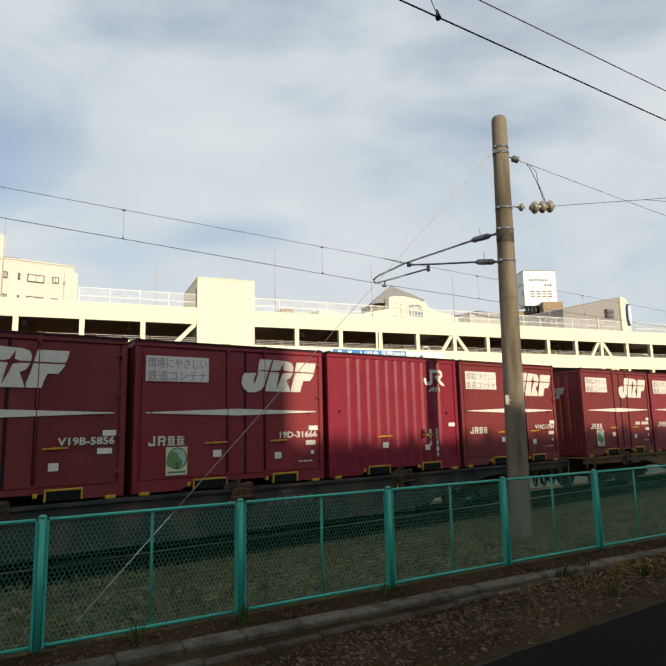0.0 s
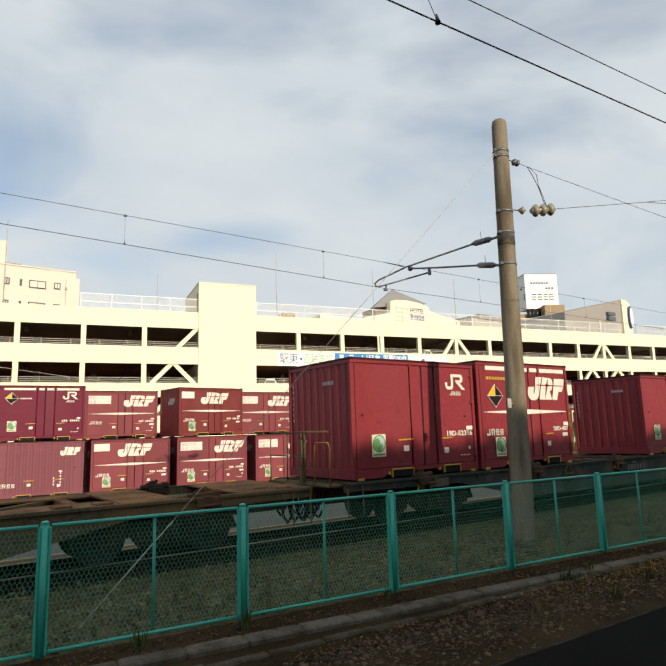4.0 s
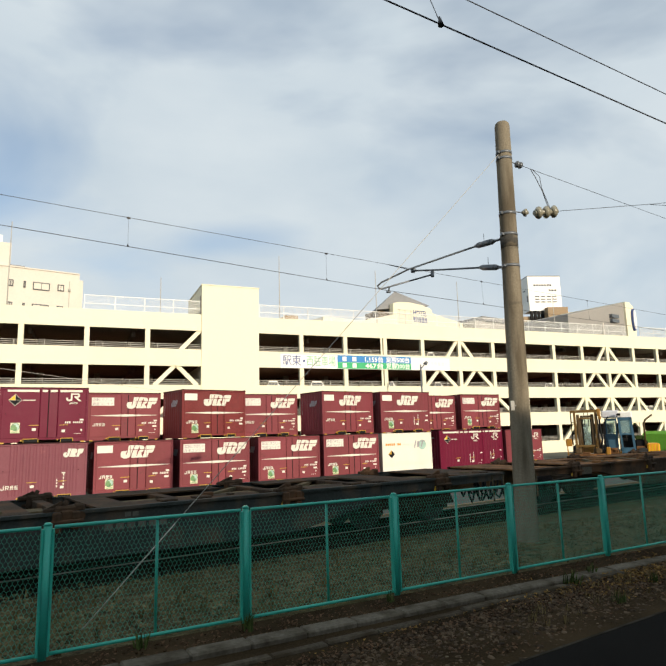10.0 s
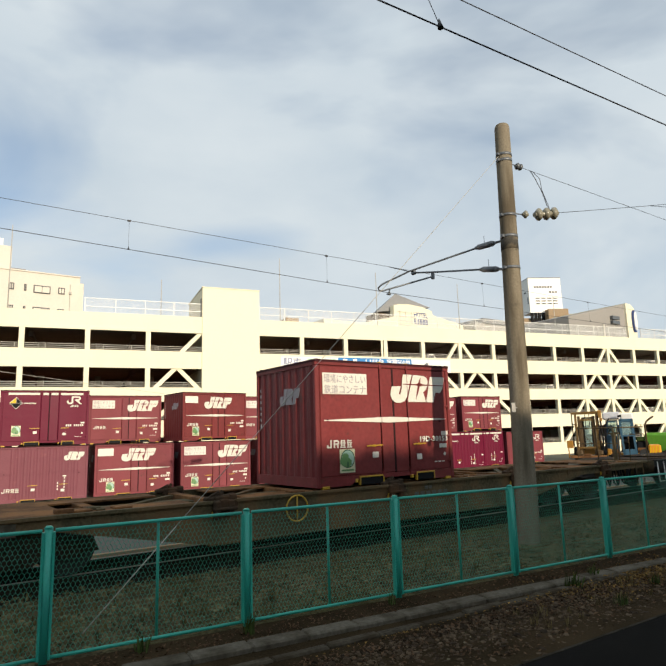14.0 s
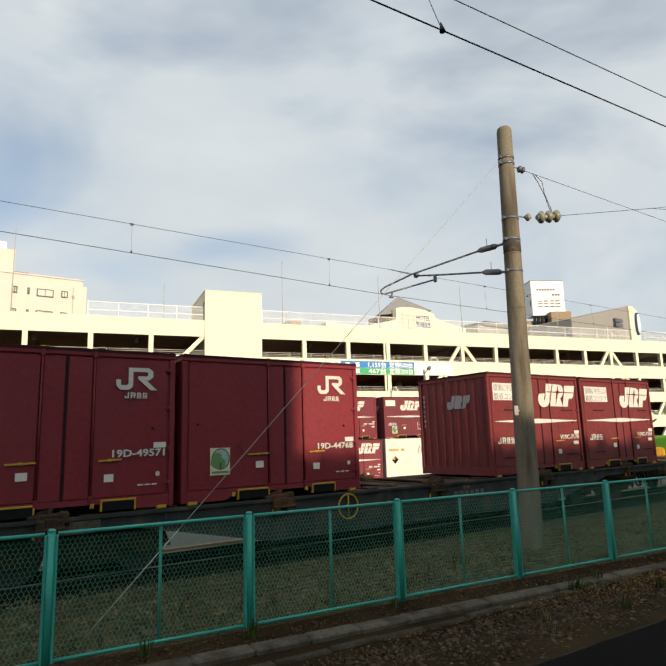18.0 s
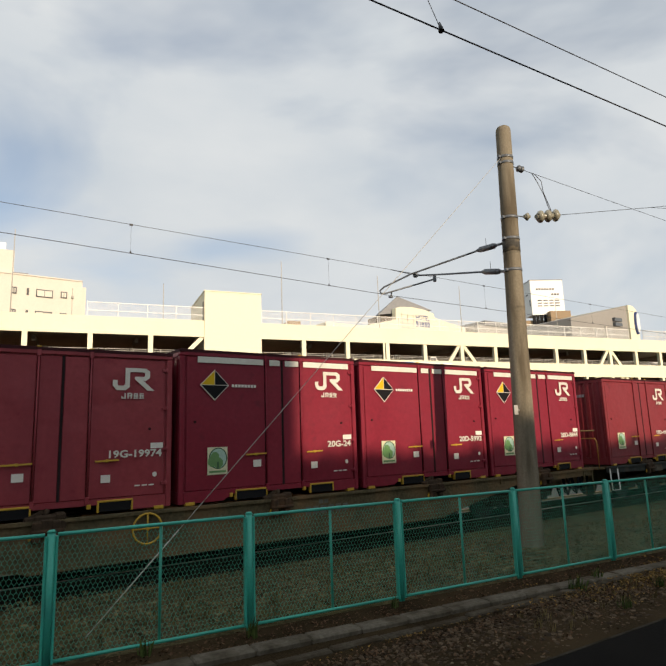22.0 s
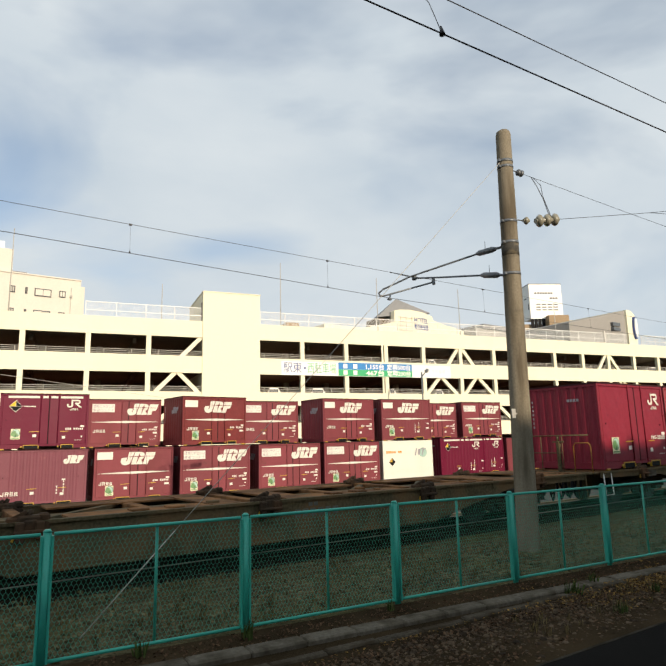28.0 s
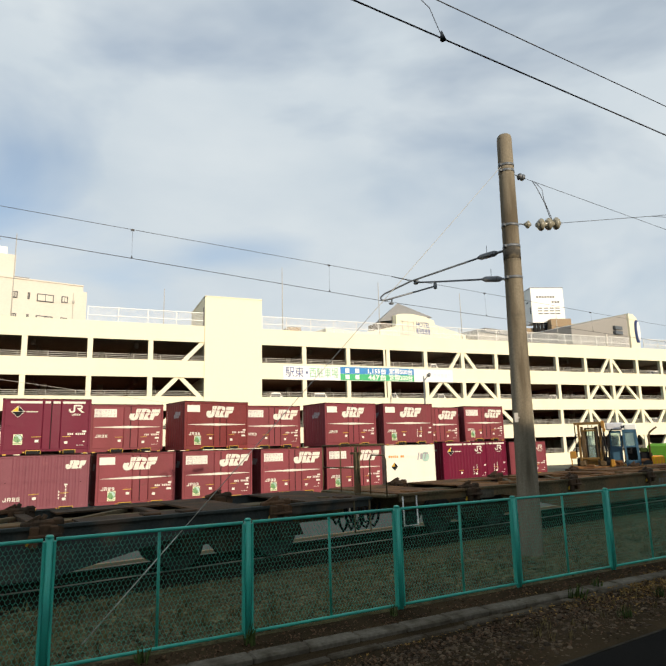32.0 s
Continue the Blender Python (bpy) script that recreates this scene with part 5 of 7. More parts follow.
    s = Shape()
    for y in (-0.30, 0.42, 1.15):
        s.tube((-10.09, y, 0.95), (-10.09, y, 2.02), 0.015, n=8)
    s.tube((-10.09, -1.15, 2.02), (-10.09, 1.15, 2.02), 0.019, n=8).tube((-10.09, -0.30, 1.52), (-10.09, 1.15, 1.52), 0.015, n=8).box(-10.13, -9.80, -1.2, 1.2, 0.93, 0.985, 0.01)
    W["end_railing"] = [(s, "underframe")]
    W["brake_stand"] = [(Shape().box(-10.13, -10.03, -0.22, -0.12, 0.98, 1.86, 0.01).tube((-10.08, -0.16, 1.86), (-10.08, -0.16, 2.0), 0.035, n=8).bar((-10.08, -0.34, 1.84), (-10.08, 0.02, 1.84), 0.05, 0.05), "underframe")]
    W["grab_bar"] = [(Shape().path([(-10.09, -1.20, 0.95), (-10.09, -1.20, 1.70), (-10.09, -1.14, 1.80), (-10.09, -0.72, 1.80), (-10.09, -0.66, 1.70), (-10.09, -0.66, 0.95)], 0.015), "grab")]
    W["step"] = [(Shape().path([(x, -1.30, 0.98), (x, -1.33, 0.36), (x + 0.38, -1.33, 0.36), (x + 0.38, -1.30, 0.98)], 0.018), q) for x, q in ((-9.76, "step"), (9.38, "underframe"))]
    ring = [(-2.4 + 0.23 * math.cos(k * math.pi / 9), -1.36, 0.74 + 0.23 * math.sin(k * math.pi / 9)) for k in range(19)]
    W["brake_wheel"] = [(Shape().path(ring, 0.016).tube((-2.63, -1.36, 0.74), (-2.17, -1.36, 0.74), 0.012, n=6).tube((-2.4, -1.36, 0.51), (-2.4, -1.36, 0.97), 0.012, n=6).tube((-2.4, -1.37, 0.74), (-2.4, -1.28, 0.74), 0.03, n=8), "ring")]
    W["number_bar"] = [(Shape().box(0.55 + k * 0.17, 0.67 + k * 0.17, -1.304, -1.30, 0.66, 0.80), "faint") for k in range(6)] + [(Shape().box(0.85 + k * 0.12, 0.94 + k * 0.12, -1.304, -1.30, 0.84, 0.91), "faint") for k in range(2)]
    W["data_panel"] = [(Shape().box(-7.5, -7.0, -1.36, -1.351, 0.76, 0.94), "kerb")]
    W["air_tank"] = [(Shape().tube((2.5, -0.7, 0.58), (3.7, -0.7, 0.58), 0.20, n=16), "underframe"), (Shape().tube((-4.4, -0.75, 0.56), (-3.6, -0.75, 0.56), 0.17, n=16), "underframe")]
    W["brake_box"] = [(Shape().box(-0.9, 0.1, -1.0, -0.55, 0.36, 0.66, 0.02), "underframe")]
    W["coupler"] = [(Shape().box(a, b, -0.16, 0.16, 0.74, 1.0 - 0.03, 0.03).box(c, d, -0.10, 0.10, 0.80, 0.92, 0.02), "underframe") for a, b, c, d in ((9.95, 10.19, 9.8, 10.0), (-10.19, -9.95, -10.0, -9.8))]
    loops = []
    for q in (1, -1):
        for i in range(4):
            y, d = -0.62 + i * 0.28, 0.16 + 0.06 * (i % 3)
            loops.append((Shape().path([(q * 9.82, y, 0.80), (q * 9.90, y - 0.02, 0.62 - d), (q * 10.0, y, 0.48 - d), (q * 10.10, y + 0.03, 0.56 - d), (q * 10.16, y + 0.02, 0.72)], 0.028), "black"))
    W["brake_pipe"] = loops
    W["hose"] = [(Shape().path([(x, -0.45, 0.75), (x + 0.12 * q, -0.48, 0.45), (x + 0.3 * q, -0.45, 0.40), (x + 0.36 * q, -0.42, 0.5)], 0.025), "black") for x, q in ((9.80, 1), (-9.80, -1))]
    return W


def bogie_shapes(c):
    s1 = []
    for y in (-0.86, 0.86):
        s = Shape().prism([(c - 1.35, 0.38), (c - 1.25, 0.60), (c - 0.5, 0.66), (c + 0.5, 0.66), (c + 1.25, 0.60), (c + 1.35, 0.38), (c + 1.0, 0.38), (c + 0.55, 0.42), (c + 0.4, 0.24), (c - 0.4, 0.24), (c - 0.55, 0.42), (c - 1.0, 0.38)], y - 0.06, y + 0.06)
        for dx in (-0.95, 0.95):
            s.box(c + dx - 0.17, c + dx + 0.17, y - 0.10, y + 0.10, 0.30, 0.56, 0.03)
        for dx in (-0.16, 0.16):
            s.tube((c + dx, y, 0.30), (c + dx, y, 0.54), 0.10, n=12)
        s1.append(s)
    bol = Shape().box(c - 0.2, c + 0.2, -0.9, 0.9, 0.46, 0.70, 0.03)
    return s1, bol


def wheel_shape():
    s = Shape()
    for y in (-0.60, 0.50):
        s.tube((0, y, 0), (0, y + 0.10, 0), 0.41, n=28).tube((0, y + (0.0 if y > 0 else 0.10), 0), (0, y + (-0.02 if y > 0 else 0.12), 0), 0.435, n=28)
    s.tube((0, -0.8, 0), (0, 0.8, 0), 0.075, n=12)
    for y in (-0.603, 0.597):
        for k in range(4):
            t = k * math.pi / 2
            s.tube((0.24 * math.cos(t), y, 0.24 * math.sin(t)), (0.24 * math.cos(t), y + 0.006, 0.24 * math.sin(t)), 0.05, n=8)
    return s


WHEELS = []


def wagon(k, sill):
    root = thing("flat_wagon", "rusty dark flat container wagon on two bogies" if sill != "deck_blue" else "blue-grey flat container wagon with a rusty deck", "wagon", "wagons of the freight train")
    if not wagon_meshes:
        wagon_meshes.update(wagon_shapes())
        for c in (-7.1, 7.1):
            sides, bol = bogie_shapes(c)
            wagon_meshes.setdefault("bogie", []).append((bol, "bogie_dark", sides, c))
    for name, items in wagon_meshes.items():
        if name in ("end_railing", "brake_stand") and k not in (1, 2, 4, 6, 7, 8) or name == "grab_bar" and k not in (1, 2, 4, 6, 7, 8) or name == "brake_wheel" and not 0 < k < 8:
            continue
        for i, it in enumerate(items):
            m = {"ring": "yellow" if k > 4 else "underframe", "grab": "machine_yellow" if k in (1, 6, 7) else "underframe", "rust": "deck_dark" if sill == "deck_blue" else "rust", "sill": sill, "step": "white" if k in (2, 4, 6, 7, 8) else "underframe"}.get(it[1], it[1])
            ob = part(name, shared(("wagon_" + name, i), it[0], m), m, root)
            if name == "bogie":
                for j, s in enumerate(it[2]):
                    part("side_frame", shared(("side_frame", i, j), s, "bogie_dark"), "", ob)
                for dx in (-0.95, 0.95):
                    w = part("wheelset", shared(("wheelset",), wheel_shape(), "wheel"), "", root)
                    WHEELS.append((w, k, it[3] + dx))
    return root


# ---- the train: wagons by order from the front, and what stands on them ----
PITCH, SLOT, C0 = 20.4, 3.843, 4.92
LINE_Y = 9.80
TRAIN_LOAD = [
    (-1, 0, ("trio", "wine", 2.5, "", True, "doors")), (-1, 1, ("trio", "maroon", 2.5, "", False, "doors")), (-1, 2, ("pair", "maroon", 2.5, "", True, "doors")),
    (0, 4, ("trio", "wine", 2.5, "V19C-1754", False, "doors")), (0, 3, ("pairv", "red", 2.5, "19G 22819", False, "ribbed")), (0, 2, ("trio", "maroon", 2.5, "19D-31666", True, "doors")),
    (0, 1, ("triob", "wine", 2.5, "V19B-5856", False, "doors")), (0, 0, ("pair", "maroon", 2.5, "19D-48035", True, "doors")),
    (1, 4, ("trio", "maroon", 2.5, "19D-37034", True, "doors")), (1, 3, ("pair", "maroon", 2.5, "19D-48846", True, "doors")),
    (1, 1, ("trio20", "maroon", 2.6, "20D-407", True, "doors")), (1, 0, ("pair", "maroon", 2.5, "19D-52316", True, "doors")),
    (5, 2, ("trio", "wine", 2.5, "19D-30153", True, "doors")),
    (6, 4, ("triov", "wine", 2.5, "V19C-7358", False, "doors")), (6, 3, ("triov", "wine", 2.5, "V19C-7170", False, "doors")),
    (6, 1, ("pair", "maroon", 2.5, "19D-44768", True, "doors")), (6, 0, ("pair", "maroon", 2.5, "19D-49571", True, "doors")),
    (7, 4, ("pair20", "red", 2.6, "20D-8844", True, "doors")), (7, 3, ("pair20", "red", 2.6, "20D-5992", True, "doors")), (7, 2, ("pair20", "red", 2.6, "20G-24", True, "doors")),
    (7, 1, ("pair", "brick", 2.5, "19G-19974", True, "doors")), (7, 0, ("pair", "red", 2.5, "19G-22282", True, "doors")),
]
STYLE_WORDS = {"pair": "with a white emblem", "pair20": "with white top bands and diamond sign", "trio": "with large pale emblem and slogan panel", "triov": "with large pale emblem and vent slits",
               "triob": "with pale emblem and plain side", "pairv": "with ribbed sides and upright numbers", "trio20": "with pale emblem and diamond sign"}
PAINT_WORDS = {"plum": "plum red", "maroon": "maroon", "wine": "weathered wine-brown", "red": "bright crimson", "brick": "sun-bleached blotchy red", "faded": "faded brownish red", "pink": "faded pinkish red"}
MOVERS = []


def make_train():
    for k in range(-1, 10):
        w = wagon(k, "deck_blue" if k in (0, 1, 4, 6, 9) else "deck_dark" if k == 3 else "underframe")
        MOVERS.append((w, C0 - PITCH * k - (0.42 if k < 1 else 0.0), TRACK_Y, 0.0))
    for k, j, (look_kind, color, h, number, eco, kind) in TRAIN_LOAD:
        c = container(PAINT_WORDS[color] + " steel freight container " + STYLE_WORDS[look_kind], look_kind, color, h, number, eco, kind, slogan=True)
        MOVERS.append((c, C0 - PITCH * k - (0.42 if k < 1 else 0.0) + (j - 2) * SLOT - CL / 2, LINE_Y, 1.034))


# ---- the container yard ----


SKEW = (0, 0, radians(-7))


def make_yard():
    def front(x):
        return 30.8 - 0.10 * x

    low = [(3.26, 0, "ribbed", "pink", "small", 2.5), (7.26, 0, "doors", "faded", "triob", 2.5), (11.32, 0, "doors", "faded", "trio", 2.5), (15.55, 0, "doors", "faded", "trio", 2.5), (19.55, 0, "doors", "faded", "trio", 2.5),
           (28.15, 0.2, "ribbed", "plum", "pair20", 2.6), (32.54, 2.65, "ribbed", "plum", "pair20", 2.6), (36.5, 2.5, "doors", "faded", "pair", 2.5), (-0.8, 0, "doors", "faded", "trio", 2.5)]
    top = [(3.22, 0, "doors", "plum", "pair20", 2.5, 0), (7.58, 2.95, "doors", "faded", "trio", 2.5, 1), (11.39, 0, "doors", "wine", "triob", 2.5, 1), (15.91, 2.95, "doors", "faded", "trio", 2.5, 1),
           (19.51, 0, "doors", "faded", "triob", 2.5, 1), (23.55, 0, "ribbed", "faded", "triob", 2.5, 0), (28.48, 2.95, "doors", "faded", "trio", 2.5, 1), (32.6, 2.75, "doors", "faded", "trio", 2.5, 0.5), (-0.8, 0, "doors", "plum", "pair20", 2.6, 0)]
    for x, back, kind, color, lk, h in low:
        c = container(PAINT_WORDS[color] + " freight container on the yard concrete", lk, color, h, "", color == "faded", kind, "containers stacked in the yard", slogan=True)
        c.location, c.rotation_euler = (x, front(x) + back, YARD_Z + 0.03), SKEW
    for x, back, kind, color, lk, h, on in top:
        c = container(PAINT_WORDS[color] + " freight container stacked on another one", lk, color, h, "", color != "faded" or on != 1, kind, "containers stacked in the yard", slogan=True)
        c.location, c.rotation_euler = (x, front(x) + back, YARD_Z + (2.66 if x > 30 else 2.56)), (0, 0, radians({11.39: 3, 19.51: -1}.get(x, -7)))
        if back > 2 and x < 30:
            b = container("faded brownish red freight container in the rear row", "trio", "faded", 2.5, "", False, "doors", "containers stacked in the yard", slogan=False)
            b.location, b.rotation_euler = (x, front(x) + back + 0.02, YARD_Z + 0.03), SKEW
    # the white container
    w = thing("freight_container", "white refrigerated freight container with a blue emblem", "container", "containers stacked in the yard")
    w.location, w.rotation_euler = (23.55, 28.44, YARD_Z + 0.03), SKEW
    h = 2.5
    part("body", Shape().box(0.02, CL - 0.02, 0.02, CW - 0.02, 0.1, h - 0.02, 0.02), "white_box", w)
    part("bottom_rail", Shape().box(0.0, CL, 0.0, CW, 0.0, 0.10, 0.01), "tan", w)
    for x in (0.0, CL - 0.08):
        part("corner_post", Shape().box(x, x + 0.08, 0.0, 0.08, 0.1, h, 0.01), "white_box", w)
    disc = [(2.98 + 0.30 * math.cos(i * math.pi / 12), 1.74 + 0.30 * math.sin(i * math.pi / 12)) for i in range(24)]
    part("emblem_disc", Shape().prism(disc, 0.008, 0.014), "eco_blue", w, "round blue emblem")
    part("emblem_strokes", Shape().prism([(2.36, 1.58), (2.42, 1.54), (2.54, 2.0), (2.46, 2.0)], 0.004, 0.010).prism([(2.58, 1.6), (2.74, 1.6), (2.80, 1.95), (2.62, 1.95)], 0.004, 0.010).prism([(2.86, 1.58), (2.94, 1.58), (3.06, 1.92), (3.18, 1.92), (3.20, 1.99), (2.84, 1.99), (2.82, 1.92), (2.96, 1.92)], 0.002, 0.007), "ink", w)
    bars = Shape()
    for i, wide in enumerate((0.10, 0.10, 0.09, 0.09, 0.10, 0.0, 0.11, 0.10)):
        if wide:
            bars.box(0.25 + 0.144 * i, 0.25 + 0.144 * i + wide, 0.004, 0.010, 1.74, 1.87)
    part("lettering", bars, "machine_orange", w)
    c, r = (0.66, 1.22), 0.24
    part("diamond_sign", Shape().prism([(c[0] - r, c[1]), (c[0], c[1] + r), (c[0] + r, c[1]), (c[0], c[1] - r)], 0.008, 0.014), "black", w, "black and yellow diamond sign")
    part("sign_field", Shape().prism([(c[0] - r, c[1]), (c[0], c[1] + r), (c[0], c[1])], 0.002, 0.009), "yellow", w)


def make_forklifts():
    """Two lifting trucks and a covered stack beyond the containers."""
    turn = (0, 0, radians(-59.83))
    f = thing("forklift_truck", "large dirty yellow-brown forklift truck with a tall mast", "forklift")
    f.location, f.rotation_euler = (45.73, 28.78, YARD_Z), turn
    for x in (-0.98, 0.62):
        part("mast_rail", Shape().box(x, x + 0.17, -0.25, 0.1, 0.25, 3.92, 0.02).box(x + 0.03, x + 0.09, -0.32, -0.24, 0.4, 3.7, 0.01), "machine_ochre", f)
    for x in (-0.76, 0.34):
        part("inner_rail", Shape().box(x, x + 0.22, -0.12, 0.1, 0.25, 3.60, 0.02).box(x + 0.04, x + 0.10, -0.17, -0.11, 0.4, 3.4), "machine_brown", f)
    part("lift_cylinder", Shape().tube((0.86, -0.1, 0.5), (0.70, -0.1, 3.7), 0.09, n=10), "machine_brown", f)
    part("lift_cylinder", Shape().tube((-0.50, 0.15, 0.5), (-0.50, 0.15, 3.2), 0.07, n=10), "machine_brown", f)
    part("mast_beam", Shape().box(-1.22, 1.0, -0.3, 0.15, 3.74, 3.95, 0.03), "machine_ochre", f)
    part("mast_beam", Shape().box(-0.95, 0.78, -0.2, 0.12, 0.95, 1.10, 0.03), "machine_ochre", f)
    part("mast_beam", Shape().box(-0.72, 0.52, -0.15, 0.12, 3.20, 3.34, 0.03), "machine_ochre", f)
    part("drive_chain", Shape().path([(0.80, -0.34, 3.6), (0.86, -0.34, 2.6), (0.80, -0.34, 1.7), (0.90, -0.34, 0.8)], 0.05, 6), "black", f)
    part("mast_head", Shape().box(0.80, 1.10, -0.35, 0.1, 3.42, 4.02, 0.06).box(0.92, 1.14, -0.3, 0.0, 3.15, 3.42, 0.04), "machine_yellow", f, "worn yellow mast head")
    part("side_frame", Shape().box(-1.22, -1.14, -0.1, 0.0, 1.2, 3.74).box(-1.22, -0.98, -0.1, 0.0, 2.9, 2.97).box(-1.22, -0.98, -0.1, 0.0, 2.0, 2.07).bar((-1.18, -0.05, 1.3), (-1.0, -0.05, 0.6), 0.06, 0.06), "black", f)
    for x in (-0.15, 0.15):
        part("lift_chain", Shape().tube((x, -0.02, 2.6), (x, -0.02, 3.75), 0.03, n=6), "black", f)
    part("hose_bundle", Shape().path([(0.98, -0.2, 3.3), (1.0, -0.2, 2.4), (1.08, -0.2, 1.6), (0.95, -0.2, 0.8)], 0.07, 8), "black", f)
    part("cab_frame", Shape().box(-0.52, 0.52, 0.9, 2.2, 3.40, 3.52, 0.03).box(-0.52, -0.42, 0.9, 1.0, 1.0, 3.4).box(0.42, 0.52, 0.9, 1.0, 1.0, 3.4).box(-0.52, -0.42, 2.1, 2.2, 1.0, 3.4).box(0.42, 0.52, 2.1, 2.2, 1.0, 3.4), "machine_brown", f)
    part("windscreen", Shape().box(-0.30, 0.22, 0.93, 0.96, 1.0, 3.38), "cab_glass", f)
    for x in (-0.41, 0.23):
        part("cab_panel", Shape().box(x, x + 0.10, 0.92, 0.97, 1.0, 3.38), "black", f)
    part("cab_rear", Shape().box(-0.5, 0.5, 2.05, 2.12, 1.0, 2.1), "machine_brown", f)
    part("chassis", Shape().box(-0.95, 0.95, 0.4, 4.2, 0.45, 0.95, 0.05), "machine_yellow", f)
    part("counterweight", Shape().box(-0.9, 0.9, 3.2, 4.4, 0.6, 1.6, 0.15), "machine_yellow", f)
    part("step_box", Shape().box(-1.72, -1.24, -0.2, 0.4, 1.02, 1.62, 0.05), "machine_yellow", f, "dirty yellow tool box")
    part("box_stay", Shape().box(-1.66, -1.58, -0.1, 0.0, 0.2, 1.02).box(-1.66, -1.0, -0.1, 0.0, 0.35, 0.45), "machine_yellow", f)
    for x in (-0.98, 0.55):
        part("tilt_base", Shape().box(x - 0.08, x + 0.42, -0.42, 0.0, 0.42, 0.85, 0.10).tube((x + 0.16, -0.5, 0.62), (x + 0.16, -0.36, 0.62), 0.17, n=12), "machine_brown", f)
    part("fork_arm", Shape().box(-1.5, 1.2, -0.55, -0.35, 0.22, 0.42, 0.03).box(-0.5, 0.1, -0.6, -0.4, 0.42, 0.56, 0.03), "rust", f)
    for x, y in ((-1.25, 0.8), (0.85, 0.8), (-1.25, 3.4), (0.85, 3.4)):
        part("wheel", Shape().tube((x, y, 0.52), (x + 0.4, y, 0.52), 0.52, n=20), "tyre", f)

    b = thing("forklift_truck", "blue-cabbed forklift truck with an orange striped counterweight", "forklift")
    b.location, b.rotation_euler = (46.68, 27.14, YARD_Z), turn
    part("chassis", Shape().box(-0.7, 2.6, 0.2, 2.4, 0.30, 0.55, 0.05), "machine_yellow", b)
    # a black block put in the cab for the shade behind the door
    part("cab_inside", Shape().box(0.45, 1.45, 1.0, 1.8, 0.56, 1.9, 0.05), "black", b, "black block for the shaded cab interior")
    part("cab_rear_wall", Shape().box(0.50, 1.50, 1.80, 1.88, 0.56, 3.2, 0.02), "machine_blue", b)
    for x0, x1 in ((-0.55, -0.42), (0.22, 0.34)):
        part("cab_pillar", Shape().bar(((x0 + x1) / 2, 0.9, 0.5), ((x0 + x1) / 2 + 0.02, 0.9, 3.2), 0.12, 0.12), "machine_blue", b)
    part("cab_side", Shape().box(-0.62, 0.30, 0.86, 0.94, 0.62, 1.95, 0.03), "machine_blue", b)
    part("cab_beam", Shape().box(-0.55, 0.34, 0.85, 0.95, 3.02, 3.20, 0.02), "machine_blue", b)
    part("cab_roof", Shape().box(-0.75, 0.57, 0.5, 1.9, 3.24, 3.86, 0.10), "lamp_white", b, "pale lavender cab roof")
    part("cab_roof", Shape().box(0.60, 1.52, 0.5, 1.9, 3.20, 3.72, 0.08), "white", b, "white cab roof")
    part("window_pane", Shape().box(-0.42, 0.22, 0.89, 0.91, 1.97, 3.02), "cab_glass", b)
    # the open door swung towards the front
    d = part("door", Shape().bar((0.62, 0.1, 0.35), (0.50, 0.1, 3.26), 0.17, 0.14).bar((1.50, 0.1, 0.35), (1.38, 0.1, 3.22), 0.17, 0.14), "machine_blue", b, "blue steel cab door standing open")
    part("door_rail", Shape().box(0.45, 1.46, 0.03, 0.17, 3.02, 3.26, 0.02), "machine_blue", d)
    part("door_rail", Shape().box(0.56, 1.52, 0.03, 0.17, 0.34, 0.85, 0.02), "machine_blue", d)
    part("door_rail", Shape().box(0.55, 1.46, 0.04, 0.16, 1.85, 1.97, 0.02), "machine_blue", d)
    part("door_pane", Shape().box(0.62, 1.36, 0.09, 0.11, 1.98, 3.0), "cab_glass", d)
    part("seat", Shape().box(0.50, 1.05, 0.7, 1.3, 1.30, 1.62, 0.08).box(0.85, 1.0, 0.7, 1.3, 1.6, 2.1, 0.05), "black", b)
    part("work_lamp", Shape().box(0.38, 0.66, 0.1, 0.3, 3.40, 3.58, 0.03).bar((0.45, 0.2, 3.42), (0.30, 0.2, 3.2), 0.05, 0.05), "black", b)
    part("mirror_arm", Shape().path([(-0.62, 0.5, 2.6), (-0.50, 0.4, 3.05), (-0.25, 0.4, 3.35)], 0.05, 6), "black", b)
    part("mast", Shape().bar((-0.70, 0.5, 0.4), (-0.62, 0.5, 2.9), 0.14, 0.3), "black", b)
    part("engine", Shape().box(-0.45, 0.30, 0.1, 0.6, 0.36, 0.70, 0.06).tube((-0.3, 0.05, 0.75), (0.25, 0.05, 0.72), 0.11, n=10).tube((0.0, 0.05, 0.5), (0.15, 0.05, 0.85), 0.08, n=8), "rust", b, "rusty exposed machinery")
    part("front_guard", Shape().box(-0.62, -0.28, -0.1, 0.1, 0.20, 0.92, 0.06), "machine_yellow", b)
    part("control_lever", Shape().path([(0.30, 0.0, 0.5), (0.52, 0.0, 0.95), (0.46, 0.0, 1.5), (0.52, 0.0, 1.8)], 0.03, 6), "machine_brown", b)
    part("engine_hood", Shape().box(1.55, 2.45, 0.4, 2.2, 0.56, 1.45, 0.1), "black", b, "dark engine hood")
    part("hood_top", Shape().box(1.58, 2.20, 0.35, 2.1, 1.46, 1.78, 0.06), "weed", b, "dark green hood top")
    part("hood_side", Shape().box(1.60, 2.25, 0.30, 0.39, 0.45, 0.95, 0.03), "rust", b)
    part("exhaust_pipe", Shape().path([(2.28, 0.3, 0.9), (2.30, 0.3, 2.7), (2.42, 0.3, 3.0), (2.70, 0.3, 3.22), (2.95, 0.3, 3.40)], 0.075, 10), "machine_brown", b)
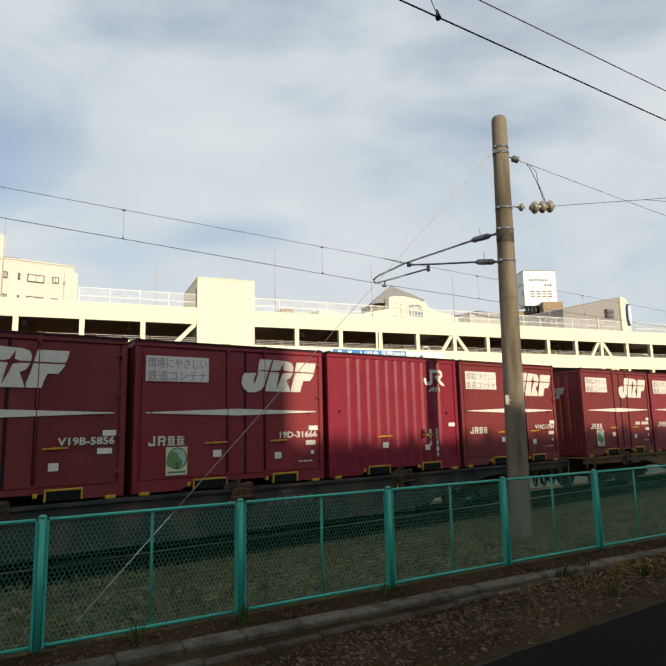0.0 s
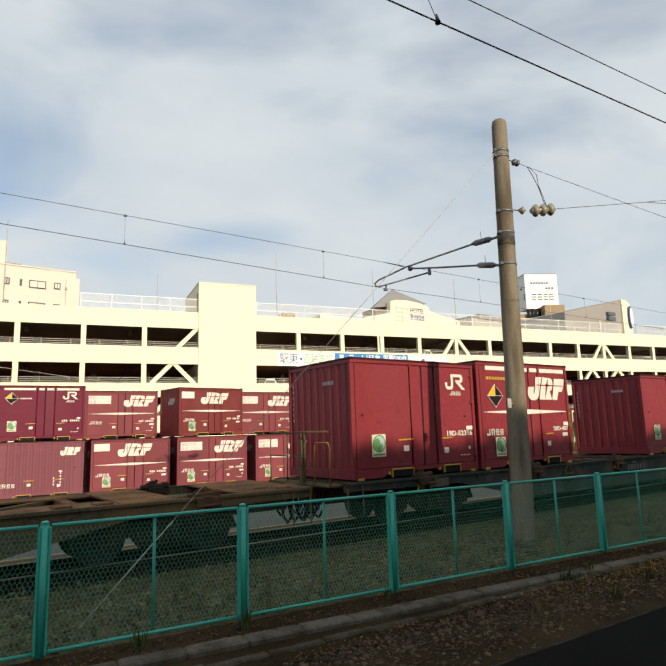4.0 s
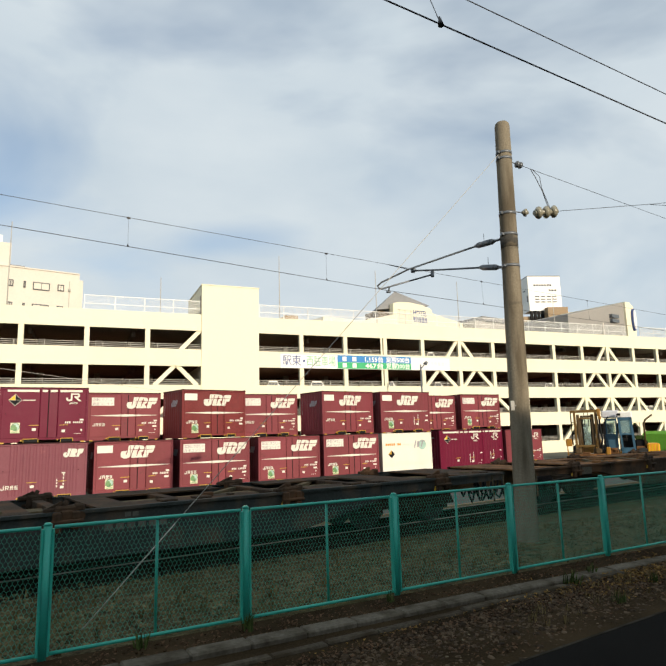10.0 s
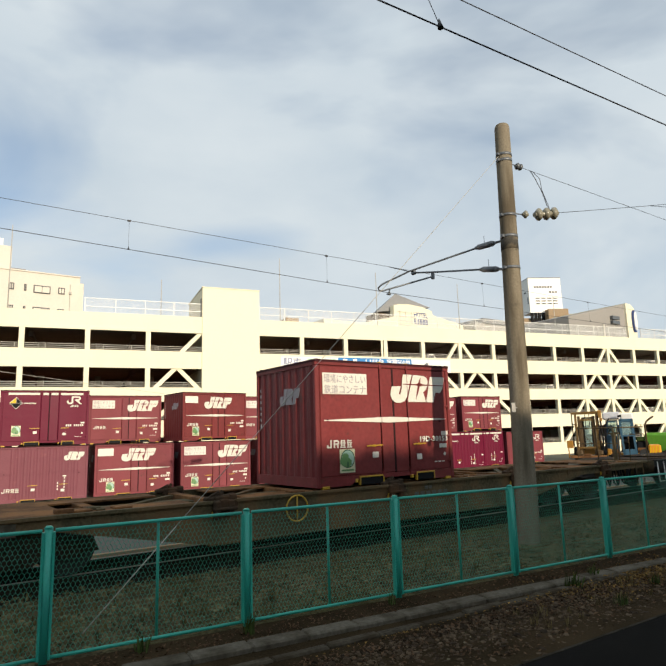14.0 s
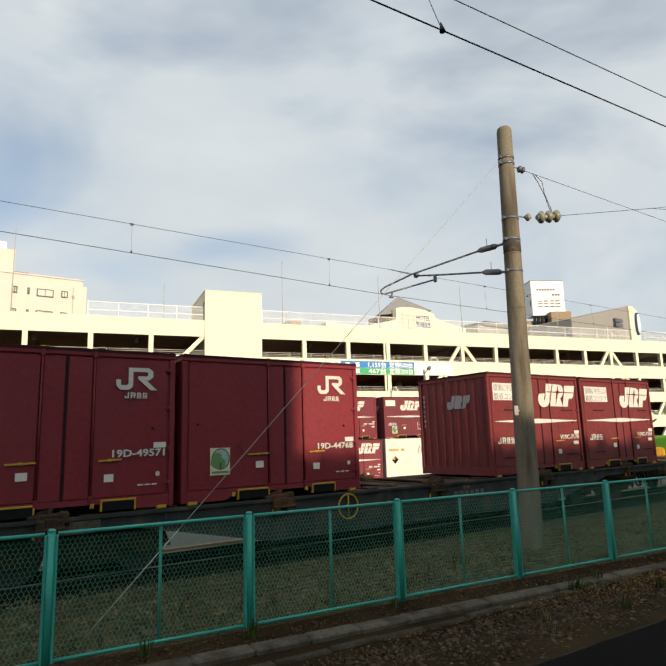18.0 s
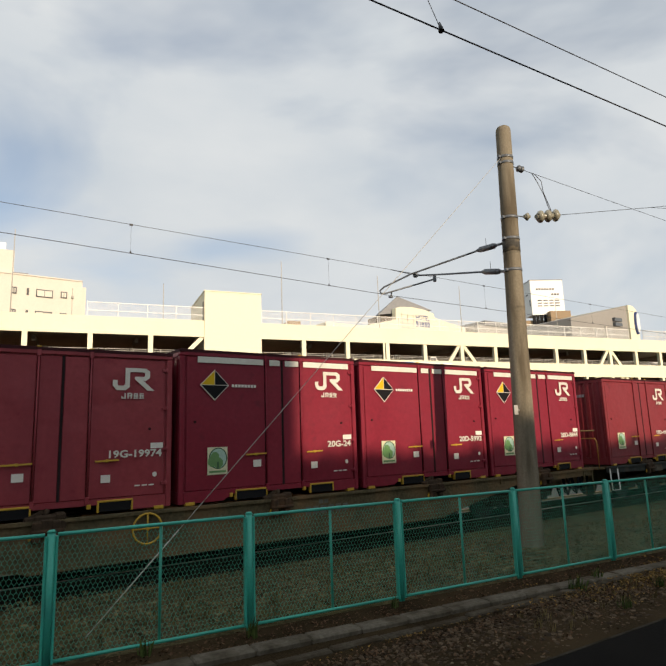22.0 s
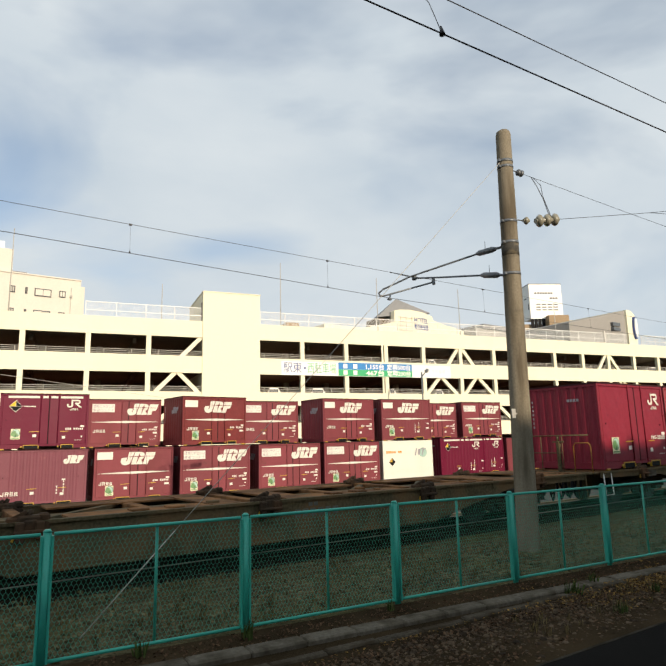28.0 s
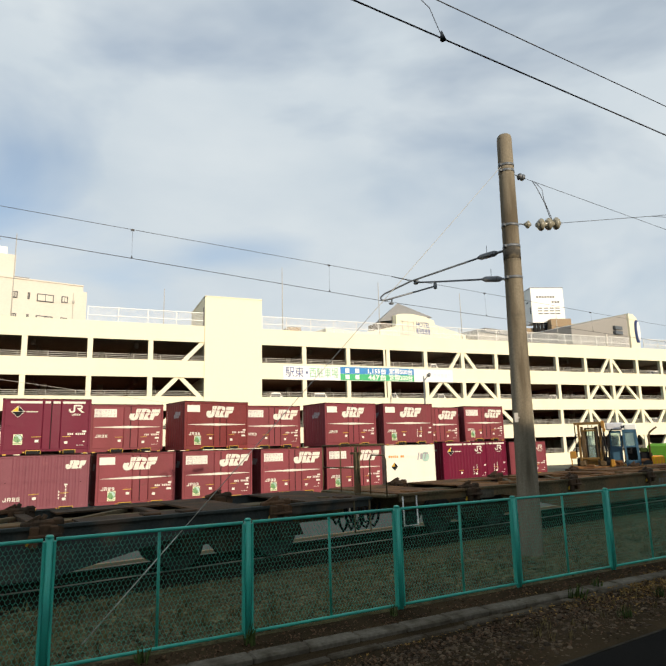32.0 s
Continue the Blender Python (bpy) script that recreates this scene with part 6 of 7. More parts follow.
    part("counterweight", Shape().box(2.35, 3.26, 0.1, 2.2, 0.28, 1.16, 0.10), "machine_orange", b, "orange counterweight")
    for i in range(4):
        part("warning_stripe", Shape().prism([(2.42 + i * 0.21, 0.36), (2.50 + i * 0.21, 0.36), (2.56 + i * 0.21, 1.10), (2.48 + i * 0.21, 1.10)], 0.085, 0.096), "sign_yellow", b)
    for x in (-0.1, 2.1):
        for y in (0.15, 2.1):
            part("wheel", Shape().tube((x, y, 0.42), (x, y + 0.4, 0.42), 0.42, n=20), "tyre", b)
    g = thing("storage_cover", "bright green sheet covering a long low stack", "cover")
    g.location = (56.4, 26.3, YARD_Z)
    g.rotation_euler = (0, 0, radians(-20))
    part("sheet", Shape().box(0, 16, 0, 5, 0.0, 2.0, 0.25), "lime", g)


# ---- the parking house ----
def make_parking():
    root = thing("parking_building", "cream painted multi-storey parking building with open decks", "building")
    root.location = (10.783, 48.82, 0)
    root.rotation_euler = (0, 0, math.atan2(-0.2209, 1.0))
    S0, S1 = -16.0, 84.0
    T0, T1 = 9.03, 13.99
    opens = [(9.28, 10.86), (6.31, 7.86), (3.67, 5.16), (0.69, 2.32)]
    bands = [(10.86, 12.27), (7.86, 9.28), (5.16, 6.31), (2.32, 3.67), (-0.55, 0.69)]
    for z0, z1 in bands:
        for a, b in ((S0, T0), (T1, S1)):
            part("parapet", Shape().box(a, b, 0.0, 0.18, z0, z1), "cream", root)
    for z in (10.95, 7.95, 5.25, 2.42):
        part("floor_slab", Shape().box(S0, S1, 0.181, 16.0, z, z + 0.22), "cream_inside" if z > 9 else "sunlit_brown_ceiling", root)
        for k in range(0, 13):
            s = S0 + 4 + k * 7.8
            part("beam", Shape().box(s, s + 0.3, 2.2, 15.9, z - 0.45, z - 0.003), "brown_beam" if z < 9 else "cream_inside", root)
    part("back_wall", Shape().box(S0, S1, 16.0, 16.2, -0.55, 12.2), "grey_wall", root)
    for a, b in ((S0 - 0.2, S0), (S1, S1 + 0.2)):
        part("end_wall", Shape().box(a, b, 0.0, 16.2, -0.55, 12.2), "cream", root)
    cols = [-13.7, -9.1, -4.5, 0.12, 4.7, 17.97, 22.28, 26.42, 30.55, 34.85, 38.95, 42.95, 47.0, 51.0, 54.8, 58.8, 62.7, 66.6, 70.5, 74.4, 78.3]
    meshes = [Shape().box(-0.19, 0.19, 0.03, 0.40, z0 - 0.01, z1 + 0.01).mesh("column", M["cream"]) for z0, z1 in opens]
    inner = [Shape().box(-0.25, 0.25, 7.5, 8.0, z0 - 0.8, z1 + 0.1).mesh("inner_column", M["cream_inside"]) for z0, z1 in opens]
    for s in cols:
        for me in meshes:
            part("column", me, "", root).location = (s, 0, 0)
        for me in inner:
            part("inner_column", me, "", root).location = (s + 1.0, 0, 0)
    for z0, z1 in opens[:2]:
        part("down_pipe", Shape().box(25.92, 26.10, 0.0, 0.1, z0, z1), "cream", root)
    braces = [(0, 7.35, 8.95), (0, 33.4, 34.6), (0, 36.4, 35.1), (0, 53.3, 54.5), (0, 56.3, 55.0), (0, 73.0, 74.2), (0, 75.6, 74.6),
              (1, 5.3, 6.9), (1, 8.75, 7.1), (1, 30.8, 32.3), (1, 34.3, 32.6), (1, 35.2, 36.6), (1, 38.7, 37.0), (1, 51.2, 52.7), (1, 54.4, 53.0), (1, 55.0, 56.5), (1, 58.5, 56.9),
              (2, 41.0, 39.2), (2, 49.5, 50.8), (2, 52.6, 51.2), (2, 53.4, 54.6), (2, 56.3, 55.0), (2, 57.2, 58.5), (2, 60.3, 58.9), (2, 61.3, 62.5), (2, 64.2, 62.9),
              (3, 47.6, 49.2), (3, 56.6, 57.6), (3, 60.2, 58.2), (3, 61.2, 62.6), (3, 64.2, 62.9), (2, 5.3, 6.9), (2, 8.75, 7.1), (3, 5.3, 6.9), (3, 8.75, 7.1)]
    for row, a, b in braces:
        z0, z1 = opens[row]
        part("diagonal_brace", Shape().bar((a, 0.25, z0 - 0.05), (b, 0.25, z1 + 0.05), 0.24, 0.34), "cream", root)
    for z0, z1 in opens:
        for a, b in ((S0, T0), (T1, S1)):
            s = Shape()
            for dz in (0.12, 0.27, 0.42):
                s.box(a, b, 0.30, 0.34, z0 + dz, z0 + dz + 0.04)
            k = a + 0.5
            while k < b:
                s.box(k, k + 0.05, 0.345, 0.39, z0 - 0.1, z0 + 0.46)
                k += 2.1
            part("deck_railing", s, "grey_wall", root)
    part("stair_tower", Shape().box(T0, T1, -0.12, 7.0, -0.55, 14.82), "cream", root)
    part("tower_cap", Shape().box(T0 - 0.05, T1 + 0.05, -0.17, 7.05, 14.822, 14.90), "cream", root)
    part("tower_slot", Shape().box(T0 - 0.02, T0, 0.2, 0.8, 12.4, 14.0), "cream_inside", root)
    # fence along the roof edge
    s = Shape()
    for a, b in ((-0.2, T0 - 0.1), (T1 + 0.1, 58.2), (60.5, S1)):
        for z in (12.75, 13.42):
            s.box(a, b, 0.20, 0.25, z, z + 0.05)
        k = a
        while k < b:
            s.box(k, k + 0.06, 0.255, 0.31, 12.2, 13.5)
            k += 2.3
    part("roof_fence", s, "white", root, "white steel roof fence with netting")
    s = Shape()
    for a, b in ((-0.2, T0 - 0.1), (T1 + 0.1, 58.2), (60.5, S1)):
        k = a
        while k < b:
            s.box(k, k + 0.012, 0.225, 0.235, 12.27, 13.45)
            k += 0.055
    part("roof_netting", s, "white_net", root)
    for x, z in ((-5.6, 19.0), (5.7, 15.4), (16.1, 18.2), (25.9, 17.6), (35.3, 17.2), (47.9, 16.6)):
        m = thing("roof_mast", "thin steel mast standing on the parking roof", "mast", "masts on the parking roof")
        u = Vector((0.9765, -0.2157, 0))
        m.location = Vector((10.783, 48.82, 0)) + u * x + Vector((0.2157, 0.9765, 0)) * 0.5 + Vector((0, 0, 11.1))
        part("pole", Shape().tube((0, 0, 0), (0, 0, z - 11.1), 0.045, 0.03, n=8), "grey_wall", m)
    u = thing("roof_unit", "small beige plant boxes on the parking roof", "plant box")
    u.location, u.rotation_euler = (10.783, 48.82, 0), root.rotation_euler
    part("tall_box", Shape().box(17.45, 18.75, 3.0, 4.6, 11.15, 13.25, 0.03), "tan", u)
    part("low_box", Shape().box(18.75 + 0.01, 23.4, 3.2, 4.6, 11.15, 12.62, 0.03), "pale_wall", u)
    # the banner
    ban = thing("banner", "long white banner with blue and green fields about parking spaces", "banner")
    ban.location = (10.783, 48.82, 0)
    ban.rotation_euler = root.rotation_euler
    part("cloth", Shape().box(15.95, 33.5, -0.05, -0.004, 7.85, 9.06), "white", ban)
    part("blue_field", Shape().box(21.4, 29.1, -0.058, -0.052, 8.47, 9.10), "blue", ban)
    part("green_field", Shape().box(21.4, 29.1, -0.058, -0.052, 7.88, 8.46), "green", ban)
    writing("lettering", "駅東", 16.15, 8.15, 1.7, 0.74, -0.054, "navy", ban)
    part("dot", Shape().box(18.05, 18.25, -0.056, -0.052, 8.4, 8.6), "navy", ban)
    writing("lettering", "西駐車場", 18.4, 8.15, 2.8, 0.74, -0.054, "leafink", ban)
    for z, a, b in ((8.57, "1,155台", "定期500台"), (7.98, "467台", "定期200台")):
        part("word_bars", Shape().box(21.9, 22.3, -0.064, -0.06, z, z + 0.4).box(22.9, 23.3, -0.064, -0.06, z, z + 0.4), "white", ban)
        writing("lettering", a, 24.2, z, 1.9, 0.42, -0.062, "white", ban, heavy=0.012)
        writing("lettering", b, 26.4, z, 2.55, 0.42, -0.062, "white", ban, heavy=0.012)
    s = Shape()
    for k in range(9):
        s.box(29.6 + k * 0.42, 29.9 + k * 0.42, -0.056, -0.052, 8.3, 8.65)
    part("word_bars", s, "white_net", ban)
    # lamp post before the building
    lp = thing("street_lamp", "thin grey lamp post with a drooping head", "lamp post")
    lp.location = (36.35, 38.2, YARD_Z)
    part("pole", Shape().tube((0, 0, 0), (0, 0, 8.35), 0.08, 0.06, n=10), "steel", lp)
    part("lamp_head", Shape().tube((0.05, 0, 8.0), (0.45, -0.1, 8.45), 0.05, n=8).tube((0.45, -0.1, 8.4), (0.62, -0.15, 8.62), 0.17, 0.12, n=12), "steel", lp)
    # low roof things before the building
    for i, (s0, wd, z) in enumerate(((19.0, 1.6, 6.05), (27.1, 0.9, 6.1), (14.9, 1.4, 6.05), (32.2, 1.2, 6.1), (41.8, 1.6, 6.1), (46.2, 1.5, 6.1), (31.5, 1.2, 9.1), (62.0, 2.4, 9.1), (60.3, 3.2, 3.5))):
        car = thing("parked_car", "white car parked behind the deck railing", "car", "cars parked on the decks")
        car.location = Vector((10.783, 48.82, 0)) + Vector((0.9765, -0.2157, 0)) * s0 + Vector((0.2157, 0.9765, 0)) * 1.2 + Vector((0, 0, z - 0.6))
        car.rotation_euler = root.rotation_euler
        part("body", Shape().prism([(0, 0.25), (0, 0.75), (0.15, 0.85), (0.35, 1.35), (wd - 0.3, 1.38), (wd, 0.9), (wd, 0.25)], 0, 3.6), "white", car)
        part("windscreen", Shape().box(0.3, wd - 0.25, -0.02, -0.004, 0.88, 1.25), "window", car)


# ---- buildings beyond ----
def block(root, x0, x1, y0, y1, z0, z1, material, name="wall", c=0.0):
    return part(name, Shape().box(x0, x1, y0, y1, z0, z1, c), material, root)


def make_far_buildings():
    a = thing("apartment_building", "pale cream apartment building with a stepped tower", "building")
    q = 1.26

    def U(v):
        return (v - 2.02) * q + 2.02

    def ab(name, x0, x1, y0, y1, z0, z1, material, parent=a):
        return part(name, Shape().box(x0 * q, x1 * q, y0 * q, y1 * q, U(z0), U(z1)), material, parent)

    ab("wall", -12, 13.55, 65, 80, 0.0, 19.2, "pale_wall")
    ab("roof_edge", -12, 13.55, 64.9, 80, 19.2, 19.32, "pale_wall")
    ab("side_wall", 13.551, 14.0, 65.3, 80, 0.0, 18.7, "pale_wall")
    ab("tower", -12, 7.1, 65.4, 78, 19.32, 21.75, "pale_wall")
    ab("tower_top", -8, 6.35, 66.2, 77, 21.75, 22.7, "white")
    for y in (66.4, 68):
        part("roof_rack", Shape().tube((5.5 * q, y * q, U(22.7)), (5.5 * q, y * q, U(23.7)), 0.09, n=8).tube((4.6 * q, y * q, U(22.7)), (4.6 * q, y * q, U(23.7)), 0.09, n=8).tube((4.4 * q, y * q, U(23.5)), (5.7 * q, y * q, U(23.5)), 0.07, n=8), "grey_wall", a)
    ab("ledge", 6.981, 8.4, 65.2, 66.0, 19.33, 19.50, "grey_roof")
    for z in (17.25, 15.0, 12.75):
        for x0, x1 in ((6.95, 7.4), (8.35, 8.5), (9.2, 10.7), (11.5, 12.05), (2.0, 3.4), (4.2, 4.7)):
            dz = -0.1 if x1 - x0 > 1 else 0.02
            w = ab("window", x0 - 0.03, x1 + 0.03, 64.90, 64.999, z + dz - 0.03, z + 0.66, "sign_ink")
            m = (x0 + x1) / 2
            ab("pane", x0 + 0.06, m - 0.025, 64.88, 64.898, z + dz + 0.06, z + 0.56, "pale_wall" if x1 - x0 > 1 or x0 > 11 else "grey_wall", w)
            ab("pane", m + 0.025, x1 - 0.06, 64.88, 64.898, z + dz + 0.06, z + 0.56, "pale_wall" if x1 - x0 > 1 and z > 16 or x0 > 11 else "grey_wall", w)
    part("pipe", Shape().tube((12.6 * q, 64.93 * q, 12), (12.6 * q, 64.93 * q, U(18.4)), 0.04, n=6).box(12.5 * q, 12.72 * q, 64.8 * q, 64.99 * q, U(17.3), U(17.55)), "grey_wall", a)

    h = thing("hotel_building", "cream hotel with a curved gable and a grey hipped roof", "building")
    curve = [(52.0, 18.2), (56.0, 19.3), (60.3, 20.3), (63.2, 21.0), (65.7, 21.6), (65.8, 23.6), (67.0, 23.9), (69.5, 24.1), (72.5, 23.9), (74.6, 23.4), (74.8, 22.7), (77.5, 22.2), (82.0, 21.6), (86.5, 20.8), (86.5, -0.5), (52.0, -0.5)]
    part("wall", Shape().prism(curve, 75.0, 76.0), "cream", h)
    block(h, 52, 86.5, 76.0, 92, -0.5, 20.2, "cream", "rear_wall")
    s = Shape()
    s.add([(62.9, 76.2, 22.4), (75.4, 76.2, 24.35), (76.4, 80.5, 24.35), (64.6, 80.5, 22.4), (68.0, 77.0, 26.3), (69.3, 79, 26.3)], [(0, 1, 4), (1, 2, 5, 4), (2, 3, 5), (3, 0, 4, 5), (0, 3, 2, 1)])
    part("roof", s, "grey_roof", h)
    block(h, 63.6, 68.0, 76.4, 80, 20.0, 22.35, "machine_brown", "loft")
    writing("lettering", "HOTEL", 70.25, 22.0, 3.3, 0.9, 74.98, "navy", h, heavy=0.03)
    s = Shape()
    for k in range(5):
        s.box(70.25 + k * 0.68, 70.75 + k * 0.68, 74.95, 74.995, 20.75, 21.7)
    part("name_bars", s, "navy", h)
    s = Shape()
    for k in range(4):
        s.box(66.6, 70.0, 74.9, 74.98, 20.3 + k * 0.75, 20.42 + k * 0.75)
    for k in range(3):
        s.box(67.0 + k * 1.3, 67.12 + k * 1.3, 74.9, 74.98, 19.8, 22.8)
    part("sign_rack", s, "pale_wall", h)
    block(h, 55.6, 62.5, 71.5, 74.9, 17.0, 18.4, "tan", "annex")

    t = thing("sign_tower", "white box sign on the roof of a tan hotel", "building")
    t.location = (150.9, 110.0, 0)
    t.rotation_euler = (0, 0, radians(-30))
    block(t, 0, 10.2, 0, 5.1, 36.9, 47.6, "white", "sign_box")
    block(t, -0.05, 10.25, -0.05, 5.15, 47.6, 47.85, "grey_roof", "sign_cap")
    s = Shape()
    for k in range(4):
        x = 1.9 + k * 1.85
        for q in range(3):
            s.box(x, x + 1.3, -0.1, -0.02, 39.5 + q * 0.85, 39.8 + q * 0.85)
    for k in range(7):
        s.box(1.7 + k * 0.85, 2.25 + k * 0.85, -0.1, -0.02, 44.6, 45.1)
    for k in range(3):
        s.box(6.4 + k * 0.9, 7.0 + k * 0.9, -0.1, -0.02, 43.0, 43.5)
    s.box(-0.1, -0.02, 0.8, 1.2, 39.8, 41.8).box(-0.1, -0.02, 2.2, 3.4, 43.4, 43.8)
    part("name_bars", s, "sign_ink", t)
    s = Shape()
    for k in range(9):
        s.box(0.1 + k * 1.15, 0.95 + k * 1.15, 0.1, 0.5, 34, 36.9)
    part("sign_frame", s, "black", t)
    block(t, -3.0, 10.8, 1.0, 14, -0.5, 35.4, "tan", "wall")
    block(t, 4.6, 10.8, -2.2, 0.99, -0.5, 37.6, "tan", "bay")
    block(t, 10.801, 14.0, -1.2, 10, -0.5, 36.2, "pale_wall", "wing")
    block(t, 11.6, 12.9, -1.3, -1.2, 33.0, 34.6, "window", "window")

    r = thing("office_building", "office block with a side greyed for shade and a cream round-shouldered front", "building")
    s = Shape()
    s.add([(97.2, 62.85, -0.5), (111.3, 60.0, -0.5), (111.3, 76, -0.5), (97.2, 80, -0.5), (97.2, 62.85, 22.4), (111.3, 60.0, 25.5), (111.3, 76, 25.5), (97.2, 80, 22.4)],
          [(0, 1, 5, 4), (1, 2, 6, 5), (2, 3, 7, 6), (3, 0, 4, 7), (4, 5, 6, 7), (3, 2, 1, 0)])
    part("side_wall", s, "office_shade_grey", r)
    part("front_wall", Shape().prism([(111.301, -0.5), (114.2, -0.5), (114.35, 19.0), (114.8, 21.5), (114.7, 24.0), (114.0, 25.0), (112.8, 25.6), (111.301, 25.6)], 59.6, 75.8), "cream", r)
    disc = [(113.55 + 0.62 * math.cos(i * math.pi / 10), 22.2 + 2.2 * math.sin(i * math.pi / 10)) for i in range(20)]
    part("round_sign", Shape().prism(disc, 59.2, 59.59), "navy", r, "round white sign with a dark ring")
    disc = [(113.62 + 0.52 * math.cos(i * math.pi / 10), 22.2 + 1.9 * math.sin(i * math.pi / 10)) for i in range(20)]
    part("sign_face", Shape().prism(disc, 59.1, 59.19), "white", r)
    for z in (22.3, 21.4):
        part("window", Shape().box(107.4, 109.8, 60.2, 60.75, z, z + 0.65), "window", r)
    part("pipe", Shape().box(105.2, 105.5, 60.9, 61.2, 18, 21.2), "pale_wall", r)
    g = thing("rooftop_block", "greenish grey plant room on a distant roof", "building")
    block(g, 82.5, 92.0, 72, 80, -0.5, 21.6, "grey_wall")
    block(g, 84.0, 91.8, 71.5, 80, 21.601, 22.4, "grey_roof", "roof")
    w = thing("rooftop_block", "small white box on a distant roof", "building")
    block(w, 92.4, 95.6, 74, 80, -0.5, 21.4, "white")

    # an unseen building added behind the camera to shade the path and the train
    st = thing("station_building", "plain grey unseen building added to shade path and train", "building")
    EX = 3.61
    block(st, EX, 90, -40, -30, 0.0, 11.62, "station", "low_wing")
    lean = SUN_X * 16
    s = Shape().add([(EX - 0.01, -30, 0), (EX - 0.01 - lean, -46, 0), (-70, -46, 0), (-70, -30, 0), (EX - 0.01, -30, 14.2), (EX - 0.01 - lean, -46, 14.2), (-70, -46, 14.2), (-70, -30, 14.2)],
                    [(0, 1, 2, 3), (7, 6, 5, 4), (0, 4, 5, 1), (1, 5, 6, 2), (2, 6, 7, 3), (3, 7, 4, 0)])
    part("tall_wing", s, "station", st)
    # unseen blocks added along the roof so that its shadow falls jagged
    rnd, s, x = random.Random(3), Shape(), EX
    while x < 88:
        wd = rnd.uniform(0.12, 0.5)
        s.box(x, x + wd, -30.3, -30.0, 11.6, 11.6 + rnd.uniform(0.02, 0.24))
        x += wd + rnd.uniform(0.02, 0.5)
    part("roof_edge", s, "station", st, "unseen blocks added to roughen the shadow edge")


# ---- loose stones and weeds ----
def make_litter():
    rnd = random.Random(5)
    ico = [Vector(v).normalized() for v in ((0, -0.53, 0.85), (0, 0.53, 0.85), (0, -0.53, -0.85), (0, 0.53, -0.85), (0.85, 0, 0.53), (-0.85, 0, 0.53), (0.85, 0, -0.53), (-0.85, 0, -0.53), (0.53, 0.85, 0), (-0.53, 0.85, 0), (0.53, -0.85, 0), (-0.53, -0.85, 0))]
    faces = [(0, 4, 1), (0, 1, 5), (0, 5, 11), (0, 11, 10), (0, 10, 4), (4, 10, 6), (4, 6, 8), (4, 8, 1), (1, 8, 9), (1, 9, 5), (5, 9, 7), (5, 7, 11), (11, 7, 2), (11, 2, 10), (10, 2, 6), (6, 2, 3), (6, 3, 8), (8, 3, 9), (9, 3, 7), (7, 3, 2)]

    def stones(name, n, box_, size, label, y_line=None, material="stone"):
        V, F = [], []
        for _ in range(n):
            x = rnd.uniform(box_[0], box_[1])
            y = rnd.uniform(box_[2], box_[3])
            if y_line:
                y += y_line(x)
            z = -0.012 if y < 5.0 else -0.045 if y < 8.4 else -0.13
            r = size * rnd.uniform(0.4, 1.3) ** 1.5
            k = len(V)
            sx, sy, sz = r * rnd.uniform(0.7, 1.4), r * rnd.uniform(0.7, 1.4), r * rnd.uniform(0.4, 0.9)
            for v in ico:
                q = rnd.uniform(0.75, 1.2)
                V.append((x + v.x * sx * q, y + v.y * sy * q, z + 0.2 * sz + v.z * sz * q))
            F += [tuple(i + k for i in f) for f in faces]
        me = bpy.data.meshes.new(name)
        me.from_pydata(V, [], F)
        me.materials.append(M[material])
        tagged(new(name, me), label, "stones", "", "stuff")

    stones("gravel", 20000, (-2, 15, 3.72, 4.95), 0.017, "loose dark gravel beside the path")
    stones("rubble", 2600, (-2, 15, 3.72, 4.85), 0.027, "larger broken stones in the gravel", lambda x: 0.0 if x < 6 else 0.02 * (x - 6))
    stones("pale_stones", 300, (-2, 15, 3.72, 4.9), 0.017, "scattered pale stones in the gravel", None, "pale_stone")
    stones("ballast", 22000, (-4, 26, 0.15, 3.4), 0.024, "grey ballast stones between fence and rails", lambda x: 6.75 - 0.110 * (x - 1.2), "moss_stone")
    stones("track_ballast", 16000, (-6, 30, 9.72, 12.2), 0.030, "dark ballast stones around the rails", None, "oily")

    def tuft(name, spots, height, material, label):
        s = Shape()
        for x, y, k, hh in spots:
            for _ in range(k):
                a, r = rnd.uniform(0, 6.28), rnd.uniform(0, 0.10) * hh / 0.15
                px, py = x + r * math.cos(a), y + r * math.sin(a)
                h2 = hh * rnd.uniform(0.5, 1.2)
                dx, dy = rnd.uniform(-0.5, 0.5) * h2, rnd.uniform(-0.5, 0.5) * h2
                w = 0.006 + 0.02 * hh
                s.add([(px - w, py, -0.045), (px + w, py, -0.045), (px + dx * 0.5 + w * 0.8, py + dy * 0.5, h2 * 0.6 - 0.03), (px + dx * 0.5 - w * 0.8, py + dy * 0.5, h2 * 0.6), (px + dx, py + dy, h2)], [(0, 1, 2, 3), (3, 2, 4)])
        setting(name, s, material, label, "weeds", "stuff")

    def leaves(name, spots, material, label):
        s = Shape()
        for x, y, k in spots:
            for _ in range(k):
                px, py, r, a = x + rnd.gauss(0, 0.05), y + rnd.gauss(0, 0.05), rnd.uniform(0.010, 0.026), rnd.uniform(0, 6.28)
                ca, sa, z = math.cos(a) * r, math.sin(a) * r, (0.012 if py < 5.0 else -0.02) + rnd.uniform(-0.004, 0.012)
                t0, t1 = rnd.uniform(-0.6, 0.6) * r, rnd.uniform(-0.6, 0.6) * r
                s.add([(px - ca, py - sa, z + t0), (px + sa * 0.5, py - ca * 0.5, z + t1), (px + ca, py + sa, z - t0), (px - sa * 0.5, py + ca * 0.5, z + 0.004)], [(0, 1, 2, 3)])
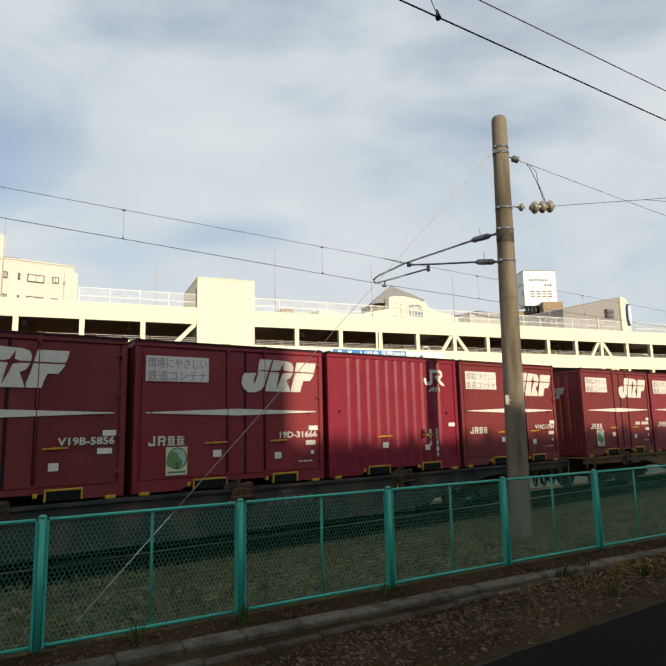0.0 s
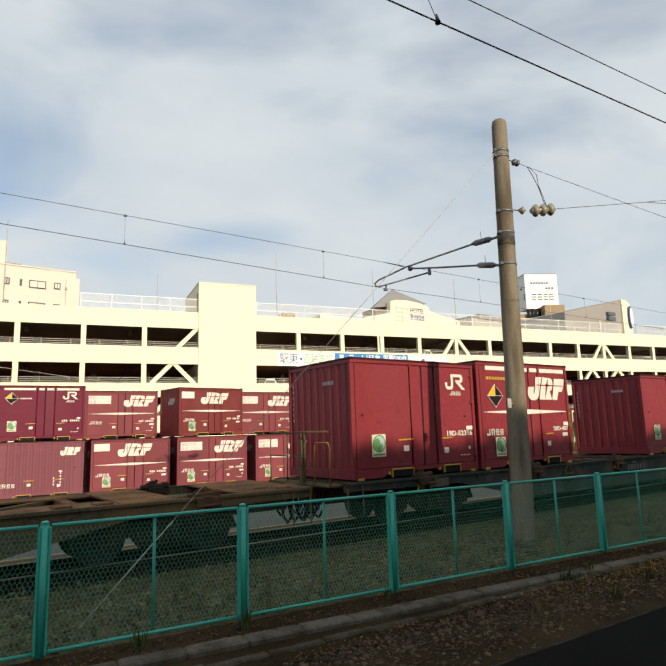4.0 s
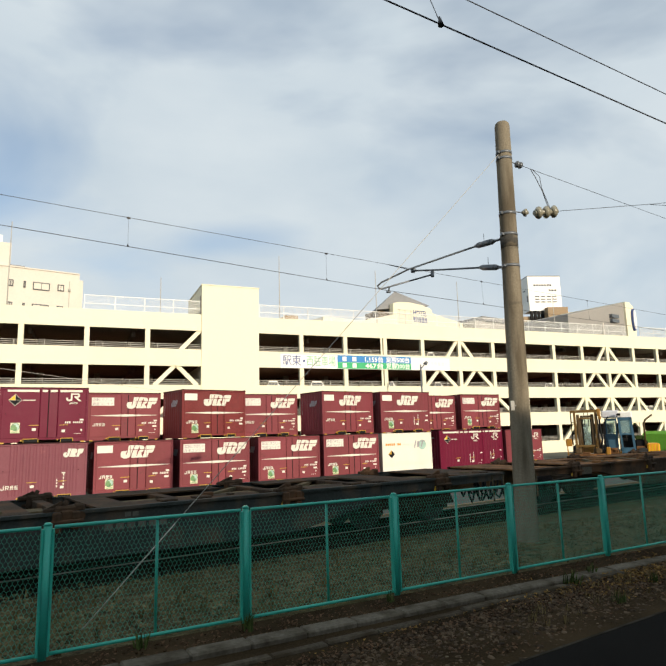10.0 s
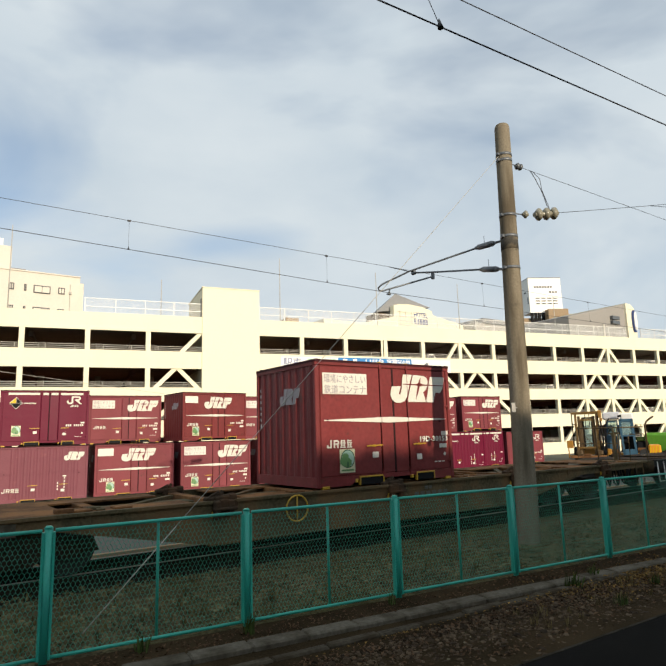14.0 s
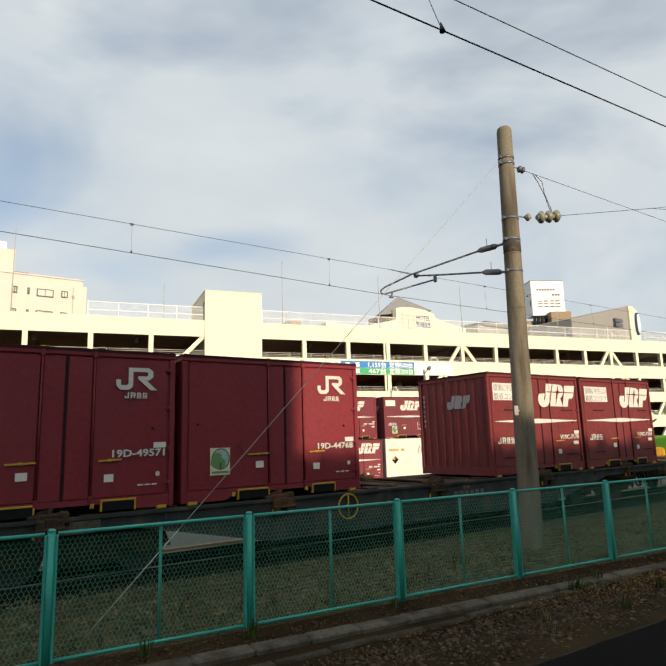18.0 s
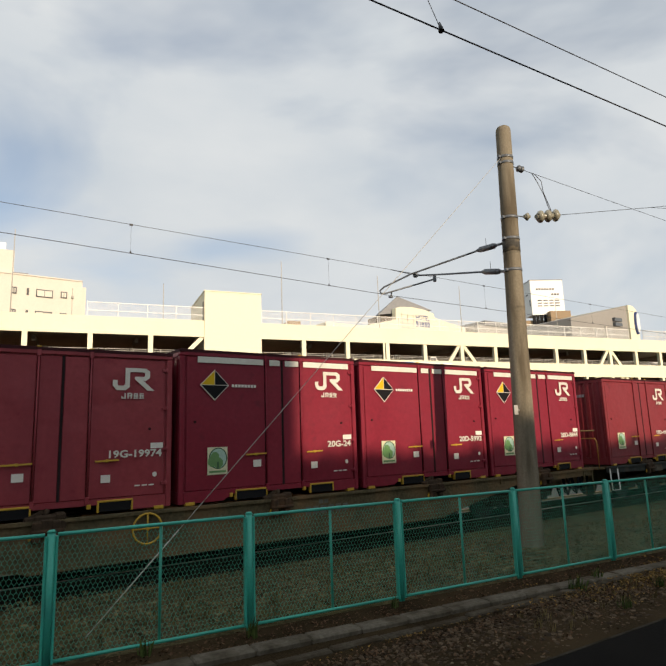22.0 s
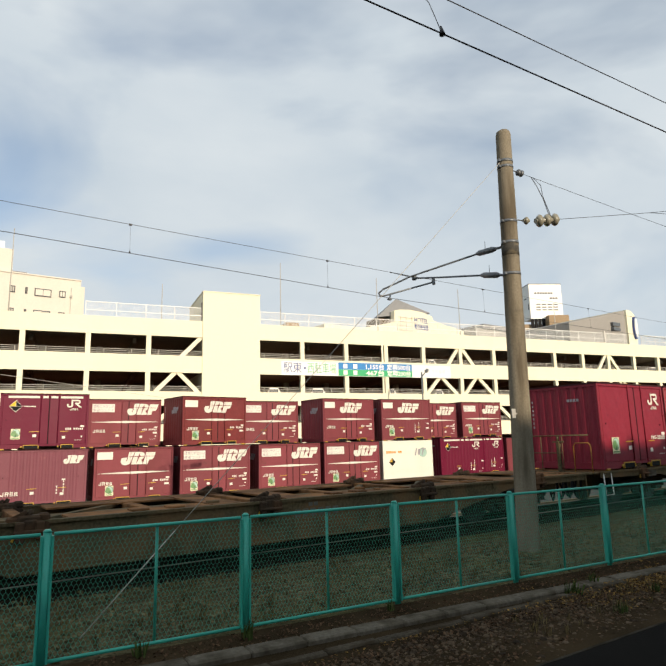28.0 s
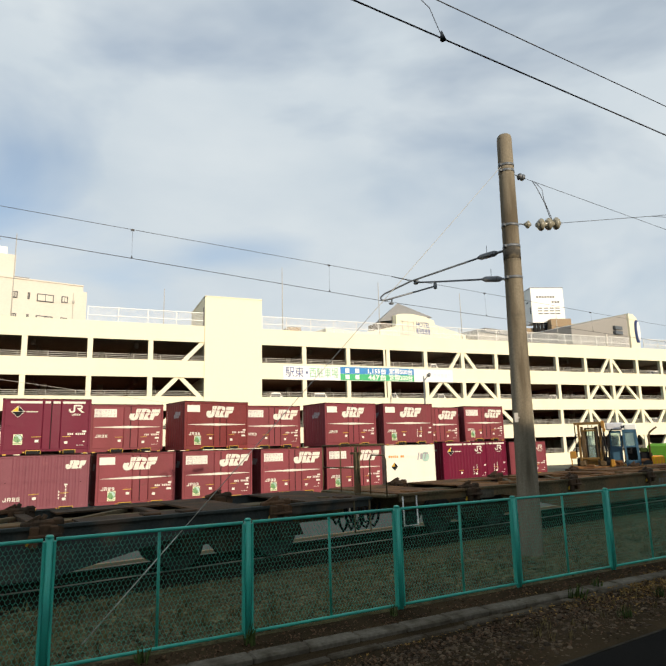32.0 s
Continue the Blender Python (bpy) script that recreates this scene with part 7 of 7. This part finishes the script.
        setting(name, s, material, label, "leaves", "stuff")

    spots = [(2.05, 6.36, 22, 0.12), (3.12, 6.15, 22, 0.14), (7.25, 5.0, 45, 0.16), (7.9, 5.15, 30, 0.14), (8.1, 4.35, 40, 0.12), (6.9, 4.15, 25, 0.12), (5.0, 6.0, 12, 0.10)]
    tuft("weeds", spots, 0.15, "weed", "small green weeds along the kerb")
    spots = [(rnd.uniform(5.5, 11), rnd.uniform(4.05, 4.75), 9, rnd.uniform(0.05, 0.11)) for _ in range(40)]
    spots += [(x, 6.5 - 0.11 * (x - 1.2) + rnd.uniform(0.2, 3.0), 6, rnd.uniform(0.04, 0.10)) for x in [rnd.uniform(0.5, 18) for _ in range(260)]]
    brown = [(x, 6.40 - 0.110 * (x - 1.2) + rnd.uniform(-0.45, 0.10), 4) for x in [rnd.uniform(1.0, 14.0) for _ in range(900)]]
    brown += [(x, 5.10 - 0.085 * (x - 1.2) + rnd.gauss(0.0, 0.10), 4) for x in [rnd.uniform(1.5, 14) for _ in range(500)]]
    brown += [(x, rnd.uniform(3.85, 4.9), 3) for x in [rnd.uniform(3.0, 12) for _ in range(700)]]
    leaves("leaf_litter", brown, "soil", "dry brown leaves strewn along the kerb")
    gold = [(rnd.gauss(8.4, 0.9), rnd.gauss(4.75, 0.26), 4) for _ in range(420)]
    gold += [(x, 5.08 - 0.05 * (x - 4.0) + rnd.gauss(0, 0.04), 3) for x in [rnd.uniform(3.2, 7.4) for _ in range(70)]]
    leaves("fallen_leaves", gold, "yellow_leaf", "dry yellow leaves and grass on the soil by the path")
    tuft("dry_grass", spots, 0.1, "dry_weed", "thin dry grass in the gravel")


make_ground()
make_track(TRACK_Y, -40, 130)
make_mast()
make_wires()
make_train()
make_yard()
make_forklifts()
make_parking()
make_far_buildings()
make_litter()
make_fence()


# ---- what moves: the train rolls to the right and slows down ----
TRAVEL = [(0, 0.40), (1, 8.46), (2, 16.34), (3, 24.38), (4, 32.43), (5, 40.44), (6, 48.32), (7, 56.11), (8, 63.79), (9, 71.33), (10, 78.67), (11, 85.80), (12, 92.64), (13, 99.19), (14, 105.39), (15, 111.26), (16, 116.80), (17, 122.01), (18, 126.89), (19, 131.45), (20, 135.69), (21, 139.66), (22, 143.40), (23, 146.95), (24, 150.39), (25, 153.74), (26, 157.06), (27, 160.35), (28, 163.64), (29, 166.91), (30, 170.17), (31, 173.37), (32, 176.51)]


def motions():
    for ob, s, y, z in MOVERS:
        walk(ob, [(t, pose(s + d, y, z)) for t, d in TRAVEL])
    # every wheelset turns as far as its wagon rolls
    ts, ds = [t for t, d in TRAVEL], [d for t, d in TRAVEL]
    span = ds[-1] - ds[0]
    steps = [i * span / int(span / 0.58 + 1) for i in range(int(span / 0.58 + 1) + 1)]
    turns = [(min(float(np.interp(ds[0] + s, ds, ts)), 32.0), s / 0.41) for s in steps]
    for ob, k, dx in WHEELS:
        walk(ob, [(t, pose(dx, 0, 0.41, 0, math.degrees(a), 0)) for t, a in turns])


motions()
